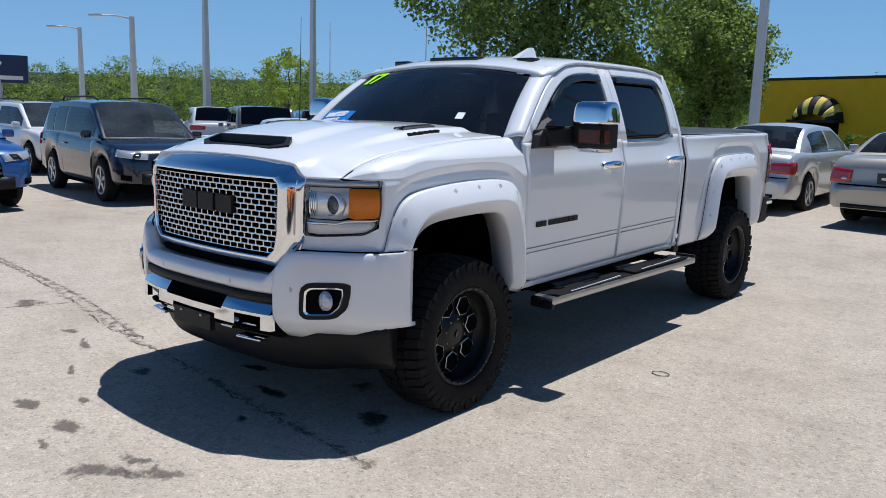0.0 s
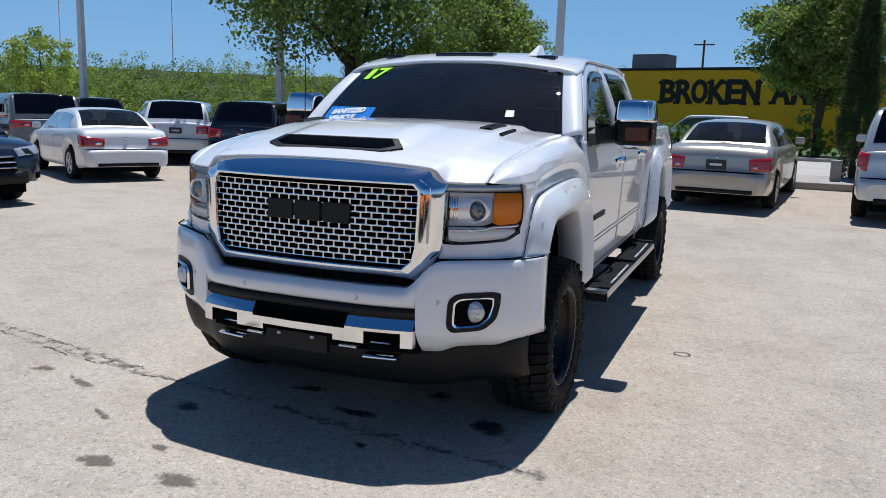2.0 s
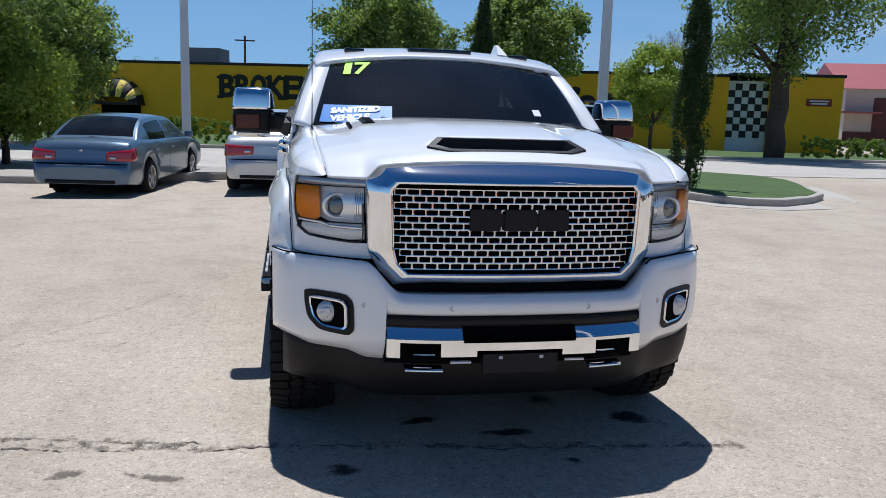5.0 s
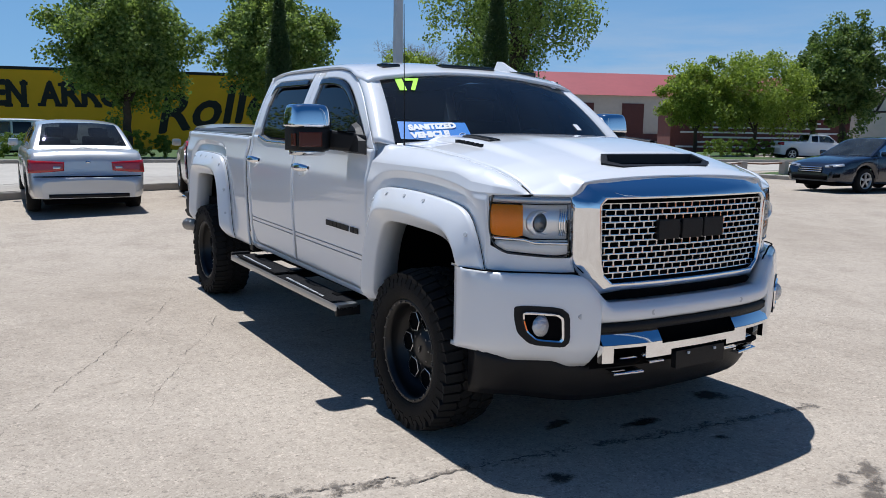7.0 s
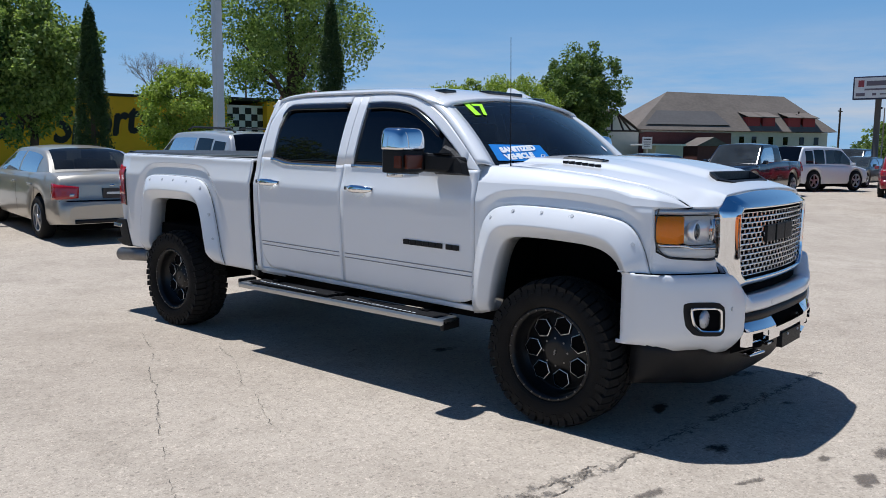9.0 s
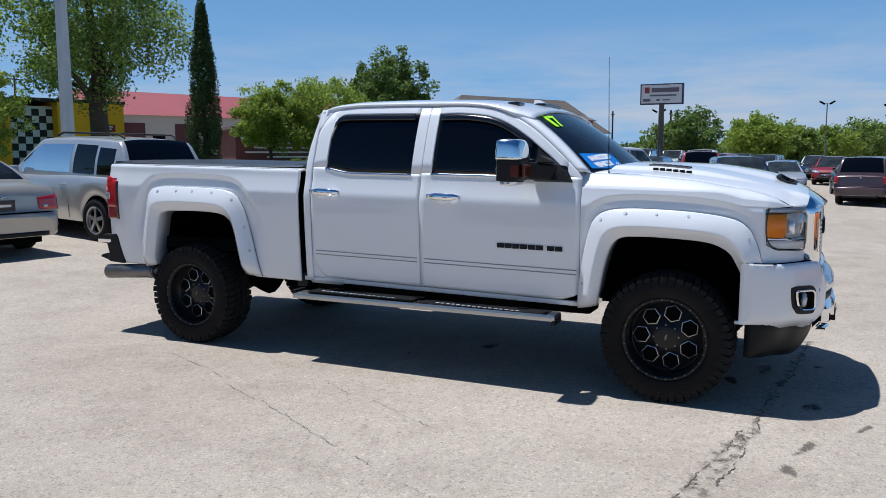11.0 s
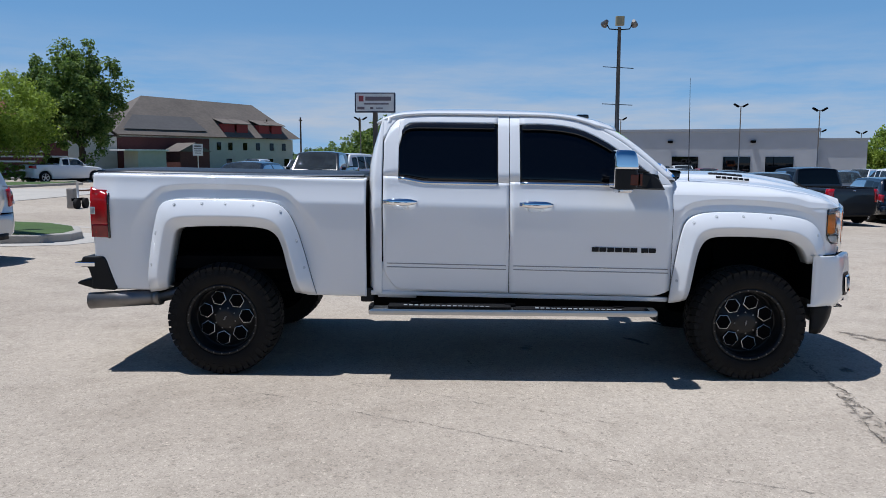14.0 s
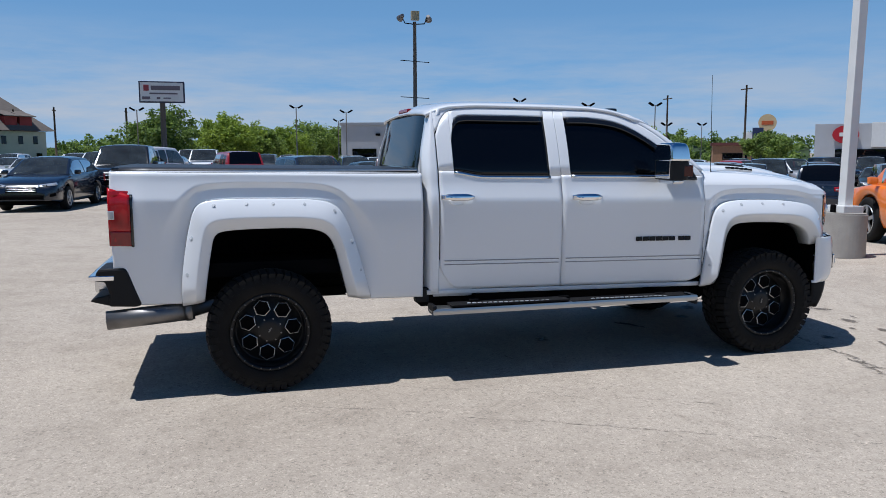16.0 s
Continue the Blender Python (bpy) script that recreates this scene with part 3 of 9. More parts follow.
hall_box("wall", -13.2, 36.9, 0, 26, 0, 5.12, M_YELLOW, label="yellow painted wall")
hall_box("wall", 36.9, 39.72, 0.3, 26, 0, 4.9, M_WHITEPAINT, label="white wall of the entrance")
hall_box("wall", 39.72, 44.4, -0.6, 26, 0, 5.2, M_YELLOW)
hall_box("roof_edge", -13.3, 36.9, -0.08, 26.1, 5.12, 5.32, M_BLACKPAINT, 0.03, "black metal roof edge")
hall_box("roof_edge", 36.9, 44.5, -0.7, 26.1, 5.2, 5.4, M_BLACKPAINT, 0.03)
bm = bmesh.new()
for i in range(6):
    for j in range(8):
        if (i + j) % 2 == 0:
            box_into(bm, (36.95 + 0.47 * (i + 0.5), 0.28, 0.95 + 0.47 * (j + 0.5)), (0.47, 0.05, 0.47))
part("checker_tiles", bm, M_BLACKPAINT, hall, "black and white checkered wall")
hall_box("sign_board", 42.0, 43.7, -0.66, -0.6, 3.25, 3.75, mat("maroon_sign", (0.25, 0.02, 0.02), 0.6), label="small maroon sign board")
boxes("sign_lines", [((42.85, -0.67, 3.6), (1.3, 0.02, 0.1)), ((42.85, -0.67, 3.42), (1.1, 0.02, 0.1))], M_WHITEPAINT, hall, 0.0)
hall_box("air_unit", -3.96, -1.16, 3, 5.2, 5.32, 6.6, mat("roof_unit_metal", (0.22, 0.21, 0.2), 0.6, var=0.2, scale=2), 0.05, "grey rooftop air handling unit")
WALLTXT = Matrix(((1, 0, 0, 0), (0, 0, -1, 0), (0, 1, 0, 0), (0, 0, 0, 1)))


def wall_text(body, s0, s1, zc, size, shear=0.0):
    o = text_obj("lettering", body, size, M_BLACKPAINT, hall, Matrix.Translation(((s0 + s1) / 2, -0.02, zc)) @ WALLTXT, 0.02, s1 - s0, shear)
    # heavy painted letters
    return o


def bold(o, d):
    """Thickens letters: the outline is copied a little to each side in one mesh."""
    me = o.data
    bm = bmesh.new()
    bm.from_mesh(me)
    geo = list(bm.verts) + list(bm.edges) + list(bm.faces)
    for k, (dx, dy) in enumerate(((d, 0), (-d, 0), (0, d), (0, -d), (d * 0.7, d * 0.7), (-d * 0.7, -d * 0.7))):
        r = bmesh.ops.duplicate(bm, geom=geo)
        bmesh.ops.translate(bm, vec=(dx, dy, 0.0012 * (k + 1)), verts=[g for g in r["geom"] if isinstance(g, bmesh.types.BMVert)])
    bm.to_mesh(me)
    bm.free()


def slabs_letters(body, s0, s1, z0, z1):
    """Blocky letters with square feet, like painted poster type."""
    n = len(body)
    w = (s1 - s0) / n
    for i, ch in enumerate(body):
        o = wall_text(ch, s0 + w * i + 0.07, s0 + w * (i + 1) - 0.07, (z0 + z1) / 2, (z1 - z0) * 1.42)
        bold(o, 0.085)
        # square feet and heads of the stems
        a, b = s0 + w * i + 0.07, s0 + w * (i + 1) - 0.07
        for f, low, high in {"B": ((0.06, 1, 1),), "R": ((0.06, 1, 1), (0.94, 1, 0)), "K": ((0.06, 1, 1), (0.94, 1, 1)), "E": ((0.06, 1, 1),), "N": ((0.06, 1, 1), (0.94, 1, 1)), "A": ((0.02, 1, 0), (0.98, 1, 0)), "W": ((0.02, 0, 1), (0.98, 0, 1))}.get(ch, ()):
            for on, zz in ((low, z0 + 0.08), (high, z1 - 0.08)):
                if on:
                    hall_box("letter_serif", a + (b - a) * f - 0.24, a + (b - a) * f + 0.24, -0.035, -0.004, zz - 0.11, zz + 0.11, M_BLACKPAINT, 0.0)


slabs_letters("BROKEN", -0.1, 7.25, 2.72, 4.32)
slabs_letters("ARROW", 8.05, 14.2, 2.80, 4.3)
SCRIPT = Matrix.Rotation(radians(9), 4, "Z")
for body, s, z, size, wd in (("Roller", 19.6, 2.9, 3.6, 9.6), ("Sports", 28.3, 3.3, 2.9, 6.4)):
    o = text_obj("lettering", body, size, M_BLACKPAINT, hall, Matrix.Translation((s, -0.02, z)) @ WALLTXT @ SCRIPT, 0.02, wd, 0.35)
    bold(o, 0.09)
# half-round striped awning over the door
R = 1.85
M_AWNING = mat("awning_yellow", (0.75, 0.55, 0.12), 0.8)
for stripe in range(9):
    a0, a1 = math.pi * stripe / 9, math.pi * (stripe + 1) / 9
    vs, fs = [], []
    for ia in range(4):
        a = a0 + (a1 - a0) * ia / 3
        for ib in range(7):
            b = (math.pi / 2) * ib / 6
            vs.append((-7.75 + R * math.cos(a) * math.sin(math.pi / 2 - b * 0.55), -1.3 * math.sin(b) if b else -0.01, 2.15 + 1.85 * math.sin(a) * math.cos(b * 0.85)))
    for ia in range(3):
        for ib in range(6):
            fs.append((ia * 7 + ib, (ia + 1) * 7 + ib, (ia + 1) * 7 + ib + 1, ia * 7 + ib + 1))
    o = obj("awning_stripe", vs, fs, M_BLACKPAINT if stripe % 2 == 0 else M_AWNING, hall, smooth=True)
    s_ = o.modifiers.new("depth", "SOLIDIFY")
    s_.thickness = 0.04
hall_box("entrance", -9.3, -6.2, -0.05, 0.05, 0.0, 2.1, M_VOID, label="dark glass entrance under the awning")
hall_box("awning_edge", -9.65, -5.85, -1.28, -0.02, 1.98, 2.16, M_BLACKPAINT, 0.02)

# ---- red-roofed workshop ----
shop = thing("workshop", "cream workshop with a low red metal roof and maroon doors", "building")
shop.matrix_basis = pose(56, 74, 0.65, 0, 0, -22)
box("wall", (20, 8, 2.4), (44, 16, 6.3), M_CREAM, shop, 0.02)
roofv = [(-2.5, -0.6, 5.5), (42.5, -0.6, 5.5), (42.5, 8, 8.75), (-2.5, 8, 8.75), (-2.5, 16.6, 5.5), (42.5, 16.6, 5.5)]
obj("roof", roofv, [(0, 1, 2, 3), (3, 2, 5, 4), (0, 3, 4), (1, 5, 2)], M_REDROOF, shop)
for x in (2.2, 8.6, 20, 27):
    box("door", (x, -0.04, 2.3), (2.8, 0.1, 4.6), M_MAROON, shop, 0.02)
for x in (5.2, 13.2, 24):
    box("window", (x, -0.03, 2.4), (1.5, 0.08, 1.6), M_DARKTINT, shop, 0.02)
box("wainscot", (20, -0.06, 0.5), (44, 0.1, 1.0), M_MAROON, shop, 0.02)
box("canopy", (-1.5, -1.2, 3.0), (5, 2.4, 0.15), M_REDROOF, shop, 0.02)
# low wing with white board siding
wing = thing("timber_wing", "low dark timber building with white boards", "building")
wing.matrix_basis = pose(54, 50, 0, 0, 0, -38)
box("wall", (4, 4, 2.0), (16, 8, 4.0), M_BRICK, wing, 0.02)
box("roof", (4, 4, 4.15), (17, 9, 0.3), M_SHINGLE, wing, 0.04)
for i in range(7):
    box("board", (4 + 0.4 * (i % 2), -0.05, 0.5 + 0.45 * i), (15.0 - (i % 3) * 2.5, 0.08, 0.16), M_WHITEPAINT, wing, 0.01)

# ---- gabled hall with dormers ----
tud = thing("gabled_house", "large gabled hall with grey shingle roof, brick base and red dormers", "building")
a_, b_ = Vector((90.8, 50.1)), Vector((113.6, 32.4))
ax = (b_ - a_).normalized()
tud.matrix_basis = Matrix(((ax.x, -ax.y, 0, a_.x), (ax.y, ax.x, 0, a_.y), (0, 0, 1, 0), (0, 0, 0, 1))) @ Matrix.Diagonal((1.29, 1.0, 0.99, 1))
# local x along the long side, which faces the lot with -y
TL = tud
bm = bmesh.new()
box_into(bm, (11.2, 6, 2.4), (22.4, 12, 4.8), 0.02)
part("wall", bm, M_CREAM, TL)
box("brick_wall", (5.3, -0.06, 2.3), (10.6, 0.16, 4.6), M_BRICK, TL, 0.01, "dark red brick facing")
rv = [(-0.8, -0.8, 4.9), (23.2, -0.8, 4.9), (23.2, 12.8, 4.9), (-0.8, 12.8, 4.9), (5.0, 5, 10.5), (19.4, 5, 10.2), (3.2, 4.0, 8.4), (10, 4, 8.4)]
obj("roof", rv[:6], [(0, 1, 5, 4), (1, 2, 5), (2, 3, 4, 5), (3, 0, 4)], M_SHINGLE, TL)
obj("roof_panel", [(0.6, -0.2, 5.68), (10.4, -0.2, 5.68), (9.4, 1.9, 7.65), (2.6, 1.9, 7.65)], [(0, 1, 2, 3)], M_SHINGLE_D, TL, "darker band of roofing")
M_REDD = mat("red_dormer", (0.30, 0.03, 0.03), 0.7)
for x in (13.3, 15.1, 18.2, 20.0):
    box("dormer", (x, 1.2, 6.1), (1.5, 2.4, 1.5), M_REDD, TL, 0.03, "red dormer window")
    obj("dormer_roof", [(x - 1.0, -0.5, 6.9), (x + 1.0, -0.5, 6.9), (x + 1.0, 3.0, 7.9), (x - 1.0, 3.0, 7.9), (x - 1.0, -0.5, 6.8), (x + 1.0, -0.5, 6.8)], [(0, 1, 2, 3), (4, 5, 1, 0)], M_SHINGLE, TL)
for x in (11.9, 13.4, 15.4, 17.2, 19.2, 21.0):
    box("window", (x, -0.03, 3.6), (0.55, 0.08, 1.1), M_DARKTINT, TL, 0.01)
for x in (13.2, 16.0, 19.0, 21.4):
    box("window", (x, -0.03, 1.2), (0.7, 0.08, 1.2), M_DARKTINT, TL, 0.01)
box("chimney", (19.6, 7.5, 9.3), (0.5, 0.5, 1.4), M_BRICK, TL, 0.02)
ann = thing("annex_sheds", "low brick and cream sheds beside the gabled hall", "building")
ann.matrix_basis = tud.matrix_basis.copy()
box("shed_wall", (1.2, -4.0, 1.35), (3.0, 3.4, 2.7), M_CREAM, ann, 0.02)
box("shed_roof", (0.6, -4.0, 2.8), (4.6, 4.0, 0.2), M_WHITEPAINT, ann, 0.02)
box("hut_wall", (6.2, -3.2, 1.4), (3.4, 4, 2.8), M_BRICK, ann, 0.02)
obj("hut_roof", [(4.3, -5.4, 2.7), (8.1, -5.4, 2.7), (8.1, -1, 2.7), (4.3, -1, 2.7), (6.2, -5.4, 3.9), (6.2, -1, 3.9)], [(0, 4, 5, 3), (1, 2, 5, 4), (0, 1, 4), (2, 3, 5)], M_SHINGLE, ann)
GX, GY, GE, GA = (-6.4, -0.4), (-0.9, 7.6), 4.7, 7.3
gm_ = (GX[0] + GX[1]) / 2
obj("gable_house_wall", [(x, y, z) for y in GY for x, z in ((GX[0], 0), (GX[1], 0), (GX[1], GE), (gm_, GA), (GX[0], GE))], [(0, 1, 2, 3, 4), (1, 6, 7, 2), (5, 0, 4, 9)], M_CREAM, ann)
obj("gable_house_roof", [(x, y, z) for y in (GY[0] - 0.5, GY[1] + 0.5) for x, z in ((GX[1] + 0.4, GE - 0.3), (gm_, GA + 0.25), (GX[0] - 0.4, GE - 0.3))], [(0, 3, 4, 1), (1, 4, 5, 2)], M_SHINGLE, ann)
M_TIMBER = mat("dark_timber", (0.05, 0.035, 0.028), 0.8, var=0.2, scale=4)
for (x0, z0), (x1, z1) in [((GX[0], GE), (gm_, GA)), ((GX[1], GE), (gm_, GA)), ((GX[0], GE - 0.05), (GX[1], GE - 0.05)), ((gm_, GE), (gm_, GA))] + [((gm_ + k, GE), (gm_ + k * 0.45, GA - abs(k) * 0.42)) for k in (-2.1, -1.3, 1.3, 2.1)]:
    tube("timber_beam", [(x0, GY[0] - 0.04, z0), (x1, GY[0] - 0.04, z1)], [0.11, 0.11], M_TIMBER, ann, 4)

# ---- flat grey showroom and the far businesses ----
show = thing("grey_showroom", "long flat-roofed grey showroom", "building")
show.matrix_basis = pose(76, -4.4, 0, 0, 0, -106)
box("wall", (13, 9, 2.35), (26, 18, 4.7), M_GREYWALL, show, 0.03)
box("parapet", (13, 9, 4.75), (26.3, 18.3, 0.3), mat("parapet_metal", (0.34, 0.35, 0.37), 0.5), show, 0.03)
for x in (2.5, 7.0, 13.5, 18.5, 22.5):
    box("window", (x, -0.04, 1.2), (2.6, 0.1, 1.8), M_DARKTINT, show, 0.02)
for x in (4.0, 12.0, 20.0):
    box("wall_lamp", (x, -0.15, 3.6), (0.5, 0.3, 0.25), M_VOID, show, 0.03)
low = thing("low_wing", "lower grey wing of the showroom", "building")
low.matrix_basis = pose(70.5, -22, 0, 0, 0, -106)
box("wall", (4, 9, 1.9), (16, 16, 3.8), M_GREYWALL, low, 0.03)
box("parapet", (4, 9, 3.85), (16.3, 16.3, 0.2), mat("low_parapet_metal", (0.34, 0.35, 0.37), 0.5), low, 0.03)
showroom_white = thing("white_showroom", "far white and grey car showroom with a red oval sign", "building")
showroom_white.matrix_basis = pose(44.0, -38.0, 0, 0, 0, -132)
box("wall", (9, 6, 1.9), (18, 12, 3.8), M_GREYWALL, showroom_white, 0.03)
box("fascia", (10, -0.2, 2.9), (12, 0.5, 1.9), M_WHITEPAINT, showroom_white, 0.03)
box("glass_front", (9, -0.05, 1.0), (15, 0.12, 1.6), M_DARKTINT, showroom_white, 0.02)
bm = bmesh.new()
bmesh.ops.create_cone(bm, cap_ends=True, segments=28, radius1=1.0, radius2=1.0, depth=0.12)
bmesh.ops.transform(bm, matrix=Matrix.Translation((2.2, -0.2, 2.95)) @ Matrix.Rotation(radians(90), 4, "X") @ Matrix.Diagonal((0.95, 0.7, 1, 1)), verts=bm.verts)
part("oval_sign", bm, mat("sign_red", (0.42, 0.01, 0.02), 0.5), showroom_white, "red oval sign")
boxes("sign_marks", [((2.2, -0.29, 2.95), (0.9, 0.04, 0.3))], M_WHITEPAINT, showroom_white, 0.0)
food = thing("snack_bar", "far low brown restaurant building", "building")
food.matrix_basis = pose(83.5, -55.5, 0, 0, 0, -122) @ Matrix.Diagonal((0.62, 0.62, 0.78, 1))
box("wall", (4, 4, 1.6), (9, 8, 3.2), mat("brown_wall", (0.30, 0.17, 0.10), 0.8, var=0.2, scale=2), food, 0.03)
box("roof", (4, 4, 3.4), (9.6, 8.6, 0.5), M_BRICK, food, 0.04)
box("window", (4, -0.05, 1.3), (5, 0.1, 1.1), M_DARKTINT, food, 0.02)

# ---- lamp posts, signs, bollards ----
def lamp_post(x, y, h, arm, base=True, name="lamp_post", r=0.11):
    t = thing(name, "tall square grey steel lamp post", "lamp post", (x, y, 0), group="lot lamp posts")
    vs, fs = [], []
    for k, (z, w) in enumerate(((0.0, r), (h, r * 0.62))):
        vs += [(-w, -w, z), (w, -w, z), (w, w, z), (-w, w, z)]
    fs = [(0, 1, 5, 4), (1, 2, 6, 5), (2, 3, 7, 6), (3, 0, 4, 7), (4, 5, 6, 7)]
    obj("pole", vs, fs, M_GALV, t)
    if base:
        box("base_plate", (0, 0, 0.03), (r * 3.4, r * 3.4, 0.06), M_GALV, t, 0.01)
    if arm:
        ax, ay = arm
        L = math.hypot(ax, ay)
        tube("arm", [(0, 0, h - 0.1), (ax * 0.5, ay * 0.5, h + 0.05), (ax, ay, h + 0.08)], [0.05, 0.045, 0.04], M_GALV, t, 8)
        box("lamp_head", (ax * 1.1, ay * 1.1, h + 0.07), (0.75, 0.3, 0.12), M_GALV, t, 0.04, m=Matrix.Rotation(math.atan2(ay, ax), 4, "Z"))
    return t


lamp_post(-6.95, 20.6, 9.5, (0.8, -1.4))
lamp_post(3.25, 17.6, 9.5, (1.2, -1.0))
lamp_post(-17.0, 22.2, 9.5, (-1.4, 0.4))
lamp_post(-24.9, 21.3, 9.0, (-1.4, -0.4))
lamp_post(-28.0, 18.4, 6.1, (-1.6, -0.9), r=0.13)
lamp_post(-39.3, 21.5, 6.2, (-1.6, -0.9), r=0.15)
lamp_post(-54.0, 25.8, 6.8, (-1.6, -0.9), r=0.16)
near = thing("lamp_post", "white-painted square lamp post on a round concrete base", "lamp post", (0.35, -1.95, 0), group="lot lamp posts")
near.matrix_basis = pose(0.35, -1.95, 0) @ pose(0, 0, 0, 1.2, 0, 0)
bm = bmesh.new()
bmesh.ops.create_cone(bm, cap_ends=True, segments=40, radius1=0.33, radius2=0.325, depth=0.68)
es = [e for e in bm.edges if abs(e.verts[0].co.z - 0.34) < 1e-4 and abs(e.verts[1].co.z - 0.34) < 1e-4]
bmesh.ops.bevel(bm, geom=es, offset=0.025, segments=2, affect="EDGES")
bmesh.ops.translate(bm, vec=(0, 0, 0.34), verts=bm.verts)
part("concrete_base", bm, M_KERB, near, "round cast concrete base")
box("base_cover", (0, 0, 0.735), (0.36, 0.36, 0.11), M_WHITEPAINT, near, 0.015, "square white base cover")
box("pole", (0, 0, 4.8), (0.15, 0.15, 8.1), M_WHITEPAINT, near, 0.012)
box("outlet_box", (0.02, 0.2, 0.74), (0.08, 0.05, 0.12), M_VOID, near, 0.01)

flood = thing("floodlight_mast", "tall dark lattice-armed floodlight mast with bulky lamp heads", "lamp post", (38.6, -4.0, 0))
tube("mast", [(0, 0, -0.42), (0, 0, 9.6)], [0.16, 0.10], mat("dark_mast_steel", (0.10, 0.10, 0.10), 0.6, metal=0.5), flood, 10)
for z, L in ((5.0, 0.95), (7.2, 0.95)):
    tube("cross_arm", [(0.2, -L, z), (-0.2, L, z + 0.05)], [0.025, 0.025], M_VOID, flood, 6)
tube("lamp_yoke", [(0, -0.75, 9.75), (0, -0.6, 9.5), (0, 0, 9.45), (0, 0.6, 9.5), (0, 0.75, 9.75)], [0.035] * 5, M_VOID, flood, 6)
for y, tilt in ((-0.85, -35), (0.85, 35)):
    bm = bmesh.new()
    bmesh.ops.create_cone(bm, cap_ends=True, segments=16, radius1=0.22, radius2=0.10, depth=0.42)
    bmesh.ops.transform(bm, matrix=Matrix.Translation((-0.05, y, 9.85)) @ Matrix.Rotation(radians(tilt), 4, "X") @ Matrix.Rotation(radians(-60), 4, "Y"), verts=bm.verts)
    part("lamp_head", bm, M_STEEL, flood)
box("lamp_box", (-0.1, 0, 9.95), (0.3, 0.5, 0.55), mat("floodlight_housing", (0.35, 0.30, 0.18), 0.5), flood, 0.04)


def small_lamp(x, y, h, heads=2):
    t = thing("lamp_post", "slim dark lamp post with two tilted heads far off", "lamp post", (x, y, 0), group="far lamp posts")
    h *= 0.84
    tube("pole", [(0, 0, min(gz(x, y), 0)), (0, 0, h)], [0.055, 0.04], M_STEEL, t, 6)
    for s in ((-1, 1) if heads == 2 else (1,)):
        box("lamp_head", (0, s * 0.36, h + 0.07), (0.25, 0.46, 0.14), M_VOID, t, 0.04, m=Matrix.Rotation(radians(s * 30), 4, "X"))
    tube("arm", [(0, -0.4, h), (0, 0.4, h)], [0.02, 0.02], M_STEEL, t, 5)
    return t


for x, y, h in ((60, 1.6, 6.6), (62, -3.0, 6.3), (75, -4, 6.0), (55, -17, 7.2), (52, -22, 6.6), (66, -9.5, 6.6), (60, 14.5, 6.2), (70, -30, 5.5), (74, -36, 5.5), (48, -26, 6.4), (58, -33, 5.0), (66, -42, 5.4)):
    small_lamp(x, y, h)

M_LETTER = mat("grey_lettering", (0.16, 0.13, 0.15), 0.7)
# pole sign of the dealer (lettering of the name as bars)
sg = thing("pole_sign", "white dealer sign with dark frame on a brown post", "sign", (41.3, 11.05, 0), rz=0)
tube("post", [(0, 0, 0), (0, 0, 4.72)], [0.17, 0.16], mat("dark_post_paint", (0.055, 0.058, 0.062), 0.6), sg, 10)
box("sign_frame", (0, 0, 5.31), (0.35, 2.61, 1.27), mat("sign_frame_blue", (0.02, 0.025, 0.06), 0.5), sg, 0.03)
box("sign_face", (-0.18, 0, 5.31), (0.04, 2.44, 1.11), M_WHITEPAINT, sg, 0.005)
for c_, s_ in (((-0.21, -0.22, 5.55), (0.02, 1.66, 0.26)), ((-0.21, -0.1, 5.22), (0.02, 1.6, 0.09)), ((-0.21, 0.2, 4.95), (0.02, 0.2, 0.13)), ((-0.21, -0.3, 4.95), (0.02, 0.44, 0.07)), ((-0.21, 0.9, 4.95), (0.02, 0.46, 0.17))):
    box("lettering_bar", c_, s_, M_LETTER, sg, 0.0)
box("sign_logo", (-0.21, 0.88, 5.55), (0.02, 0.3, 0.36), mat("logo_red", (0.30, 0.05, 0.06), 0.6), sg, 0.02)
# blue brand sign on a grey column
bs = thing("brand_sign", "dark blue sign panel with a pale oval on grey column", "sign", (-28.16, 10.2, -0.05), rz=62)
box("column", (0.15, 0, 1.2), (0.7, 0.35, 2.4), M_GREYWALL, bs, 0.03)
box("sign_panel", (0, 0, 2.75), (2.6, 0.3, 0.9), mat("sign_blue", (0.008, 0.02, 0.07), 0.35), bs, 0.03)
bm = bmesh.new()
bmesh.ops.create_cone(bm, cap_ends=True, segments=28, radius1=1.0, radius2=1.0, depth=0.05)
bmesh.ops.transform(bm, matrix=Matrix.Translation((0.1, -0.15, 2.93)) @ Matrix.Rotation(radians(90), 4, "X") @ Matrix.Diagonal((0.45, 0.19, 1, 1)), verts=bm.verts)
part("oval_mark", bm, M_CHROME_B, bs, "pale oval mark")
boxes("sign_marks", [((0.3, -0.15, 2.47), (1.7, 0.04, 0.13))], M_WHITEPAINT, bs, 0.0)
# small white notice on a post
nt_ = thing("notice_sign", "small white notice sign on a post", "sign", (27.2, 17.9, 0), rz=-70)
tube("post", [(0, 0, 0), (0, 0, 2.3)], [0.025, 0.025], M_GALV, nt_, 6)
box("sign_panel", (0, -0.04, 2.08), (0.46, 0.03, 0.56), M_WHITEPAINT, nt_, 0.005)
for z, w, h in ((2.25, 0.34, 0.05), (2.12, 0.36, 0.035), (2.02, 0.30, 0.035), (1.92, 0.26, 0.03)):
    box("sign_bar", (0, -0.058, z), (w, 0.008, h), M_VOID, nt_, 0.0)
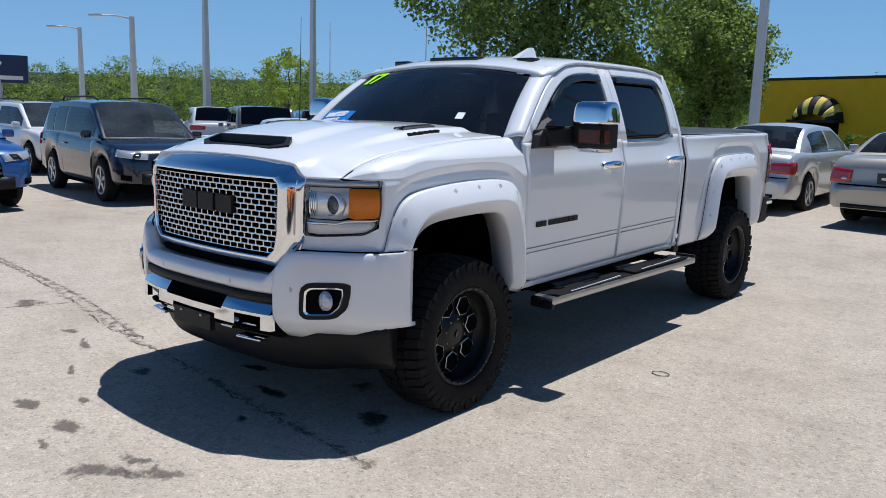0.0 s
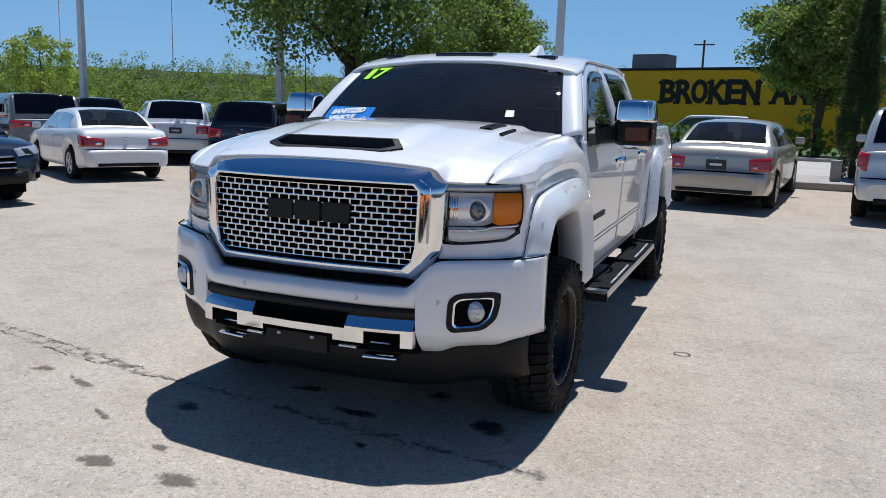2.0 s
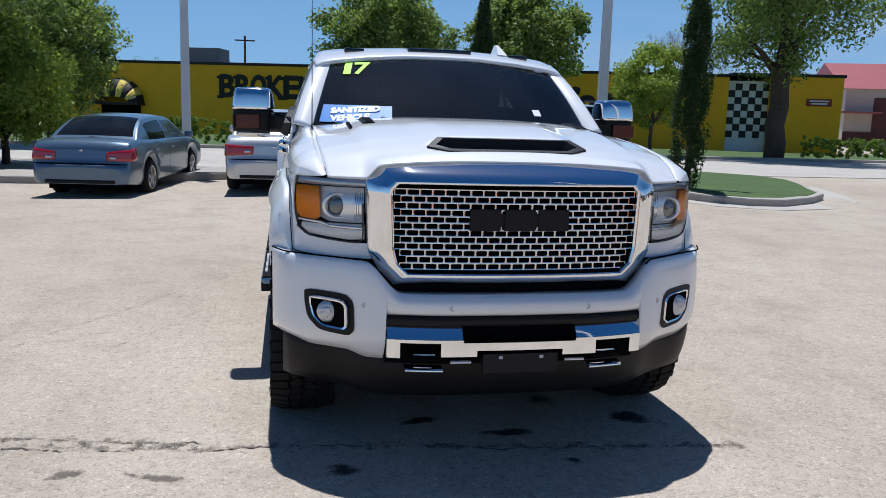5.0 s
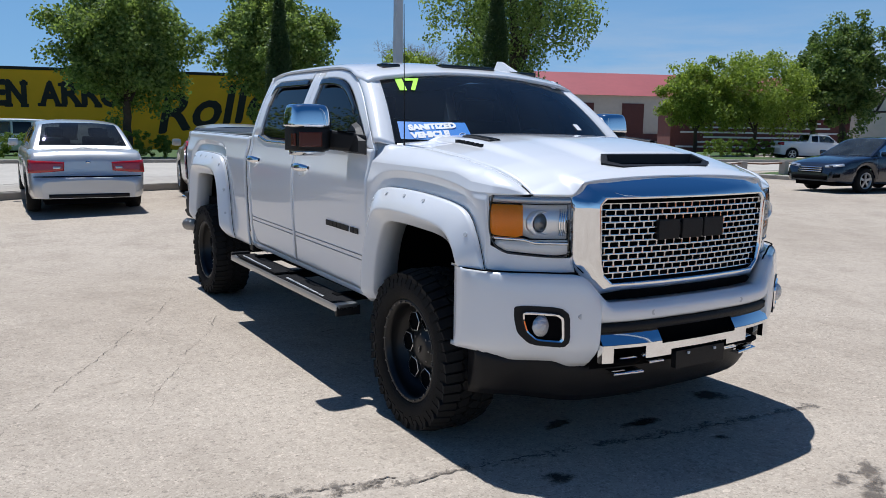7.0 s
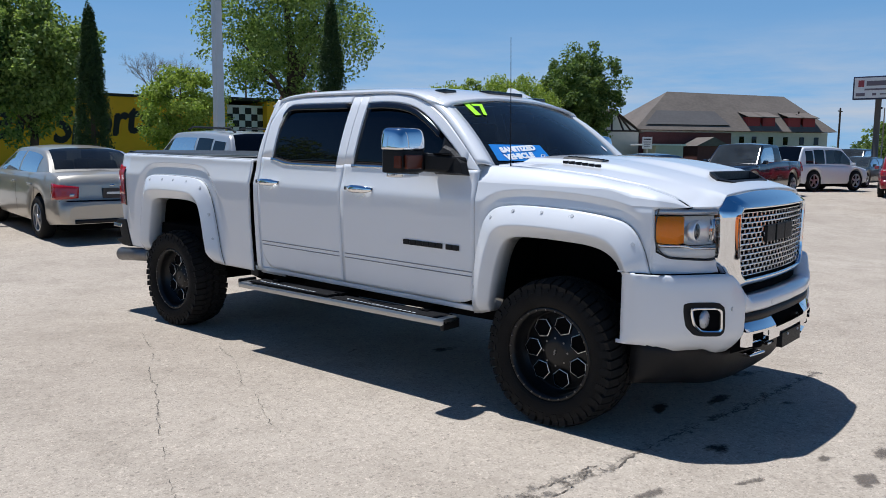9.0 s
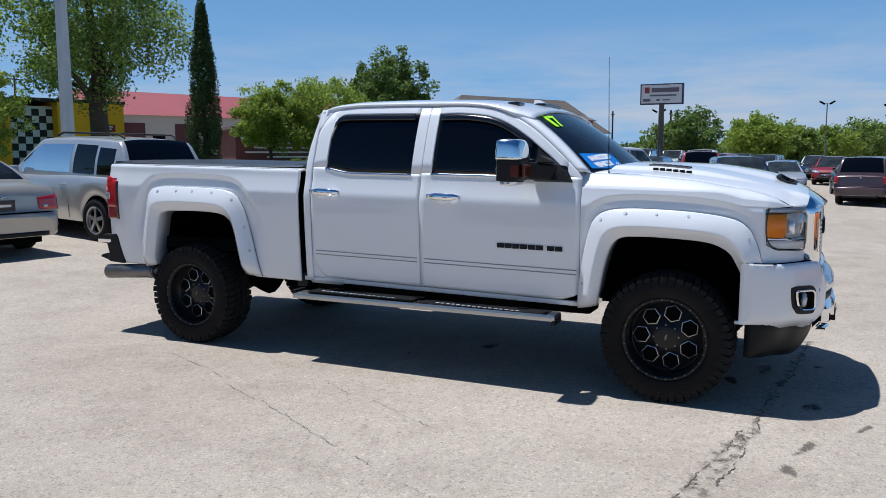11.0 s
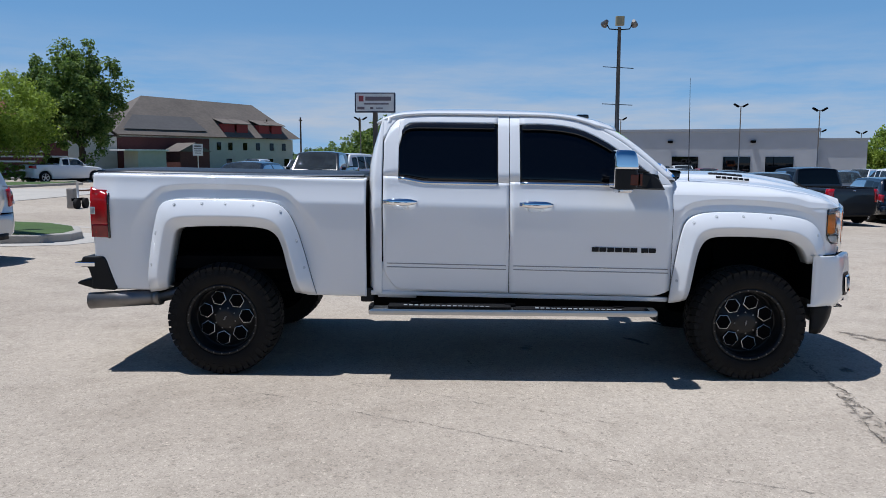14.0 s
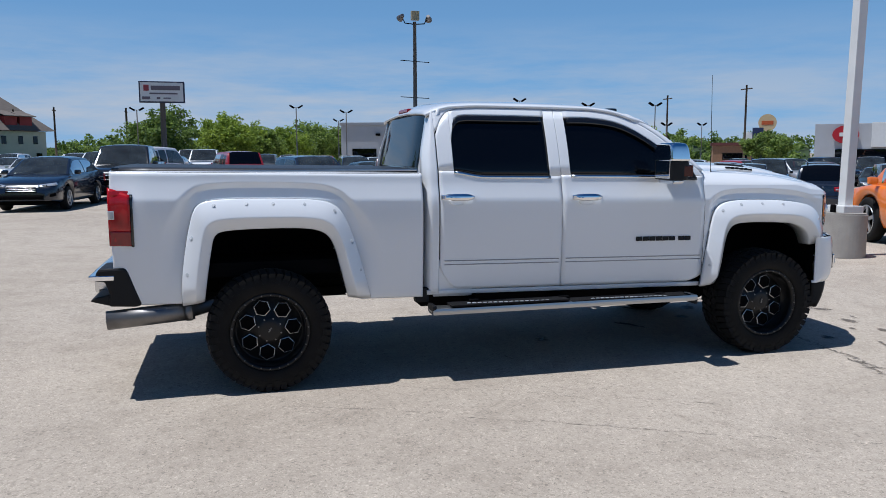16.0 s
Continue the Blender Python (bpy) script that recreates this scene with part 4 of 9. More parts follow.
# tall thin radio mast, utility poles
for x, y, h in ((-140, 125, 22), (-115, 130, 22)):
    t = thing("radio_mast", "far thin radio mast", "mast", (x, y, 0), group="far masts")
    tube("mast", [(0, 0, 0), (0, 0, h)], [0.14, 0.08], M_GALV, t, 5)
for x, y, h in ((-9, 92, 10.2), (62, 98, 12.0), (118, 32, 8.5), (112, 36, 7.8), (90, -52, 9.5), (78, -56, 10), (100, 20, 7.5)):
    t = thing("utility_pole", "wooden utility pole with a cross arm", "utility pole", (x, y, 0), group="utility poles")
    tube("pole", [(0, 0, 0), (0, 0, h)], [0.17, 0.12], M_BARK, t, 6)
    box("cross_arm", (0, 0, h - 0.5), (2.2, 0.12, 0.14), M_BARK, t, 0.01)
fs_ = thing("food_sign", "round restaurant sign on a tall pole", "sign", (77.9, -59.2, 0), rz=-127)
tube("post", [(0, 0, 0), (0, 0, 5)], [0.15, 0.15], M_VOID, fs_, 8)
bm = bmesh.new()
bmesh.ops.create_cone(bm, cap_ends=True, segments=24, radius1=1.1, radius2=1.1, depth=0.3)
bmesh.ops.rotate(bm, cent=(0, 0, 0), matrix=Matrix.Rotation(radians(90), 3, "X"), verts=bm.verts)
bmesh.ops.translate(bm, vec=(0, 0, 5.3), verts=bm.verts)
part("sign_disc", bm, mat("sign_cream", (0.55, 0.42, 0.24), 0.6), fs_)
boxes("sign_marks", [((0, -0.17, 5.3), (1.4, 0.04, 0.5))], mat("sign_orange", (0.45, 0.09, 0.02), 0.6), fs_, 0.05)
box("sign_panel", (-2.0, 0, 3.1), (1.1, 0.2, 2.0), M_WHITEPAINT, fs_, 0.03)
bp_ = thing("blue_pylon", "dark blue upright pylon sign", "sign", (70, -52, 0), rz=-127)
box("pylon", (0, 0, 2.2), (1.2, 0.3, 4.4), mat("pylon_blue", (0.02, 0.03, 0.08), 0.4), bp_, 0.03)

# grey bollard at the kerb; timber barrier rail on short posts
bol = thing("bollard", "short square grey concrete bollard on the kerb", "bollard", (-0.12, 17.0, 0.43))
box("shaft", (0, 0, 0.20), (0.2, 0.2, 0.44), M_KERB, bol, 0.03)
M_RUST = mat("rusty_rail", (0.20, 0.10, 0.06), 0.8, var=0.3, scale=9)
rail = thing("barrier_rail", "low rusty rail on grey concrete posts", "barrier")
rp = [(15.4, 18.1), (17.4, 18.1), (19.6, 18.0), (21.6, 17.85), (23.6, 17.75), (25.6, 17.65)]
for x, y in rp:
    box("post", (x, y, 0.33), (0.25, 0.25, 0.66), M_KERB, rail, 0.04)
for (x0, y0), (x1, y1) in zip(rp, rp[1:]):
    tube("rail_bar", [(x0, y0, 0.58), ((x0 + x1) / 2, (y0 + y1) / 2, 0.55), (x1, y1, 0.58)], [0.03, 0.03, 0.03], M_RUST, rail, 6)
cart = thing("wheeled_stand", "small wheeled stand parked beside the rail", "cart", (15.3, 17.75, 0))
for dx in (-0.28, 0.28):
    bm = bmesh.new()
    bmesh.ops.create_cone(bm, cap_ends=True, segments=16, radius1=0.17, radius2=0.17, depth=0.1)
    bmesh.ops.transform(bm, matrix=Matrix.Translation((dx, 0, 0.17)) @ Matrix.Rotation(radians(90), 4, "X"), verts=bm.verts)
    part("wheel", bm, M_RUBBER, cart)
box("frame", (0, 0.1, 0.3), (0.7, 0.1, 0.1), M_VOID, cart, 0.02)
tube("upright", [(0, 0.1, 0.3), (0, 0.1, 0.9)], [0.04, 0.04], M_GALV, cart, 6)

# ---- trees, hedges, woods ----
def leaf_cloud(rng, centres, radii, per, size, flat=0.85):
    """Leaf quads scattered in clumps: vertices and faces as arrays."""
    C = np.repeat(centres, per, axis=0)
    Rr = np.repeat(radii, per)
    n = len(C)
    d = rng.normal(size=(n, 3))
    d /= np.linalg.norm(d, axis=1)[:, None]
    p = C + d * (Rr * rng.random(n) ** 0.45)[:, None] * np.array([1, 1, flat])
    nrm = d * 0.6 + rng.normal(size=(n, 3)) * 0.7 + np.array([0, 0, 0.45])
    nrm /= np.linalg.norm(nrm, axis=1)[:, None]
    a = np.cross(nrm, rng.normal(size=(n, 3)))
    a /= np.linalg.norm(a, axis=1)[:, None]
    b = np.cross(nrm, a)
    s = size * (0.6 + 0.8 * rng.random(n))[:, None]
    a, b = a * s * 0.5, b * s * 0.36
    v = np.stack([p - a, p - b * 0.9 + a * 0.1, p + a, p + b * 0.9 + a * 0.1], axis=1).reshape(-1, 3)
    f = np.arange(4 * n).reshape(-1, 4)
    return v, f


def cloud_obj(name, v, f, material, parent=None):
    me = bpy.data.meshes.new(name)
    me.vertices.add(len(v))
    me.vertices.foreach_set("co", v.astype(np.float32).ravel())
    me.loops.add(f.size)
    me.loops.foreach_set("vertex_index", f.astype(np.int32).ravel())
    me.polygons.add(len(f))
    me.polygons.foreach_set("loop_start", np.arange(0, f.size, 4, dtype=np.int32))
    me.update(calc_edges=True)
    me.materials.append(material)
    o = new(name, me)
    if parent is not None:
        o.parent = parent
    return o


def tree(x, y, h, r, trunk_h, seed, material, label, leaf=0.2, clumps=120, per=45, z0=None, tr=0.16, group="", gappy=0.0, lean=0.0, shape=1.0):
    """A tapered trunk that forks into limbs, and a crown of clumps of leaves with an uneven outline."""
    rng = np.random.default_rng(seed)
    t = thing("tree", label, "tree", (x, y, 0), group=group)
    zc = (trunk_h + h) / 2 if z0 is None else z0
    hz = h - zc
    ph = rng.uniform(0, 6.28, 6)
    cs, rs = [], []
    while len(cs) < clumps:
        d = rng.normal(size=3)
        d /= np.linalg.norm(d)
        az, el = math.atan2(d[1], d[0]), d[2]
        lump = 1 + 0.16 * math.sin(3 * az + ph[0]) * math.cos(2.5 * el + ph[1]) + 0.12 * math.sin(5 * az + ph[2] + 3 * el) + 0.08 * math.sin(8 * az + 6 * el + ph[3])
        k = rng.random() ** 0.33
        if k < 0.38:
            continue
        q = d * k * lump
        low = 1.0 if q[2] > 0 else (zc - trunk_h * 0.92) / max(hz, 0.1)
        wid = 1.0 - 0.28 * max(q[2], 0) ** 2 * shape
        c = np.array([q[0] * r * wid + lean * q[2], q[1] * r * wid, zc + q[2] * hz * low])
        if gappy and math.sin(c[0] * 1.7 + ph[4]) * math.sin(c[1] * 1.5 + ph[5]) * math.sin(c[2] * 1.9 + ph[1]) > 0.25 * (1.4 - gappy):
            continue
        cs.append(c)
        rs.append(r * rng.uniform(0.16, 0.28))
    v, f = leaf_cloud(rng, np.array(cs), np.array(rs), int(per * 0.8), leaf * 1.08)
    cloud_obj("crown", v, f, material, t)
    # trunk and limbs in one mesh
    vs, fs = [], []

    def limb(p0, p1, r0, r1, seg=7, steps=5, wob=0.06):
        base = len(vs)
        p0, p1 = Vector(p0), Vector(p1)
        L = (p1 - p0).length
        for i in range(steps + 1):
            k = i / steps
            p = p0.lerp(p1, k) + Vector(rng.normal(size=3)) * wob * L * 0.3 * math.sin(math.pi * k)
            p.z += 0.08 * L * math.sin(math.pi * k)
            rr = r0 + (r1 - r0) * k
            d = (p1 - p0).normalized()
            a = d.cross(Vector((0.3, 0.9, 0.1))).normalized()
            b = d.cross(a)
            for s in range(seg):
                w = 6.2832 * s / seg
                vs.append(p + (a * math.cos(w) + b * math.sin(w)) * rr)
        for i in range(steps):
            for s in range(seg):
                fs.append((base + i * seg + s, base + i * seg + (s + 1) % seg, base + (i + 1) * seg + (s + 1) % seg, base + (i + 1) * seg + s))

    limb((0, 0, -0.05), (lean * 0.1, 0, trunk_h), tr * 1.25, tr, 9, 6)
    for i in range(7):
        tgt = cs[int(rng.integers(len(cs)))]
        s = rng.uniform(0.8, 1.0) * trunk_h
        limb((0, 0, s), tuple(np.array([0, 0, s]) + (tgt - np.array([0, 0, s])) * 0.7), tr * 0.5, tr * 0.08, 5, 5, 0.1)
    limb((0, 0, trunk_h), (lean * 0.4, 0.1, h * 0.9), tr * 0.8, tr * 0.12, 6, 6, 0.05)
    o = obj("trunk", vs, fs, M_BARK, t, smooth=True)
    return t


PEAR = "leafy green ornamental pear tree on the verge"
tree(0.6, 40.0, 8.0, 2.95, 2.7, 11, M_LEAF, PEAR, 0.16, 300, 190, group="pear trees", tr=0.17)
tree(7.5, 38.6, 8.6, 2.75, 2.8, 12, M_LEAF, PEAR, 0.16, 280, 190, group="pear trees", tr=0.17)
tree(-14.0, 34.6, 7.6, 2.7, 1.8, 13, M_LEAF, PEAR, 0.14, 260, 190, group="pear trees", tr=0.15)
tree(13.2, 35.5, 5.6, 2.0, 1.7, 14, M_LEAF_YG, "small yellow-green tree on the verge", 0.13, 150, 130, tr=0.08)
tree(-11.9, 22.4, 3.7, 1.85, 0.7, 15, M_LEAF_YG, "low bushy yellow-green tree behind the parked cars", 0.10, 210, 170, tr=0.09)
# tall open cottonwoods
tree(-14.3, 22.4, 9.6, 4.4, 3.0, 16, M_LEAF_DK, "tall open cottonwood tree with gaps in its crown", 0.13, 260, 190, gappy=0.8, tr=0.26, z0=6.0)
tree(20.2, 35.8, 13.5, 4.4, 4.6, 17, M_LEAF, "tall open cottonwood tree with a thick dark trunk", 0.16, 260, 170, gappy=0.9, tr=0.42, z0=8.4)
# trees round the workshop and the gabled hall
tree(40.2, 40.2, 6.8, 2.6, 2.0, 18, M_LEAF_YG, "rounded green tree on the lawn", 0.17, 200, 150, group="lawn trees", tr=0.12)
tree(42.4, 36.7, 7.6, 3.5, 2.0, 19, M_LEAF_YG, "rounded green tree on the lawn", 0.17, 200, 150, group="lawn trees", tr=0.12)
tree(48.2, 33.8, 9.8, 2.7, 2.6, 20, M_LEAF_DK, "dark green maple tree beside the drive", 0.2, 230, 150, tr=0.2)
tree(51.5, 38.3, 9.0, 2.3, 2.2, 21, M_LEAF_DK, "dense green maple tree beside the drive", 0.2, 180, 150, tr=0.2)
tree(-34.9, 28.1, 4.9, 1.7, 1.5, 22, M_LEAF_YG, "young yellow-green tree at the lot's edge", 0.13, 80, 70, gappy=0.5, tr=0.07)
# rounded trees behind the lot to the east
for i, (x, y, h, r, m_) in enumerate([(66, 13.2, 6.6, 3.9, M_LEAF_DK), (76, 7.4, 6.6, 4.0, M_LEAF_YG), (88, 1.2, 5.6, 3.6, M_LEAF_YG), (98, -3.0, 7.0, 4.2, M_LEAF), (104, -8.5, 6.4, 3.8, M_LEAF), (82, 4.0, 5.4, 3.0, M_LEAF),
                                     (78, -41, 6.0, 3.6, M_LEAF_YG), (92, -40, 5.2, 3.4, M_LEAF), (90, -68, 5.5, 4.0, M_LEAF), (60, -46, 4.2, 2.6, M_LEAF)]):
    tree(x, y, h * 0.8, r * 0.85, 1.1, 40 + i, m_, "rounded green tree behind the car lot", 0.26, 150, 90, group="far lot trees", tr=0.16)


def cypress(x, y, h, r, seed):
    rng = np.random.default_rng(seed)
    t = thing("cypress_tree", "narrow dark green columnar cypress", "tree", (x, y, gz(x, y) + 0.1), group="columnar cypresses")
    n = 330
    z = rng.random(n) ** 0.8 * h
    a = rng.uniform(0, 6.28, n)
    prof = np.interp(z / h, [0, 0.06, 0.2, 0.5, 0.75, 0.9, 1.0], [0.6, 0.9, 1.0, 0.86, 0.55, 0.26, 0.03]) * r
    q = prof * (0.55 + 0.45 * rng.random(n) ** 0.5) * (1 + 0.1 * np.sin(3 * a + z * 4))
    c = np.stack([q * np.cos(a), q * np.sin(a), z + 0.15], 1)
    v, f = leaf_cloud(rng, c, np.full(n, 0.10), 120, 0.042, 2.6)
    cloud_obj("foliage", v, f, M_CYP, t)
    tube("trunk", [(0, 0, -0.1), (0, 0, h * 0.7)], [0.08, 0.03], M_BARK, t, 7)
    return t


cypress(0.26, 17.94, 3.95, 0.36, 3)
cypress(3.8, 14.1, 4.30, 0.35, 4)


def hedge(pts, w, h, seed, label="clipped green hedge", material=None, dens=1.0, leaf=0.11):
    """A trimmed hedge: leaves crowded in a long body with a soft, uneven outline."""
    rng = np.random.default_rng(seed)
    cs = []
    for (x0, y0), (x1, y1) in zip(pts, pts[1:]):
        L = math.hypot(x1 - x0, y1 - y0)
        k = int(L * 34 * dens)
        u = rng.random(k)
        n = np.array([-(y1 - y0), x1 - x0]) / L
        o = rng.uniform(-w / 2, w / 2, k)
        zz = rng.uniform(0.08, 1.0, k) ** 0.7 * h * (1 + 0.06 * np.sin(u * L * 2.1))
        cs.append(np.stack([x0 + (x1 - x0) * u + n[0] * o, y0 + (y1 - y0) * u + n[1] * o, zz], 1))
    c = np.concatenate(cs)
    v, f = leaf_cloud(rng, c, np.full(len(c), 0.13), 74, leaf * 0.7)
    o = cloud_obj("hedge", v, f, material or M_HEDGE)
    return tagged(o, label, "hedge", kind="stuff")


hedge([(-16, 38.6), (-9.5, 38.2), (-3.4, 37.9), (2.0, 37.6)], 1.0, 1.25, 5)
hedge([(22.3, 36.3), (26.5, 37.2), (30.0, 38.4)], 1.1, 1.15, 6)
hedge([(31.4, 39.0), (34.5, 40.2)], 1.1, 1.1, 7)
hedge([(36.8, 36.2), (40, 35.4), (44.5, 33.6)], 1.3, 1.3, 8, "loose yellow-green shrub border")
shrub = hedge([(0.75, 17.6), (1.9, 17.7)], 0.6, 0.75, 9, "low shrub on the kerb strip")
shrub.location.z = 0.42


def woods(pts, depth, hmin, hmax, seed, n, leaf, label, mats_, per=44):
    """A wood seen from afar: overlapping crowns of clumps, kept as one body."""
    rng = np.random.default_rng(seed)
    per_m = n // len(mats_)
    for mi, m_ in enumerate(mats_):
        cs, rs = [], []
        for _ in range(per_m):
            k = rng.integers(len(pts) - 1)
            u = rng.random()
            p0, p1 = pts[k], pts[k + 1]
            x, y = p0[0] + (p1[0] - p0[0]) * u, p0[1] + (p1[1] - p0[1]) * u
            dd = rng.random()
            nx, ny = x / math.hypot(x, y), y / math.hypot(x, y)
            top = hmin + (hmax - hmin) * dd + 0.8 * math.sin(x * 0.23 + y * 0.17 + mi) + rng.normal() * 0.5
            cr = rng.uniform(1.6, 3.0)
            cx, cy = x + nx * depth * dd, y + ny * depth * dd
            for _k in range(5):
                d = rng.normal(size=3)
                d /= np.linalg.norm(d)
                cs.append((cx + d[0] * cr, cy + d[1] * cr, max(0.6, top - cr + d[2] * cr * 0.9)))
                rs.append(rng.uniform(0.7, 1.2))
        v, f = leaf_cloud(rng, np.array(cs), np.array(rs), per, leaf)
        o = cloud_obj("woods", v, f, m_)
        tagged(o, label, "woods", kind="stuff")
    # added dark green sheet behind the leaves, standing in for the woods' shaded depth
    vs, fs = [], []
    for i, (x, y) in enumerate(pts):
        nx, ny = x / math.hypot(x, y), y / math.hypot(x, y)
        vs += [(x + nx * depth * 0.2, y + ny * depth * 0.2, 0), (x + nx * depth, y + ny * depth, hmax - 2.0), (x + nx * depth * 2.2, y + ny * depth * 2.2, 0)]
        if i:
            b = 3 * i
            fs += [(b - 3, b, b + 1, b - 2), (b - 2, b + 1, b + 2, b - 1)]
    o = obj("wooded_slope", vs, fs, M_WOODSHADE)
    tagged(o, "dark green backing sheet for the shaded depth of the woods", "slope", kind="structure")


# dark green of the backing sheet, shade of the woods put into its colour
M_WOODSHADE = mat("woods_shade", (0.03, 0.055, 0.016), 0.95, var=0.5, scale=0.8, bump=1.0, bscale=2)
woods([(-120, 30), (-98, 52), (-82, 72), (-64, 88), (-42, 100), (-24, 106), (-6, 112)], 26, 2.8, 8.6, 71, 1250, 0.28, "dense green woods on a low rise", [M_LEAF, M_LEAF_DK, M_LEAF_YG, M_LEAF_DK], 40)
woods([(150, 60), (152, 34), (148, 14), (140, -6), (130, -30), (118, -58), (100, -84)], 20, 2.0, 5.0, 72, 420, 0.55, "far line of trees behind the car lots", [M_LEAF, M_LEAF_DK])
# bare spring tree behind the hall
bt = thing("bare_tree", "thin-branched tree just coming into leaf behind the hall", "tree", (35.8, 76.5, 0))
rng_ = np.random.default_rng(5)
vs_, fs_2 = [], []


def twig(p, d, L, r, depth):
    q = p + d * L
    b = len(vs_)
    a = d.cross(Vector((0.2, 0.9, 0.3))).normalized()
    c = d.cross(a)
    for o_, rr in ((p, r), (q, r * 0.6)):
        for s in range(4):
            w = 1.5708 * s
            vs_.append(o_ + (a * math.cos(w) + c * math.sin(w)) * rr)
    for s in range(4):
        fs_2.append((b + s, b + (s + 1) % 4, b + 4 + (s + 1) % 4, b + 4 + s))
    if depth:
        for _ in range(3):
            nd = (d + Vector(rng_.normal(size=3)) * 0.42 + Vector((0, 0, 0.08))).normalized()
            twig(p.lerp(q, 0.55 + 0.45 * rng_.random()), nd, L * 0.68, r * 0.58, depth - 1)


for _ in range(4):
    twig(Vector((0, 0, 4.2)), (Vector((0, 0, 1)) + Vector(rng_.normal(size=3)) * 0.4).normalized(), 3.3, 0.10, 6)
obj("twig_crown", vs_, fs_2, mat("pale_twigs", (0.26, 0.23, 0.17), 0.9), bt)
tube("trunk", [(0, 0, 0), (0, 0, 4.5)], [0.26, 0.16], M_BARK, bt, 8)

# ---- parked cars ----
from mathutils.bvhtree import BVHTree


def paint(name, col, rough=0.28, metal=0.0):
    return mat(name, col, rough, metal=metal, coat=0.8)


P_SILVER = paint("silver_paint", (0.56, 0.57, 0.575), 0.32, 0.5)
P_CHAMP = paint("champagne_paint", (0.44, 0.41, 0.35), 0.32, 0.5)
P_STEEL = paint("steel_blue_paint", (0.10, 0.16, 0.23), 0.3, 0.4)
P_NAVY = paint("dark_blue_grey_paint", (0.009, 0.014, 0.026), 0.2)
P_BLUE = paint("bright_blue_paint", (0.025, 0.09, 0.28), 0.28, 0.3)
P_WHITE = paint("car_white_paint", (0.72, 0.73, 0.74), 0.3)
P_BLACK = paint("black_paint", (0.008, 0.008, 0.010), 0.2)
P_GREY = paint("grey_paint", (0.16, 0.165, 0.17), 0.3, 0.5)
P_REDC = paint("red_paint", (0.28, 0.015, 0.02), 0.28)
P_ORANGE = paint("orange_paint", (0.85, 0.20, 0.012), 0.3)
P_MAROON = paint("grey_maroon_paint", (0.085, 0.055, 0.06), 0.28, 0.4)
P_CHARCOAL = paint("charcoal_paint", (0.028, 0.030, 0.033), 0.28, 0.3)
P_DGREEN = paint("dark_green_grey_paint", (0.03, 0.04, 0.038), 0.3)
M_RIM = mat("alloy_rim", (0.52, 0.53, 0.55), 0.3, metal=0.9)
M_TAIL = mat("tail_lens", (0.36, 0.006, 0.010), 0.1, coat=1.0)
M_HEADL = mat("headlamp_lens", (0.60, 0.62, 0.64), 0.08, metal=0.55, coat=1.0)
M_CARGLASS = glass_mat("car_glass", (0.30, 0.34, 0.33), ior=1.55, dust=0.05)
M_REARGLASS = glass_mat("rear_car_glass", (0.07, 0.075, 0.08), ior=1.45, dust=0.015)
M_CABTRIM = mat("car_seat_trim", (0.10, 0.10, 0.095), 0.8, var=0.3, scale=6)
M_PLATE = mat("plate_dark", (0.02, 0.02, 0.022), 0.4)
_wheel_mesh = {}


def lathe(name, prof, seg, axis="x", smooth=True):
    """A turned mesh about the x axis from (x, radius) pairs."""
    vs, fs = [], []
    for k in range(seg):
        w = 6.283185 * k / seg
        for x, r in prof:
            vs.append((x, r * math.cos(w), r * math.sin(w)))
    n = len(prof)
    for k in range(seg):
        j = (k + 1) % seg
        for i in range(n - 1):
            fs.append((k * n + i, k * n + i + 1, j * n + i + 1, j * n + i))
    me = bpy.data.meshes.new(name)
    me.from_pydata(vs, [], fs)
    if smooth:
        me.polygons.foreach_set("use_smooth", [True] * len(me.polygons))
    me.update()
    return me


def car_wheel_meshes(R, w, spokes):
    key = (round(R, 3), spokes)
    if key in _wheel_mesh:
        return _wheel_mesh[key]
    rr = R * 0.66
    tyre = lathe("tyre", [(w / 2 - 0.02, rr), (w / 2, rr + 0.02), (w / 2, R - 0.035), (w / 2 - 0.03, R), (-w / 2 + 0.03, R), (-w / 2, R - 0.035), (-w / 2, rr)], 28)
    tyre.materials.append(M_RUBBER)
    hub = lathe("wheel", [(w / 2 - 0.09, 0.0), (w / 2 - 0.09, rr), (-w / 2, rr)], 24)
    hub.materials.append(M_VOID)
    bm = bmesh.new()
    prof = [(w / 2 - 0.015, rr - 0.025), (w / 2, rr - 0.012), (w / 2 - 0.005, rr + 0.006), (w / 2 - 0.06, rr - 0.03)]
    tmp = lathe("rim_tmp", prof, 24)
    bm.from_mesh(tmp)
    bpy.data.meshes.remove(tmp)
    for k in range(spokes):
        a = 6.2832 * k / spokes
        box_into(bm, (0, 0, 0), (0.03, 0.055 * R / 0.33, rr * 0.92), 0.0, Matrix.Translation((w / 2 - 0.03, 0, 0)) @ Matrix.Rotation(a, 4, "X") @ Matrix.Translation((0, 0, rr * 0.48)))
    bmesh.ops.create_cone(bm, cap_ends=True, segments=14, radius1=0.055, radius2=0.045, depth=0.04, matrix=Matrix.Translation((w / 2 - 0.02, 0, 0)) @ Matrix.Rotation(radians(90), 4, "Y"))
    rim = bpy.data.meshes.new("rim")
    bm.to_mesh(rim)
    bm.free()
    rim.materials.append(M_RIM)
    _wheel_mesh[key] = (hub, tyre, rim)
    return _wheel_mesh[key]


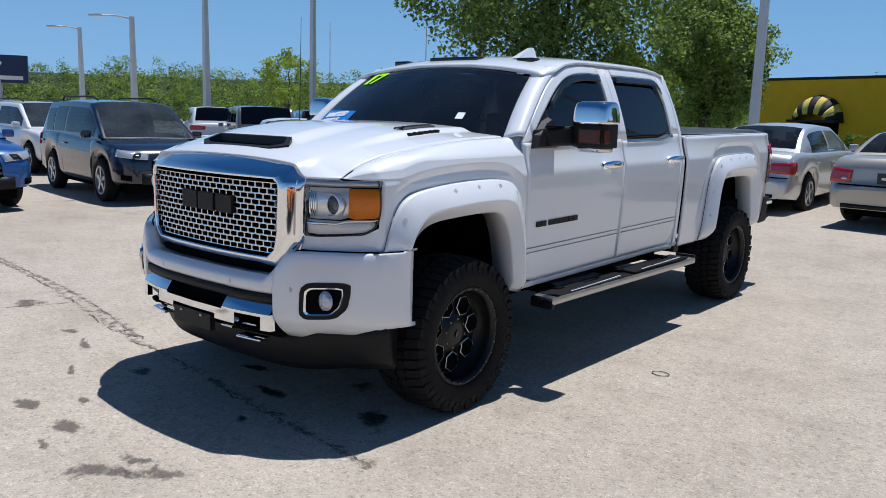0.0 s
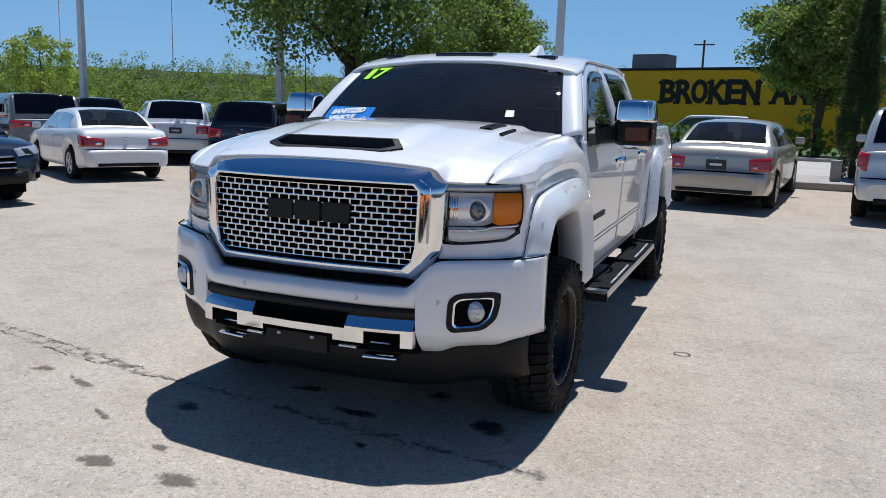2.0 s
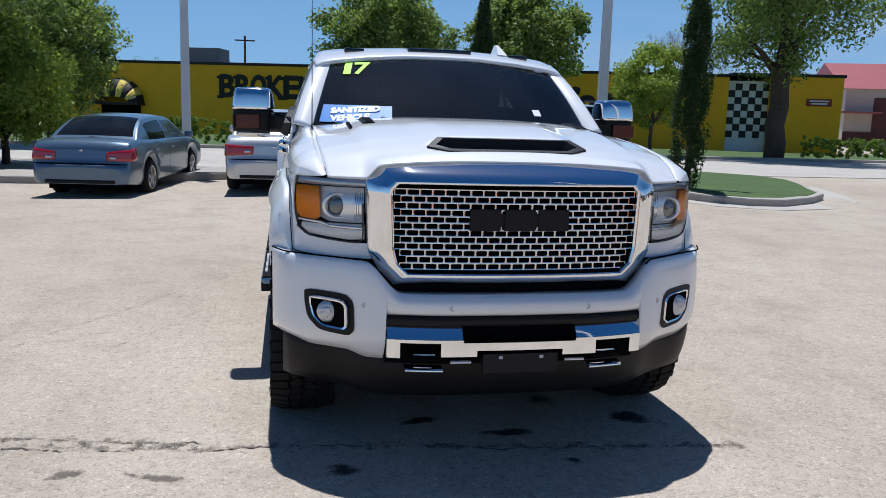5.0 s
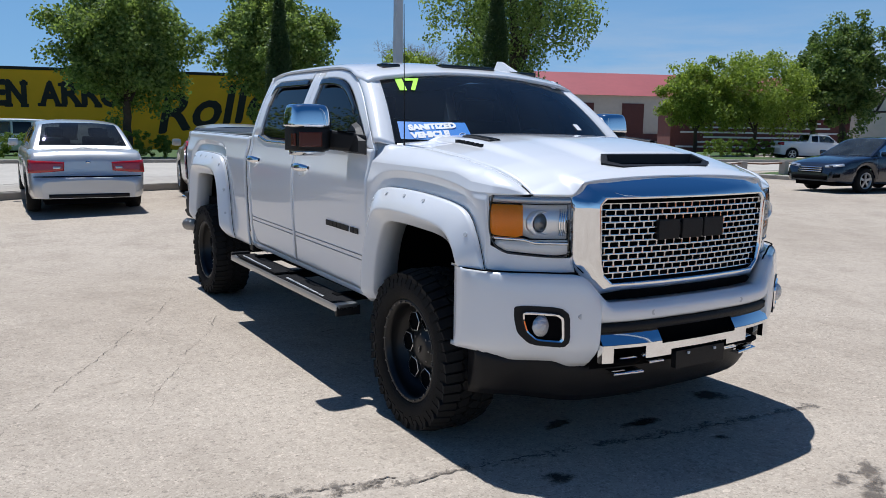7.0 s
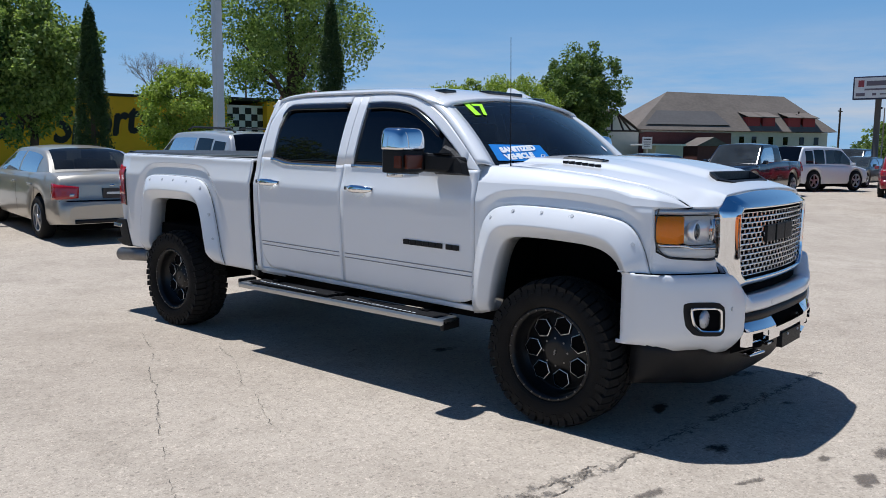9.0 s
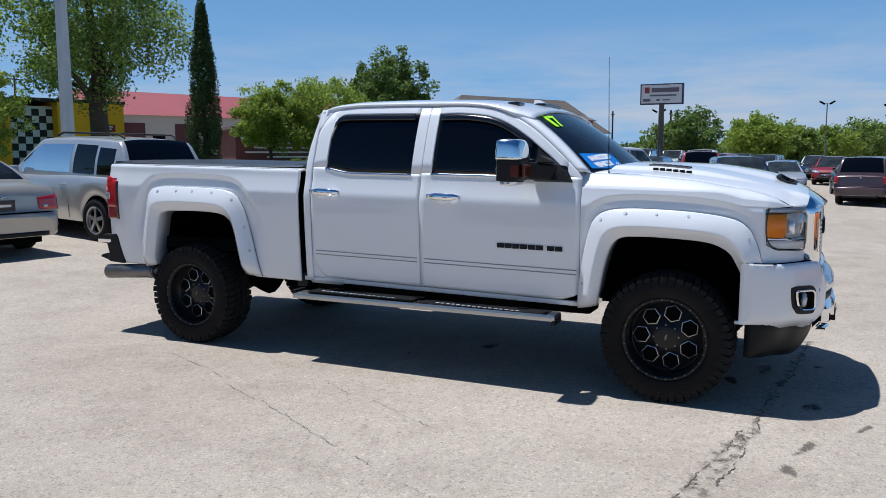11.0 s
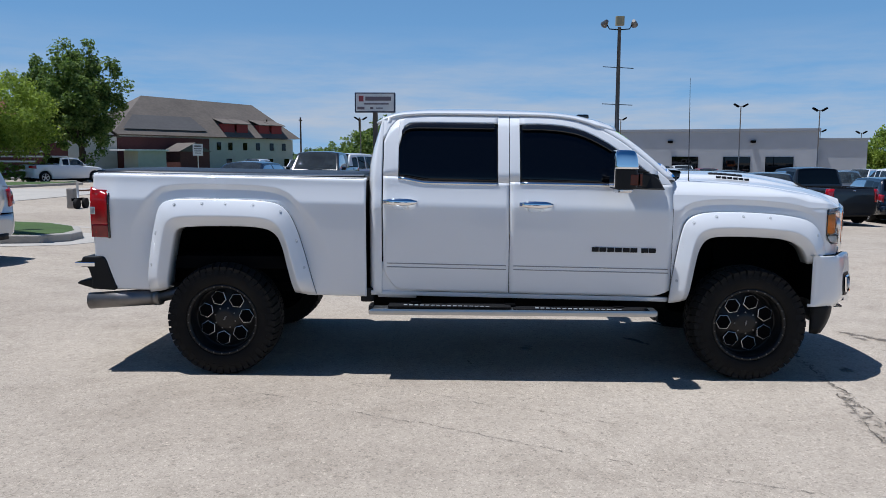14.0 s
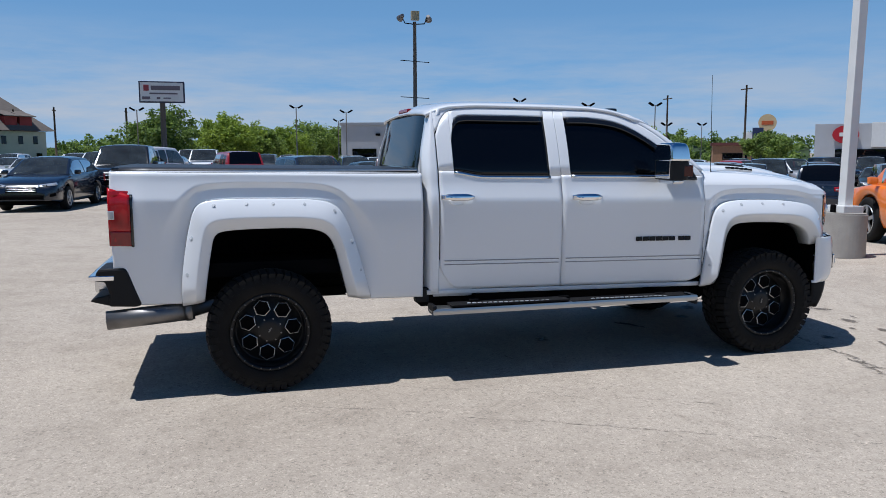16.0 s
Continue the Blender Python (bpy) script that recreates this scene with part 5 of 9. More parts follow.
KINDS = {
    # L, W, H, wheelbase, wheel radius, profile of the lower body's top, cabin: belt, cowl y, roof front y, roof rear y, rear base y
    "sedan": dict(L=4.60, W=1.78, H=1.45, wb=2.68, R=0.325, top=[(-2.30, 0.56), (-2.285, 0.60), (-2.225, 0.635), (-2.18, 0.90), (-2.09, 1.00), (-1.75, 1.04), (-1.2, 1.02), (0.9, 0.96), (1.05, 0.95), (1.6, 0.88), (2.1, 0.75), (2.26, 0.62), (2.30, 0.50)],
                  belt=0.93, cab=(1.08, 0.25, -0.95, -1.72), wr=0.56, glassb=0.07),
    "suv": dict(L=4.55, W=1.82, H=1.70, wb=2.65, R=0.355, top=[(-2.27, 0.60), (-2.255, 0.645), (-2.20, 0.68), (-2.17, 1.04), (-2.12, 1.09), (-1.2, 1.09), (0.9, 1.04), (1.1, 1.04), (1.7, 0.98), (2.1, 0.88), (2.25, 0.70), (2.27, 0.55)],
                belt=1.02, cab=(1.30, 0.38, -1.78, -2.12), wr=0.60, glassb=0.06),
    "van": dict(L=5.10, W=1.96, H=1.80, wb=3.03, R=0.35, top=[(-2.55, 0.70), (-2.53, 1.02), (-2.4, 1.06), (-1.2, 1.05), (0.9, 1.02), (1.4, 1.02), (2.0, 0.95), (2.4, 0.82), (2.53, 0.65), (2.55, 0.5)],
                belt=1.0, cab=(1.75, 0.75, -2.15, -2.45), wr=0.66, glassb=0.06),
    "pickup": dict(L=5.70, W=1.98, H=1.88, wb=3.6, R=0.39, top=[(-2.85, 0.72), (-2.83, 1.20), (-2.75, 1.24), (-0.6, 1.24), (0.9, 1.16), (1.2, 1.15), (2.0, 1.10), (2.6, 1.0), (2.82, 0.80), (2.85, 0.6)],
                   belt=1.12, cab=(1.35, 0.65, -0.62, -0.80), wr=0.62, glassb=0.06),
}


def build_car(kind, paint_m, label, loc, heading, category="car", group="", spokes=5, seed=0, near=True, rack=False, spare=False, tail="wide", boxy=1.0, dealer_plate=False, uphill=False, **over):
    """A parked car. heading: degrees from +x of the way its nose points."""
    k = dict(KINDS[kind])
    k.update(over)
    L, W, H, wb, R = k["L"], k["W"], k["H"], k["wb"], k["R"]
    t = thing("parked_car" if kind in ("sedan", "suv") else ("parked_van" if kind == "van" else "parked_pickup"), label, category, (*loc, gz(*loc)), heading - 90, group)
    if uphill:
        t.matrix_basis = pose(*loc, gz(*loc), 0, 0, heading - 90) @ pose(0, 0, 0, 1.95)
    hw = W / 2
    ya, yb = wb / 2 + 0.02, -wb / 2 + 0.02
    zb0 = 0.24 if kind == "sedan" else 0.30
    sc = L / KINDS[kind]["L"]
    top = [(y * sc, z) for y, z in k["top"]]

    def wid(y):
        e = abs(y) / (L / 2)
        return hw * (1 - 0.05 * e**2 - (0.17 if y > 0 else 0.07) * max(0, (e - 0.86) / 0.14) ** 2.2 - 0.11 * max(0, (e - 0.955) / 0.045) ** 2.4)

    def bottom(y):
        z = zb0 + 0.06 * sstep(L / 2 - 0.7, L / 2, abs(y))
        Ra = R + 0.055
        for c in (ya, yb):
            d = abs(y - c)
            if d < Ra:
                z = max(z, R + math.sqrt(Ra * Ra - d * d))
        return z

    ys = set(np.linspace(-L / 2, L / 2, 44).round(3)) | set((s_ * L / 2 * f_).round(3) for s_ in (-1, 1) for f_ in np.array([0.96, 0.97, 0.98, 0.987, 0.993, 0.997]))
    for c in (ya, yb):
        ys |= set((c + (R + 0.055) * np.cos(np.linspace(0, math.pi, 15))).round(3))
    ys |= {round(y, 3) for y, _ in top}
    cols = []
    for y in sorted(ys):
        z1, z0, w = smooth_tab(top, y), bottom(y), wid(y)
        z1 = max(z1, z0 + 0.05)
        h = z1 - z0
        half = [(w * 0.93, z0), (w * 0.985, z0 + h * 0.12), (w, z0 + h * 0.42), (w * 0.998, z0 + h * 0.66), (w * 0.975, z0 + h * 0.88), (w * 0.945, z1 - 0.020), (w * 0.89, z1), (w * 0.5, z1 + 0.018), (0, z1 + 0.026)]
        cols.append([(x, y, z) for x, z in half] + [(-x, y, z) for x, z in reversed(half[:-1])])
    body = grid_obj("body", cols, paint_m, t, flip=True)
    # lining that closes the arches and underside
    boxes("underbody", [((0, 0, 0.33), (W * 0.72, L * 0.9, 0.3)), ((0, ya, 0.5), (W * 0.62, 2 * R + 0.05, 0.6)), ((0, yb, 0.5), (W * 0.62, 2 * R + 0.05, 0.6))], M_VOID, t, 0.02)
    # ends
    for c in (cols[0], cols[-1][::-1]):
        obj("bumper_end", c, [tuple(range(len(c)))], paint_m, t)
    verts_ = [p for c in cols for p in c]
    m0 = len(cols[0])
    polys_ = [(i * m0 + k, (i + 1) * m0 + k, (i + 1) * m0 + k + 1, i * m0 + k + 1) for i in range(len(cols) - 1) for k in range(m0 - 1)]
    for s_, z0_, z1_ in ((1, 0.28, top[-1][1]), (-1, 0.28, top[0][1])):
        w_ = wid(s_ * L / 2) * 0.93
        verts_ += [(-w_, s_ * L / 2, z0_), (w_, s_ * L / 2, z0_), (w_, s_ * L / 2, z1_), (-w_, s_ * L / 2, z1_)]
        polys_.append(tuple(range(len(verts_) - 4, len(verts_))))
    bvh = BVHTree.FromPolygons(verts_, polys_)

    def skin(end, a, z, off):
        """The place on the body's skin at an angle round its nose (end 1) or tail (end -1), at height z."""
        c = Vector((0, end * (L / 2 - 0.75), z))
        d = Vector((math.sin(radians(a)), end * math.cos(radians(a)), 0))
        hit = bvh.ray_cast(c + d * 2.5, -d, 2.5)
        if hit[0] is None:
            return None
        return hit[0] + d * off

    def wrap(name, end, a0, a1, lo, hi, material, off=0.008, na=9, nz=5, parent=None, label=""):
        """A lens or trim laid on the skin: lo and hi are its heights at a0 and at a1."""
        cs = []
        for f in np.linspace(0, 1, na):
            a, zl, zh = a0 + (a1 - a0) * f, lo[0] + (lo[1] - lo[0]) * f, hi[0] + (hi[1] - hi[0]) * f
            col = [skin(end, a, zl + (zh - zl) * g, off) for g in np.linspace(0, 1, nz)]
            if all(p is not None for p in col):
                cs.append([tuple(p) for p in col])
        if len(cs) < 2:
            return None
        o = grid_obj(name, cs, material, parent or t, label, flip=(end * (a1 - a0) > 0))
        s_ = o.modifiers.new("depth", "SOLIDIFY")
        s_.thickness, s_.offset = 0.02, 0.0
        return o

    # cabin
    y0, y1, y2, y3 = [v * sc for v in k["cab"]]
    belt, wr = k["belt"], k["wr"]
    roof = [(y3 - 0.02, belt + 0.06), (y3 + (y2 - y3) * 0.5, belt + 0.06 + (H - belt - 0.06) * 0.60), (y2, H - 0.035), ((y1 + y2) / 2, H), (y1, H - 0.03), (y1 + (y0 - y1) * 0.55, belt + (H - belt) * 0.50), (y0, belt + 0.03)]

    def cab(y, s):
        """s: 0 at the belt, 1 at the roof's edge, 2 on the middle line."""
        zr = smooth_tab(roof, y)
        base = min(belt, zr)
        wb_ = wid(y) * 0.93
        f = min(max((zr - belt) / (H - belt), 0.0), 1.0)
        we = wb_ + (wr * hw / 0.9 * 1.12 - wb_) * f
        if s <= 1:
            x = wb_ + (we - wb_) * s
            x += 0.035 * f * math.sin(math.pi * s)
            return x, y, base + (zr - 0.05 * f - base) * s
        q = s - 1
        a = q * math.pi / 2
        return we * (1 - q) ** (0.9) if q < 1 else 0.0, y, zr - 0.05 * f * (1 - math.sin(a)) ** 1.6

    # window openings: side (1, -1, or 0 for across), from and to along the car, from and to up the flank, glass
    sl, sr = y0 - y1, y2 - y3
    mid = (y1 + y2) / 2 + 0.1 * sc if kind != "pickup" else y2 + (y1 - y2) * 0.45
    back = M_REARGLASS if kind == "sedan" else M_DARKTINT
    panes = [("windscreen", 0, y1 + 0.04, y0 - sl * 0.03, 1.10, 2.0, M_CARGLASS)]
    if kind == "pickup":
        panes.append(("rear_window", 0, y3 + 0.02, y2 - 0.02, 1.10, 2.0, back))
    else:
        panes.append(("rear_window", 0, y3 + sr * (0.16 if kind == "sedan" else 0.12), y2 - (0.03 if kind == "sedan" else 0.0), 1.12, 2.0, back))
    for mir in (1, -1):
        panes.append(("side_window", mir, mid + 0.05, y1 + sl * 0.62, 0.14, 0.86, M_CARGLASS))
        if kind in ("suv", "van"):
            yq = y2 + (mid - y2) * 0.42
            panes += [("side_window", mir, yq + 0.04, mid - 0.05, 0.14, 0.86, back), ("quarter_window", mir, y2 + 0.02, yq - 0.04, 0.14, 0.82, back)]
        else:
            panes.append(("side_window", mir, y2 + 0.06 if kind != "sedan" else y2 - sr * 0.25, mid - 0.05, 0.14, 0.86, back))
    yy = sorted(set(np.linspace(y3 - 0.02, y0, 38).round(3)) | {round(float(v), 3) for p in panes for v in p[2:4]} | {round(y2, 3), round(y1, 3)})
    S = [0, 0.14, 0.3, 0.5, 0.7, 0.82, 0.86, 0.94, 1.0, 1.06, 1.10, 1.12, 1.25, 1.4, 1.6, 1.8, 2.0]
    S2 = [(v, 1) for v in S] + [(v, -1) for v in reversed(S[:-1])]
    vs = [(q * cab(y, v)[0], y, cab(y, v)[2]) for y in yy for v, q in S2]
    n_ = len(S2)
    fs = []
    for i in range(len(yy) - 1):
        for k_ in range(n_ - 1):
            ym, sm, q = (yy[i] + yy[i + 1]) / 2, (S2[k_][0] + S2[k_ + 1][0]) / 2, 1 if k_ < len(S) - 1 else -1
            if not any(p[1] in (0, q) and p[2] < ym < p[3] and p[4] < sm < p[5] for p in panes):
                fs.append((i * n_ + k_, i * n_ + k_ + 1, (i + 1) * n_ + k_ + 1, (i + 1) * n_ + k_))
    obj("cabin", vs, fs, paint_m, t, "body-coloured pillars and roof", smooth=True)

    def patch(name, mirror, y_a, y_b, s_a, s_b, glass, off=0.003, ny=12, ns=7):
        cols = []
        for y in np.linspace(y_a - 0.004, y_b + 0.004, ny):
            if mirror == 0:
                ss = list(np.linspace(s_a, 2.0, ns))
                row = [cab(y, v) for v in ss] + [(-cab(y, v)[0], y, cab(y, v)[2]) for v in reversed(ss[:-1])]
            else:
                row = [(mirror * cab(y, v)[0], y, cab(y, v)[2]) for v in np.linspace(s_a, s_b, ns)]
            cols.append(row)
        vs = []
        for i, c in enumerate(cols):
            for j, p in enumerate(c):
                a = Vector(cols[min(i + 1, len(cols) - 1)][j]) - Vector(cols[max(i - 1, 0)][j])
                b = Vector(c[min(j + 1, len(c) - 1)]) - Vector(c[max(j - 1, 0)])
                n = a.cross(b)
                if n.length > 1e-9:
                    n.normalize()
                if n.dot(Vector((p[0], p[1] - (y0 + y3) / 2, p[2] - 0.6))) < 0:
                    n = -n
                vs.append(tuple(Vector(p) + n * off))
        m_ = len(cols[0])
        return grid_obj(name, [vs[i * m_:(i + 1) * m_] for i in range(len(cols))], glass, t)

    for p in panes:
        patch(*p)
    # inside: dark trim over the deck, seat backs and head restraints
    inn = grid_obj("cabin_trim", [[(x * hw, y, smooth_tab(top, y) + 0.034 - 0.06 * abs(x)) for x in np.linspace(-0.84, 0.84, 7)] for y in np.linspace(y3 + 0.04, y0 - 0.10, 12)], M_CABTRIM, t, "dark seats and trim")
    for yq in (() if not near else (mid + 0.12, y2 + 0.18) if kind != "pickup" else (y2 + 0.3,)):
        for x in (-0.36, 0.36):
            box("seat_back", (x * W / 1.8, yq, belt + 0.08), (0.46, 0.13, 0.34), M_CABTRIM, t, 0.05).parent = inn
            box("head_restraint", (x * W / 1.8, yq - 0.02, belt + 0.33), (0.25, 0.09, 0.15), M_CABTRIM, t, 0.04).parent = inn
    # wheels
    hub, tyre, rim = car_wheel_meshes(R, 0.21, spokes)
    for sx in (1, -1):
        for yc in (ya, yb):
            wh = new("wheel", hub)
            wh.parent = t
            wh.matrix_basis = pose(sx * (hw - 0.115), yc, R, 0, 0, 0 if sx > 0 else 180)
            for nm, me in (("tyre", tyre), ("rim", rim)):
                o = new(nm, me)
                o.parent = wh
    # lamps, laid on the skin
    zt = [z for y, z in top if z > 0.85][0]
    shape = {"wide": (28, 61, (-0.17, -0.22), (-0.035, 0.0)), "tri": (37, 59, (-0.22, -0.24), (-0.05, 0.0)), "swept": (33, 64, (-0.20, -0.21), (-0.06, 0.02)), "tall": (44, 58, (-0.42, -0.42), (0.02, 0.02)), "high": (47, 66, (-0.26, -0.12), (0.0, 0.06))}[tail]
    a0, a1, lo_, hi_ = shape
    for sx in (1, -1):
        tl = wrap("tail_lamp", -1, sx * a0, sx * a1, (zt + lo_[0], zt + lo_[1]), (zt + hi_[0], zt + hi_[1]), M_TAIL, 0.010)
        if tl and near:
            am = a0 + (a1 - a0) * 0.28
            wrap("reverse_lens", -1, sx * (a0 + 3), sx * am, (zt + lo_[0] + 0.030, zt + lo_[0] + 0.030), (zt + lo_[0] + 0.068, zt + lo_[0] + 0.068), M_HEADL, 0.020, 5, 3, tl)
        zh0, zh1 = top[-2][1] - 0.01, top[-3][1] - 0.005
        hl = wrap("headlamp", 1, sx * 31, sx * 60, (zh0 + 0.045, zh0 + 0.10), (zh1 - 0.035, zh1 + 0.020), M_HEADL, 0.008)
        if hl and near:
            wrap("lamp_bowl", 1, sx * 38, sx * 44, (zh0 + 0.07, zh0 + 0.07), (zh1 - 0.035, zh1 - 0.035), M_GLOSSBL, 0.016, 4, 3, hl)
        wrap("fog_recess", 1, sx * 44, sx * 54, (0.40, 0.42), (0.49, 0.50), M_VOID, 0.006, 5, 3)
        ym = y1 + sl * 0.66
        box("wing_mirror", (sx * (hw + 0.07), ym, belt + 0.09), (0.17, 0.10, 0.13), paint_m if seed % 2 == 0 else M_GLOSSBL, t, 0.045)
    if dealer_plate:
        pz = zt - 0.15 if kind != "pickup" else 0.62
        pc = skin(-1, 0, pz, 0.012)
        pl = box("dealer_plate", pc, (0.31, 0.02, 0.155), M_PLATE, t, 0.005, "dark dealer plate")
        box("plate_mark", pc - Vector((0, 0.012, 0)), (0.19, 0.006, 0.035), M_WHITEPAINT, pl, 0.0)
    g = wrap("grille", 1, -27, 27, (0.52, 0.52), (top[-2][1] + 0.05, top[-2][1] + 0.05), M_VOID, 0.006, 13, 4)
    if g:
        for f in (0.25, 0.6, 0.95):
            zz = 0.52 + (top[-2][1] + 0.05 - 0.52) * f
            wrap("grille_bar", 1, -26, 26, (zz - 0.012, zz - 0.012), (zz + 0.010, zz + 0.010), M_CHROME_B, 0.016, 13, 2, g)
    wrap("lower_intake", 1, -36 if kind == "sedan" else -50, 36 if kind == "sedan" else 50, (0.34, 0.34), (0.45, 0.45) if kind == "sedan" else (0.52, 0.52), M_VOID if kind == "sedan" else M_BLACKPL, 0.006, 15, 3)
    wrap("bumper_valance", -1, -38, 38, (0.31, 0.31), (0.37, 0.37) if kind == "sedan" else (0.40, 0.40), M_BLACKPL, 0.006, 15, 3)
    if near:
        wrap("boot_seam", -1, -50, 50, (top[2][1] - 0.006, top[2][1] - 0.006), (top[2][1] + 0.006, top[2][1] + 0.006), M_VOID, -0.004, 15, 2)
        wrap("boot_badge", -1, -3, 3, (zt - 0.05, zt - 0.05), (zt - 0.02, zt - 0.02), M_CHROME_B, 0.006, 3, 2)
    if near:
        for sx in (1, -1):
            # door shut lines and handles
            for yq in (y1 + sl * 0.75, mid, y2 - 0.25 * sc if kind != "pickup" else y2 + 0.1):
                w = wid(yq)
                vs = [(sx * (w * f + 0.003), yq + d, z) for z, f in ((0.36, 0.985), (0.58, 1.0), (0.78, 0.993), (belt - 0.03, 0.955)) for d in (-0.006, 0.006)]
                obj("door_seam", vs, [(0, 1, 3, 2), (2, 3, 5, 4), (4, 5, 7, 6)], M_VOID, t)
            for yq in (mid + 0.16, y2 - 0.05 if kind != "pickup" else y2 + 0.25):
                box("door_handle", (sx * (wid(yq) * 0.992 + 0.012), yq, belt - 0.11), (0.03, 0.19, 0.035), paint_m, t, 0.012)
    if rack:
        for sx in (1, -1):
            tube("roof_rail", [(sx * 0.52, y2 + 0.1, H - 0.02), (sx * 0.53, y2 + 0.25, H + 0.045), (sx * 0.53, y1 - 0.3, H + 0.045), (sx * 0.52, y1 - 0.1, H - 0.01)], [0.018] * 4, M_BLACKPL, t, 7)
    if spare:
        me = lathe("spare_wheel_cover", [(0.0, 0.0), (0.02, 0.22), (-0.01, 0.34), (-0.08, 0.365), (-0.2, 0.36), (-0.2, 0.0)], 36)
        me.materials.append(paint_m)
        o = new("spare_wheel_cover", me)
        o.parent = t
        o.matrix_basis = pose(0.18, -L / 2 - 0.03, 0.93, 0, 0, -90)
    if kind == "pickup":
        box("cargo_bed", (0, (y3 - L / 2) / 2 - 0.02, 1.245), (W * 0.78, (L / 2 + y3) * 0.9, 0.04), M_VOID, t, 0.01, "dark open bed")
    return t


# row before the yellow hall, noses to the kerb
build_car("sedan", P_STEEL, "steel blue sedan parked nose to the kerb", (-7.48, 15.75), 81, uphill=True, L=4.80, tail="swept", group="cars along the kerb")
build_car("sedan", P_SILVER, "silver sedan with large red tail lamps at the kerb", (-4.55, 15.55), 88.5, uphill=True, H=1.48, group="cars along the kerb", tail="wide")
build_car("sedan", P_CHAMP, "champagne sedan with a dealer plate at the kerb", (-1.92, 14.55), 83, uphill=True, L=4.50, W=1.72, H=1.42, wb=2.61, tail="tri", group="cars along the kerb", dealer_plate=True)
build_car("suv", P_SILVER, "silver compact off-roader with a covered spare wheel", (0.95, 14.2), 82, uphill=True, category="car", L=4.45, H=1.74, rack=True, spare=True, tail="high", group="cars along the kerb", dealer_plate=True)
build_car("van", P_WHITE, "white van parked behind the clipped hedge", (-4.7, 44.3), 178, category="van", H=1.85)
# western group
build_car("suv", P_NAVY, "dark blue-grey crossover with roof rails", (-13.9, 7.3), -8, rack=True, group="cars at the western end", R=0.36)
build_car("suv", P_BLUE, "bright blue crossover parked beside others", (-14.35, 4.1), 0, group="cars at the western end", H=1.6)
build_car("suv", P_WHITE, "white wagon with roof rails", (-20.3, 8.6), -2, rack=True, group="cars at the western end", H=1.66)
build_car("sedan", P_WHITE, "white sedan parked askew", (-15.2, 12.3), 152, L=4.55, H=1.44, tail="swept", group="cars at the western end")
build_car("suv", P_WHITE, "white retro hatchback wagon", (-16.75, 17.1), 124, L=4.48, H=1.66, tail="tri", group="cars at the western end", dealer_plate=True)
build_car("suv", P_BLACK, "black crossover with chrome-rimmed windows", (-13.75, 16.95), 107, L=4.77, wb=2.86, H=1.70, tail="tri", group="cars at the western end", dealer_plate=True)
build_car("suv", P_GREY, "grey family crossover with roof rails", (-12.3, 19.45), 108, L=4.8, H=1.74, rack=True, tail="wide", group="cars at the western end", dealer_plate=True)
build_car("van", P_GREY, "grey minivan parked in the western row", (-21.5, 16.0), 150, category="van", H=1.75, group="cars at the western end")
for i, (x, y, hd, kd, pm, lab) in enumerate([(-24, 20.5, 150, "suv", P_BLACK, "black off-roader in the far row"), (-26.5, 17.5, 152, "suv", P_WHITE, "white off-roader in the far row"), (-28, 14.5, 155, "suv", P_WHITE, "white wagon in the far row"),
                                             (-29.5, 11.5, 155, "suv", P_BLACK, "black wagon in the far row"), (-23, 23.5, 148, "suv", P_WHITE, "white wagon in the far row"), (-20.5, 26, 120, "sedan", P_GREY, "grey sedan in the far row")]):
    build_car(kd, pm, lab, (x, y), hd, group="cars at the western end", near=False)
# eastern lot
build_car("sedan", P_NAVY, "dark blue sedan facing the drive", (15.35, 12.2), 173, L=4.85, H=1.47, group="cars in the eastern lot")
build_car("pickup", P_BLACK, "black pickup truck in the eastern lot", (20.4, 10.7), 177, H=1.86, category="pickup", group="cars in the eastern lot", near=False)
build_car("suv", P_WHITE, "white boxy off-roader with a spare wheel", (27.9, 10.4), 338, L=4.6, H=1.86, spare=True, group="cars in the eastern lot", R=0.42, near=False)
build_car("suv", P_REDC, "red sports utility vehicle in the lot", (27.3, 7.0), 12, H=1.76, group="cars in the eastern lot", near=False)
build_car("pickup", P_WHITE, "white pickup truck on the far drive", (43.9, 33.1), 328, category="pickup", L=5.2, H=1.75, near=False)
build_car("sedan", P_BLACK, "black sedan by the workshop", (62, 62), 165, near=False)
build_car("suv", P_ORANGE, "orange off-roader beside the lamp post", (0.36, -4.3), -16.5, category="car", H=1.85, L=4.7, R=0.4)
build_car("suv", P_NAVY, "dark blue crossover facing the drive", (17.9, 4.5), 192, group="cars in the eastern lot", H=1.66)
build_car("suv", P_WHITE, "white crossover facing the pickup truck", (17.0, -1.4), 167, group="cars in the eastern lot", H=1.68)
build_car("suv", P_BLACK, "black crossover with pale headlamps", (16.0, -4.7), 162, group="cars in the eastern lot", H=1.68)
build_car("sedan", P_NAVY, "dark blue sedan nosed out of the row", (14.7, -10.4), 153, group="cars in the eastern lot", L=4.8, H=1.46)
build_car("suv", P_MAROON, "grey-maroon family crossover seen from behind", (24.2, 0.35), -10, group="cars in the eastern lot", L=4.9, H=1.76, tail="high")
build_car("sedan", P_GREY, "grey sedan with red tail lamps among the rows", (21.3, -4.2), -14, group="cars in the eastern lot")
build_car("pickup", P_CHARCOAL, "charcoal crew-cab pickup seen from behind", (19.1, -7.3), 8, category="pickup", group="cars in the eastern lot", H=1.92, tail="tall")
build_car("suv", P_NAVY, "dark blue crossover backed by others", (20.3, -10.6), -6, group="cars in the eastern lot", H=1.66, tail="high")
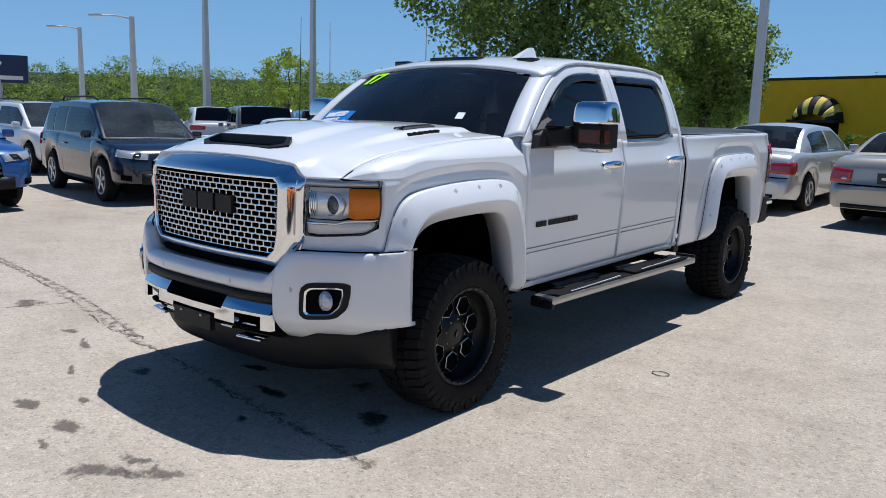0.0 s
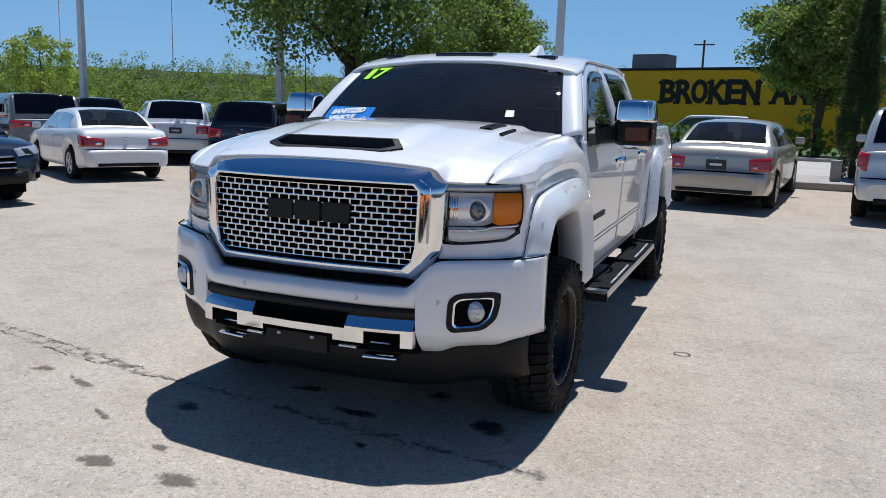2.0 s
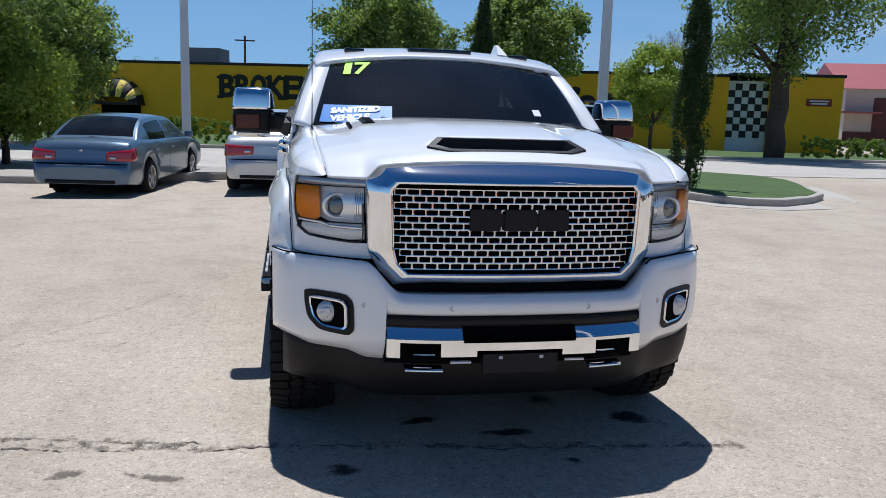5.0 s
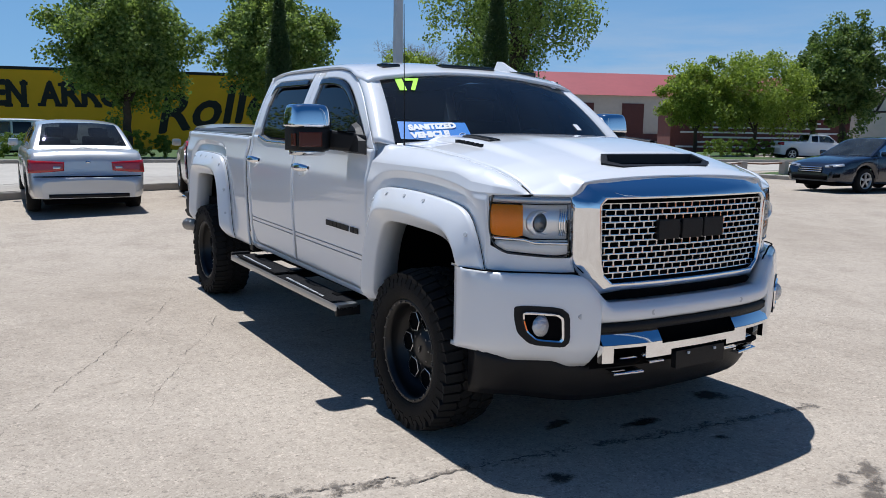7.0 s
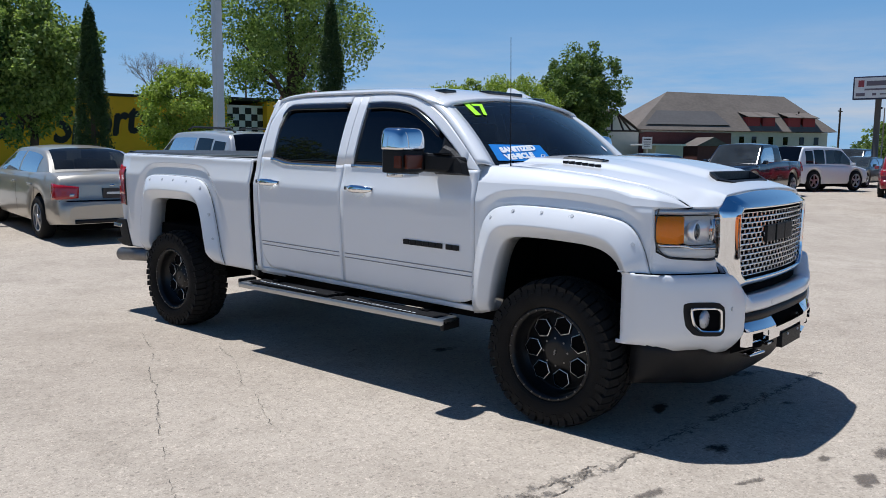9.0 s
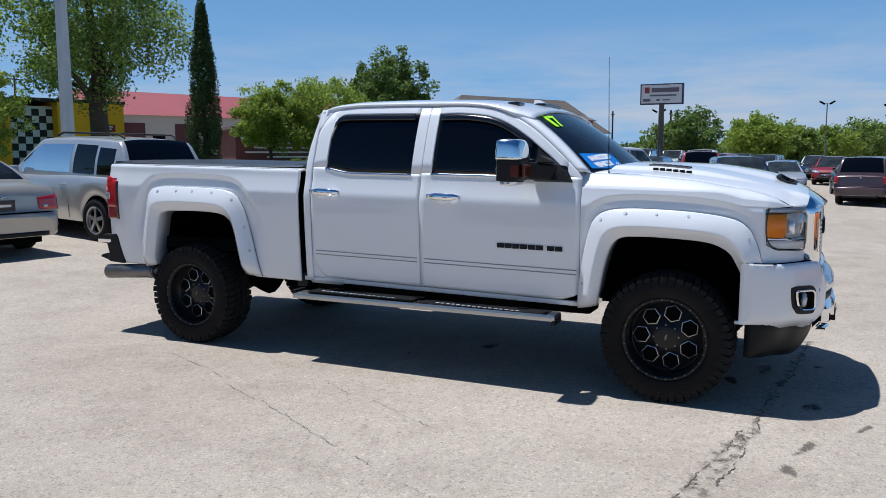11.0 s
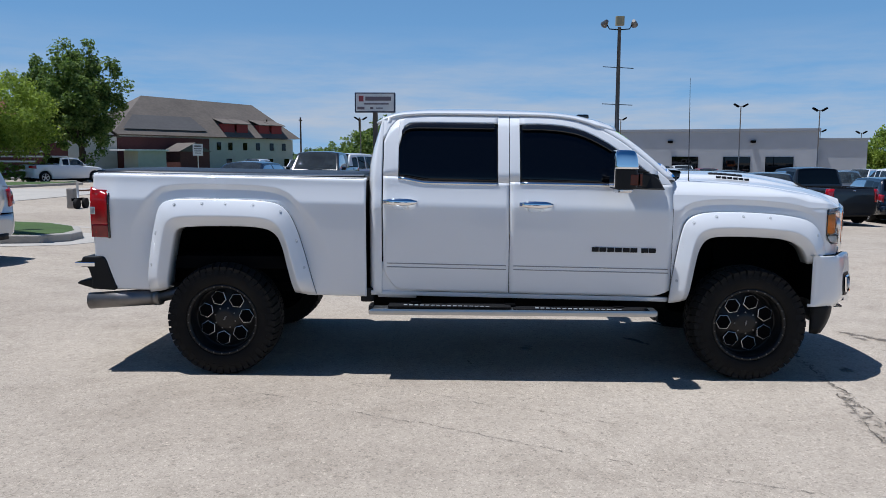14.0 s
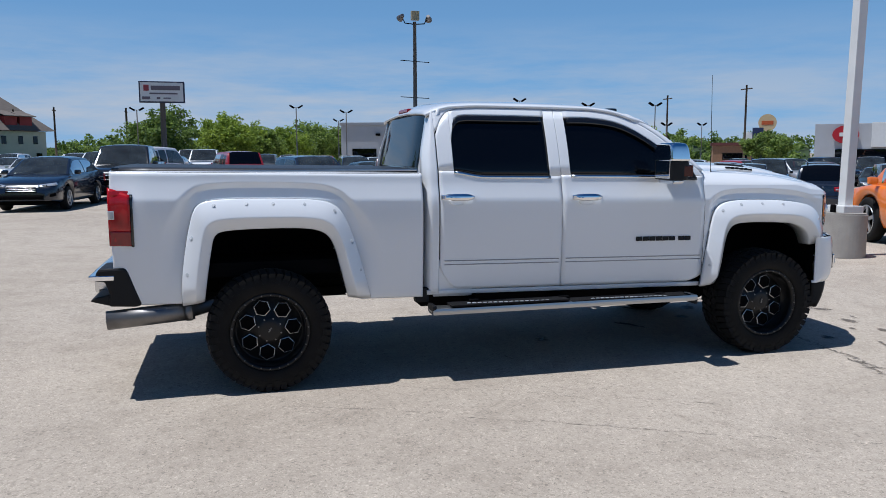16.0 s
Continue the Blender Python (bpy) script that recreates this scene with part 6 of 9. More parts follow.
build_car("suv", P_NAVY, "dark blue family crossover seen from behind", (14.9, -14.0), -40, group="cars in the eastern lot", L=5.0, H=1.78, W=1.95, rack=True, tail="wide")

# the rows of the eastern lot: a few cars built once, then copied
protos = []
for i, (kd, pm, lab) in enumerate([("suv", P_WHITE, "white crossover in the dealer's rows"), ("suv", P_BLACK, "black crossover in the dealer's rows"), ("sedan", P_SILVER, "silver sedan in the dealer's rows"), ("suv", P_GREY, "grey crossover in the dealer's rows"),
                                   ("pickup", P_WHITE, "white pickup in the dealer's rows"), ("sedan", P_DGREEN, "dark grey-green sedan in the dealer's rows"), ("suv", P_REDC, "red crossover in the dealer's rows"), ("van", P_SILVER, "silver minivan in the dealer's rows"),
                                   ("pickup", P_BLACK, "black pickup in the dealer's rows"), ("sedan", P_BLUE, "blue sedan in the dealer's rows")]):
    protos.append(build_car(kd, pm, lab, (34.0 + 0.0, -6.5 - 3.0 * i), 178, group="dealer rows", near=False))
rnd = random.Random(4)


def car_row(x0, y0, x1, y1, n, hd, order):
    for i in range(n):
        f = i / max(1, n - 1)
        p = protos[order[i % len(order)]]
        copy_thing(p, pose(x0 + (x1 - x0) * f + rnd.uniform(-0.3, 0.3), y0 + (y1 - y0) * f, gz(x0 + (x1 - x0) * f, y0 + (y1 - y0) * f), 0, 0, hd - 90 + rnd.uniform(-4, 4)))


car_row(29.6, 3.6, 29.9, -2.6, 3, 190, [2, 5, 0])
car_row(34.5, 17.0, 35.5, -3.0, 7, 175, [2, 0, 5, 6, 9, 1, 2])
car_row(43, 20.0, 44, -10, 9, 175, [2, 0, 8, 4, 3, 6, 0, 5, 1])
car_row(52, 18.0, 53, -14, 9, 175, [0, 5, 4, 2, 1, 7, 3, 8, 6])
car_row(60, 24.0, 61, -14, 8, 175, [0, 2, 4, 3, 0, 7, 1, 4])
car_row(27, -15.0, 23, -24, 5, 140, [1, 3, 8, 1, 5])
car_row(21.0, -15.5, 18.0, -20.5, 3, 140, [1, 5, 3])
car_row(40, -18.0, 34, -34, 7, 140, [3, 1, 0, 5, 6, 1, 8])
car_row(52, -22.0, 46, -36, 6, 140, [1, 0, 3, 5, 1, 2])

# ---- the lifted white crew-cab pickup ----
import functools

RAKE = 0.016


def V(x, y, z):
    """Body places: the body leans a little nose-down on its springs."""
    return (x, y, z + RAKE * (y - 5.0))


TABW = [(0.45, 0.925), (0.55, 0.955), (0.62, 0.974), (0.80, 0.988), (1.00, 0.998), (1.20, 1.003), (1.272, 1.0025), (1.286, 0.999), (1.34, 0.983), (1.40, 0.968), (1.445, 0.962), (1.55, 0.932), (1.70, 0.880), (1.85, 0.816), (1.93, 0.775), (1.96, 0.75)]


def W0(y, z):
    """Half the body's width without the haunches."""
    w = smooth_tab(TABW, z)
    if y < 2.95:
        w -= 0.24 * (2.95 - y) ** 2
    return w - 0.035 * sstep(7.70, 7.95, y)


def off_arch(line, y, z):
    """How far a place on the flank lies outside a wheel-arch flare."""
    inside, best = False, 9.0
    for (ya, za), (yb, zb) in zip(line, line[1:] + line[:1]):
        if (za > z) != (zb > z) and y < ya + (yb - ya) * (z - za) / (zb - za):
            inside = not inside
    for (ya, za), (yb, zb) in zip(line, line[1:]):
        dy, dz = yb - ya, zb - za
        t = min(max(((y - ya) * dy + (z - za) * dz) / (dy * dy + dz * dz), 0.0), 1.0)
        best = min(best, math.hypot(y - ya - t * dy, z - za - t * dz))
    return 0.0 if inside else best


@functools.cache
def W(y, z):
    """Half the body's width: round each wheel-arch flare the flank steps in under a crease."""
    w = W0(y, z)
    if 2.3 < y < 3.66:
        line, d0, gate = F_SOFT, 0.056, sstep(2.50, 2.70, y) * (1 - sstep(3.50, 3.61, y))
    elif 6.0 < y < 7.72:
        line, d0, gate = R_SOFT, 0.074, 1.0
    else:
        return w
    d = off_arch(line, y, z)
    ramp = min(max((d - d0) / (0.040 + 0.05 * (1 - sstep(1.05, 1.25, z))), 0.0), 1.0)
    return w - 0.028 * gate * (1 - ramp) * sstep(0.62, 1.10, z)


truck = thing("pickup_truck", "white lifted crew-cab pickup truck with a broad chrome grille", "truck", (-3.395, 0, 0))
SIDES = ((1, "left"), (-1, "right"))


def side_sheet(name, sx, ys, lo, hi, nz, material=M_WHITE, off=0.0, thick=0.018, label="", extra=None):
    """A body panel on one flank between two curves of height."""
    cols = []
    for y in ys:
        a, b = lo(y), hi(y)
        c = [V(sx * (W(y, z) + off), y, z) for z in np.linspace(a, b, nz)]
        if extra:
            c += [V(sx * x, y, z) for x, z in extra(y)]
        cols.append(c)
    return grid_obj(name, cols, material, truck, label, thick=thick, flip=(sx < 0))


def resample(pts, n):
    P = [Vector(p) for p in pts]
    L = [0.0]
    for a, b in zip(P, P[1:]):
        L.append(L[-1] + (b - a).length)
    out = []
    for i in range(n):
        s = L[-1] * i / (n - 1)
        for k in range(len(P) - 1):
            if s <= L[k + 1] + 1e-9:
                out.append(P[k].lerp(P[k + 1], (s - L[k]) / max(1e-9, L[k + 1] - L[k])))
                break
    return out


def round_corners(pts, n, rounds=3):
    """A polyline with its corners cut, then spread evenly."""
    P = [Vector(p) for p in pts]
    for _ in range(rounds):
        Q = [P[0]]
        for a, b in zip(P, P[1:]):
            Q += [a.lerp(b, 0.25), a.lerp(b, 0.75)]
        Q.append(P[-1])
        P = Q
    return resample(P, n)


FLARE = ((0.0, 0.0), (0.0, 0.03), (0.008, 0.0325), (0.03, 0.036), (0.3, 0.066), (0.585, 0.0905), (0.605, 0.0915), (0.625, 0.0915), (0.645, 0.0895), (0.8, 0.068), (0.96, 0.046), (0.985, 0.043), (1.0, 0.038), (1.01, 0.026), (1.02, -0.1))
F_OUT = [(3.625, 0.585), (3.615, 0.72), (3.60, 0.85), (3.565, 1.06), (3.52, 1.21), (3.38, 1.262), (3.00, 1.262), (2.74, 1.240), (2.60, 1.20), (2.53, 1.08), (2.495, 0.93)]
F_IN = [(3.505, 0.615), (3.485, 0.72), (3.46, 0.87), (3.43, 1.00), (3.37, 1.085), (3.21, 1.097), (3.00, 1.095), (2.80, 1.085), (2.68, 1.03), (2.635, 0.95), (2.615, 0.90)]
R_OUT = [(7.505, 0.575), (7.505, 0.72), (7.475, 0.95), (7.44, 1.12), (7.40, 1.25), (7.26, 1.277), (6.97, 1.280), (6.62, 1.276), (6.48, 1.24), (6.40, 1.10), (6.32, 0.84), (6.255, 0.585)]
R_IN = [(7.375, 0.60), (7.345, 0.80), (7.32, 0.95), (7.30, 1.05), (7.23, 1.08), (6.97, 1.092), (6.66, 1.092), (6.54, 1.05), (6.49, 0.95), (6.46, 0.82), (6.43, 0.70), (6.405, 0.60)]

F_SOFT, R_SOFT = ([tuple(p) for p in round_corners(q, 40)] for q in (F_OUT, R_OUT))


def arch_lo(inner, outer, zl):
    """The lower edge of a panel: the sill, lifted over the wheel arch."""
    mid = [(a + (b - a) * 0.45) for a, b in zip([Vector(p) for p in round_corners(inner, 40)], [Vector(p) for p in round_corners(outer, 40)])]
    mid = sorted((p.x, p.y) for p in mid)

    def lo(y):
        if y < mid[0][0] or y > mid[-1][0]:
            return zl(y)
        best = zl(y)
        for (ya, za), (yb, zb) in zip(mid, mid[1:]):
            if ya <= y <= yb and yb > ya:
                best = max(best, za + (zb - za) * (y - ya) / (yb - ya))
        return best
    return lo


def dense(a, b, n, more=()):
    return sorted({round(float(v), 4) for v in np.linspace(a, b, n)} | {round(float(v), 4) for v in more})


HOODE = [(2.36, 1.335), (2.45, 1.365), (2.6, 1.405), (2.9, 1.450), (3.2, 1.474), (3.45, 1.482), (3.62, 1.484)]
TOPF = [(3.62, 1.455), (3.653, 1.490), (3.736, 1.566), (3.874, 1.682), (4.012, 1.784), (4.122, 1.845), (4.22, 1.886), (4.35, 1.920), (4.55, 1.938), (4.83, 1.940)]
TOPR = [(4.80, 1.940), (5.40, 1.936), (5.55, 1.926), (5.64, 1.900), (5.70, 1.84), (5.745, 1.74)]
WTF = [(3.722, 1.454), (3.752, 1.497), (3.793, 1.537), (3.848, 1.583), (3.902, 1.624), (3.957, 1.664), (4.032, 1.717), (4.114, 1.769), (4.176, 1.802), (4.25, 1.836), (4.35, 1.864), (4.45, 1.878), (4.58, 1.885), (4.735, 1.882)]
WTR = [(4.895, 1.885), (5.50, 1.882), (5.57, 1.872), (5.615, 1.82), (5.635, 1.70)]
BELTF, BELTR = 1.452, 1.442
beltR = lambda y: BELTR + 0.034 * sstep(5.40, 5.66, y)

@functools.cache
def bolt_mesh():
    """A round-headed bolt on its washer, along z."""
    bm = bmesh.new()
    bmesh.ops.create_cone(bm, cap_ends=True, segments=12, radius1=0.0205, radius2=0.0190, depth=0.006)
    bmesh.ops.create_cone(bm, cap_ends=True, segments=8, radius1=0.0125, radius2=0.010, depth=0.007, matrix=Matrix.Translation((0.003, 0.003, 0.005)))
    for f in bm.faces:
        f.material_index = 1 if max(v.co.xy.length for v in f.verts) < 0.013 else 0
    me = bpy.data.meshes.new("pocket_bolt")
    bm.to_mesh(me)
    bm.free()
    me.materials.append(M_GALV)
    me.materials.append(M_CHROME_B)
    return me


for sx, sd in SIDES:
    # doors: lower skin, then the window frame
    for nm, y0, y1, tabT, tabW, bl, bw in (("front_door", 3.622, 4.8085, TOPF, WTF, lambda y: BELTF, (3.722, 4.735)), ("rear_door", 4.8135, 5.745, TOPR, WTR, beltR, (4.895, 5.635))):
        lowd = lambda y, a=y0, b=y1: 0.612 + 0.05 * max(0.0, 1 - (y - a) / 0.16) ** 2 * (1 if a < 4 else 0) + 0.16 * max(0.0, 1 - (b - y) / 0.14) ** 2 * (1 if a > 4 else 0) + 0.016
        d = side_sheet(nm, sx, dense(y0, y1, 30), lowd, bl, 40, label="white door skin with a dark tinted window")
        for f0, f1, lo_f, hi_f in ((y0, bw[0], bl, lambda y, t=tabT: smooth_tab(t, y)), (bw[0], bw[1], lambda y, t=tabW: smooth_tab(t, y), lambda y, t=tabT: smooth_tab(t, y)), (bw[1], y1, bl, lambda y, t=tabT: smooth_tab(t, y))):
            o = side_sheet("window_frame", sx, dense(f0, f1, 22), lo_f, lambda y, lf=lo_f, hf=hi_f: max(hf(y), lf(y) + 0.004), 7, thick=0.03)
            o.parent = d
        g = side_sheet("window_glass", sx, dense(bw[0] - 0.01, bw[1] + 0.01, 26), lambda y, b=bl: b(y) - 0.01, lambda y, t=tabW, b=bl: max(smooth_tab(t, y) + 0.008, b(y) + 0.002), 10, M_DARKTINT, -0.016, 0.004)
        g.parent = d
        v = side_sheet("rain_visor", sx, dense(max(bw[0] + 0.03, 3.99), bw[1] - 0.02, 26), lambda y, t=tabW: smooth_tab(t, y) - 0.045, lambda y, t=tabW: smooth_tab(t, y) - 0.004, 4, M_GLOSSBL, 0.010, 0.004)
        v.parent = d
        for z_, nm_, m_ in ((0.834, "trim_line", M_TRIMLINE), (0.806, "trim_line", M_TRIMLINE)):
            o = side_sheet(nm_, sx, dense(y0 + 0.02, y1 - 0.03, 12), lambda y, q=z_: q - 0.003, lambda y, q=z_: q + 0.003, 2, m_, 0.003, 0.006)
            o.parent = d
        o = side_sheet("belt_trim", sx, dense(bw[0] + 0.0, bw[1], 16), lambda y, b=bl: b(y) - 0.018, lambda y, b=bl: b(y) + 0.002, 3, M_CHROME_B, 0.004, 0.01)
        o.parent = d
        if nm == "front_door":
            o = side_sheet("sail_panel", sx, dense(3.722, 3.955, 12), lambda y: BELTF - 0.002, lambda y: smooth_tab(WTF, y) + 0.004, 8, M_BLACKPL, -0.008, 0.006)
            o.parent = d
        # handle: a grip standing off a bright cup
        hy = 4.615 if nm == "front_door" else 5.615
        cup = lathe("handle_cup", [(-0.004, 0.052), (0.002, 0.050), (0.004, 0.046), (-0.006, 0.034), (-0.010, 0.0)], 20)
        cup.materials.append(M_WHITE)
        cup = new("handle_cup", cup)
        cup.parent = d
        cup.matrix_basis = Matrix.Translation(V(sx * (W(hy, 1.262) + 0.004), hy + 0.005, 1.262)) @ Matrix.Diagonal((sx, 1.25, 0.62, 1))
        # the grip: a flat, bowed strap with a lock button at its rear end
        gc = []
        for e in np.linspace(-0.122, 0.122, 17):
            q = 0.010 + 0.034 * (1 - (abs(e) / 0.122) ** 3)
            hh = 0.021 * (1 - 0.45 * (abs(e) / 0.122) ** 4) + 0.005 * (1 - (e / 0.122) ** 2)
            x_ = W(hy, 1.29)
            gc.append([V(sx * (x_ + dx), hy + e, 1.291 + dz) for dx, dz in ((q - 0.014, -hh), (q - 0.002, -hh), (q + 0.004, -hh * 0.45), (q + 0.004, hh * 0.25), (q - 0.003, hh), (q - 0.016, hh), (q - 0.014, -hh))])
        grip = grid_obj("handle", gc, M_CHROME, truck, "chrome door handle", flip=(sx > 0))
        grip.parent = d
        box("handle_button", V(sx * (W(hy, 1.29) + 0.016), hy + 0.112, 1.291), (0.03, 0.032, 0.034), M_CHROME_B, truck, 0.008).parent = d
    # rocker under the doors
    side_sheet("rocker_panel", sx, dense(3.63, 5.84, 14), lambda y: 0.588, lambda y: 0.620, 5, M_WHITE, -0.006, 0.03)
    # added black box: closes the bright gap over the step, like shade under the cab
    box("frame_rail", V(sx * 0.66, 4.72, 0.545), (0.26, 2.25, 0.12), M_VOID, truck, 0.02, "added black box standing in for the shade under the cab")
    side_sheet("cab_sill", sx, dense(5.50, 5.79, 8), lambda y: 0.57, lambda y: 0.84, 6, M_WHITE, -0.014, 0.01)
    cols = []
    for y in dense(3.50, 3.74, 13):
        up = 0.80 * max(0.0, y - 3.62)
        cols.append([V(sx * x, y, z) for x, z in ((W(y, 1.28) - 0.012, 1.28), (W(y, 1.40) - 0.018, 1.395 + up * 0.4), (0.912, 1.452 + up), (0.870, 1.470 + up), (0.835, 1.468 + up), (0.80, 1.455 + up * 0.8))])
    grid_obj("cowl_corner", cols, M_WHITE, truck, flip=(sx < 0))
    # cab's rear corner
    cols = []
    for y in dense(5.755, 5.86, 10):
        k = max(0.0, (y - 5.80) / 0.06)
        top = 1.925 - 0.9 * max(0, y - 5.765) ** 1.1
        cols.append([V(sx * (W(y, z) - 0.10 * k * k), y - 0.085 * sstep(1.50, 1.98, z) * (y - 5.755) / 0.105, z) for z in np.linspace(0.60, top, 34)])
    grid_obj("cab_corner", cols, M_WHITE, truck, thick=0.02, flip=(sx < 0))
    # upper rear pillar above the door's corner
    cols = []
    for y in dense(5.45, 5.755, 14):
        zt = smooth_tab(TOPR, min(y, 5.745)) + 0.006
        zz = 1.938 - 0.45 * max(0, y - 5.62) ** 1.4
        cols.append([V(sx * W(y, z), y, z) for z in np.linspace(zt, max(zz, zt + 0.003), 6)])
    grid_obj("rear_pillar", cols, M_WHITE, truck, thick=0.02, flip=(sx < 0))
    # bed side
    archr = arch_lo(R_IN, R_OUT, lambda y: 0.575 if y < 7 else 0.585)
    side_sheet("bed_side", sx, dense(5.872, 7.93, 120), archr, lambda y: 1.44, 64, extra=lambda y: [(W(y, 1.44) - 0.012, 1.455), (W(y, 1.44) - 0.06, 1.462), (W(y, 1.44) - 0.10, 1.455)])
    side_sheet("bed_rail_cap", sx, dense(5.89, 7.92, 8), lambda y: 1.446, lambda y: 1.456, 2, M_BLACKPL, -0.008, 0.01)
    # wheel-arch flares with pocket bolts
    for nm, i_, o_, zs in (("front_flare", F_IN, F_OUT, 0), ("rear_flare", R_IN, R_OUT, 1)):
        n = 64
        a, b = round_corners(i_, n), round_corners(o_, n)
        cols = []
        for k in range(n):
            pi, po = Vector(a[k]), Vector(b[k])
            end = min(1.0, min(k, n - 1 - k) / 4 + 0.35)
            col = []
            for f, out in FLARE:
                p = po.lerp(pi, f)
                wref = W(p.x, min(p.y, 1.24)) if f < 0.1 else W(po.lerp(pi, 0.3).x, min(p.y, 1.2))
                col.append(V(sx * (wref + out * (end if out > 0 else 1)), p.x, p.y))
            cols.append(col)
        fl = grid_obj(nm, cols, M_WHITE, truck, "white wheel-arch flare with pocket bolts", thick=0.006, flip=(sx > 0))
        side_line = [V(sx * (W(p.x, min(p.y, 1.24)) + 0.008), p.x, p.y) for p in [Vector(q) for q in b]]
        sl_ = tube("flare_gasket", side_line, [0.0075] * n, M_BLACKPL, truck, 5)
        sl_.parent = fl
        fr = (0.10, 0.22, 0.335, 0.43, 0.52, 0.61, 0.70, 0.82, 0.92) if zs else (0.10, 0.24, 0.36, 0.46, 0.57, 0.68, 0.90)
        for q in fr:
            k = int(q * (n - 1))
            p = Vector(b[k]).lerp(Vector(a[k]), 0.17)
            wref = W(Vector(b[k]).lerp(Vector(a[k]), 0.3).x, min(p.y, 1.2))
            bo = new("pocket_bolt", bolt_mesh())
            bo.parent = fl
            e_ = (Vector(b[k]) - Vector(a[k])).normalized()
            n_ = Vector((sx * 0.83, e_.x * 0.56, e_.y * 0.56))
            bo.matrix_basis = Matrix.Translation(V(sx * (wref + 0.0530), p.x, p.y)) @ n_.to_track_quat("Z", "Y").to_matrix().to_4x4()
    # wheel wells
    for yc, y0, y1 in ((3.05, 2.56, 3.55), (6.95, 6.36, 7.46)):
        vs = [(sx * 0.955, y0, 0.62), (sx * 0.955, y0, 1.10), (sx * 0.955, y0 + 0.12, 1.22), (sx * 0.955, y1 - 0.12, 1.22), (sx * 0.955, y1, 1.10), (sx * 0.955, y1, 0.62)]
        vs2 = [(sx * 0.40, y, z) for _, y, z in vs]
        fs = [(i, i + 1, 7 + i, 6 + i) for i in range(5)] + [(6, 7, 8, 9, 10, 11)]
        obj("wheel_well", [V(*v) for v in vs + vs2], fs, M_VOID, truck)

# roof
RC = [(4.02, 1.908), (4.12, 1.942), (4.3, 1.974), (4.6, 1.996), (5.0, 2.003), (5.4, 1.996), (5.60, 1.980), (5.70, 1.957), (5.76, 1.930), (5.80, 1.895)]
cols = []
for y in dense(4.02, 5.80, 44):
    zc = smooth_tab(RC, y)
    ze = min(smooth_tab(TOPF if y < 4.8 else TOPR, y), 1.94) if y < 5.55 else 1.926 - 1.1 * (y - 5.55) ** 2
    ze = max(ze, zc - 0.085)
    xe = W0(y, ze) - 0.003 - 0.03 * max(0, (4.15 - y) / 0.13) - 0.03 * max(0, (y - 5.7) / 0.13)
    half = [(xe, ze), (xe - 0.014, ze + 0.15 * (zc - ze)), (xe - 0.045, ze + 0.30 * (zc - ze)), (xe * 0.86, ze + 0.46 * (zc - ze)), (xe * 0.6, ze + 0.76 * (zc - ze)), (xe * 0.3, ze + 0.97 * (zc - ze)), (0, zc)]
    cols.append([V(x, y, z) for x, z in half] + [V(-x, y, z) for x, z in reversed(half[:-1])])
grid_obj("roof", cols, M_WHITE, truck, flip=True, thick=0.02)


def WS(u, v):
    """The windshield: u across from -1 to 1, v from the cowl to the roof."""
    x = u * (0.842 + (0.705 - 0.842) * v)
    y = 3.375 + (0.215 - 0.135 * v) * u * u + (4.005 - 3.375) * v - 0.015 * math.sin(math.pi * v)
    z = 1.470 + 0.006 * u * u + (1.908 - 1.470) * v - 0.026 * u * u * v + 0.016 * math.sin(math.pi * v)
    return x, y, z


grid_obj("windshield", [[V(*WS(u, v)) for v in np.linspace(0, 1, 14)] for u in np.linspace(-1, 1, 25)], M_GLASS, truck, "large raked windshield glass")
grid_obj("windshield_band", [[V(WS(u, v)[0], WS(u, v)[1] + 0.006, WS(u, v)[2] - 0.004) for v in np.linspace(0.975, 1.02, 3)] for u in np.linspace(-1, 1, 25)], M_VOID, truck)
grid_obj("windshield_sill", [[V(WS(u, v)[0], WS(u, v)[1] + 0.006, WS(u, v)[2] - 0.004) for v in np.linspace(-0.02, 0.045, 3)] for u in np.linspace(-1, 1, 25)], M_VOID, truck)
for sx, sd in SIDES:
    # screen pillars
    cols = []
    for v in np.linspace(-0.02, 1.0, 22):
        a = Vector(WS(1.0, v))
        yb = 3.66 + (4.32 - 3.66) * v
        zb = smooth_tab(TOPF, yb) + 0.003
        b = Vector((W(yb, zb), yb, zb))
        m_ = (a + b) / 2 + Vector((0.030, -0.014, 0.020))
        cols.append([V(sx * p.x, p.y, p.z) for p in (a + Vector((-0.03, 0.03, -0.01)), a + Vector((0.0, -0.004, 0.004)), a.lerp(m_, 0.6) + Vector((0.006, -0.004, 0.006)), m_, m_.lerp(b, 0.55) + Vector((0.006, 0, 0.004)), b, b + Vector((-0.02, 0.01, -0.015)))])
    grid_obj("screen_pillar", cols, M_WHITE, truck, flip=(sx > 0), thick=0.01)
# rear wall of the cab with sliding window
cols = [[V(x, 5.845 - 0.09 * (abs(x) / 0.86) ** 6 - max(0, z - 1.5) * 0.21, z) for z in np.linspace(0.75, 1.915, 12)] for x in np.linspace(-0.80, 0.80, 25)]
grid_obj("cab_rear_wall", cols, M_WHITE, truck, thick=0.02)
cols = [[V(x, 5.878 - 0.09 * (abs(x) / 0.86) ** 6 - max(0, z - 1.5) * 0.21, z) for z in np.linspace(1.50, 1.885, 6)] for x in np.linspace(-0.70, 0.70, 21)]
grid_obj("rear_window", cols, M_DARKTINT, truck, "dark sliding rear window")
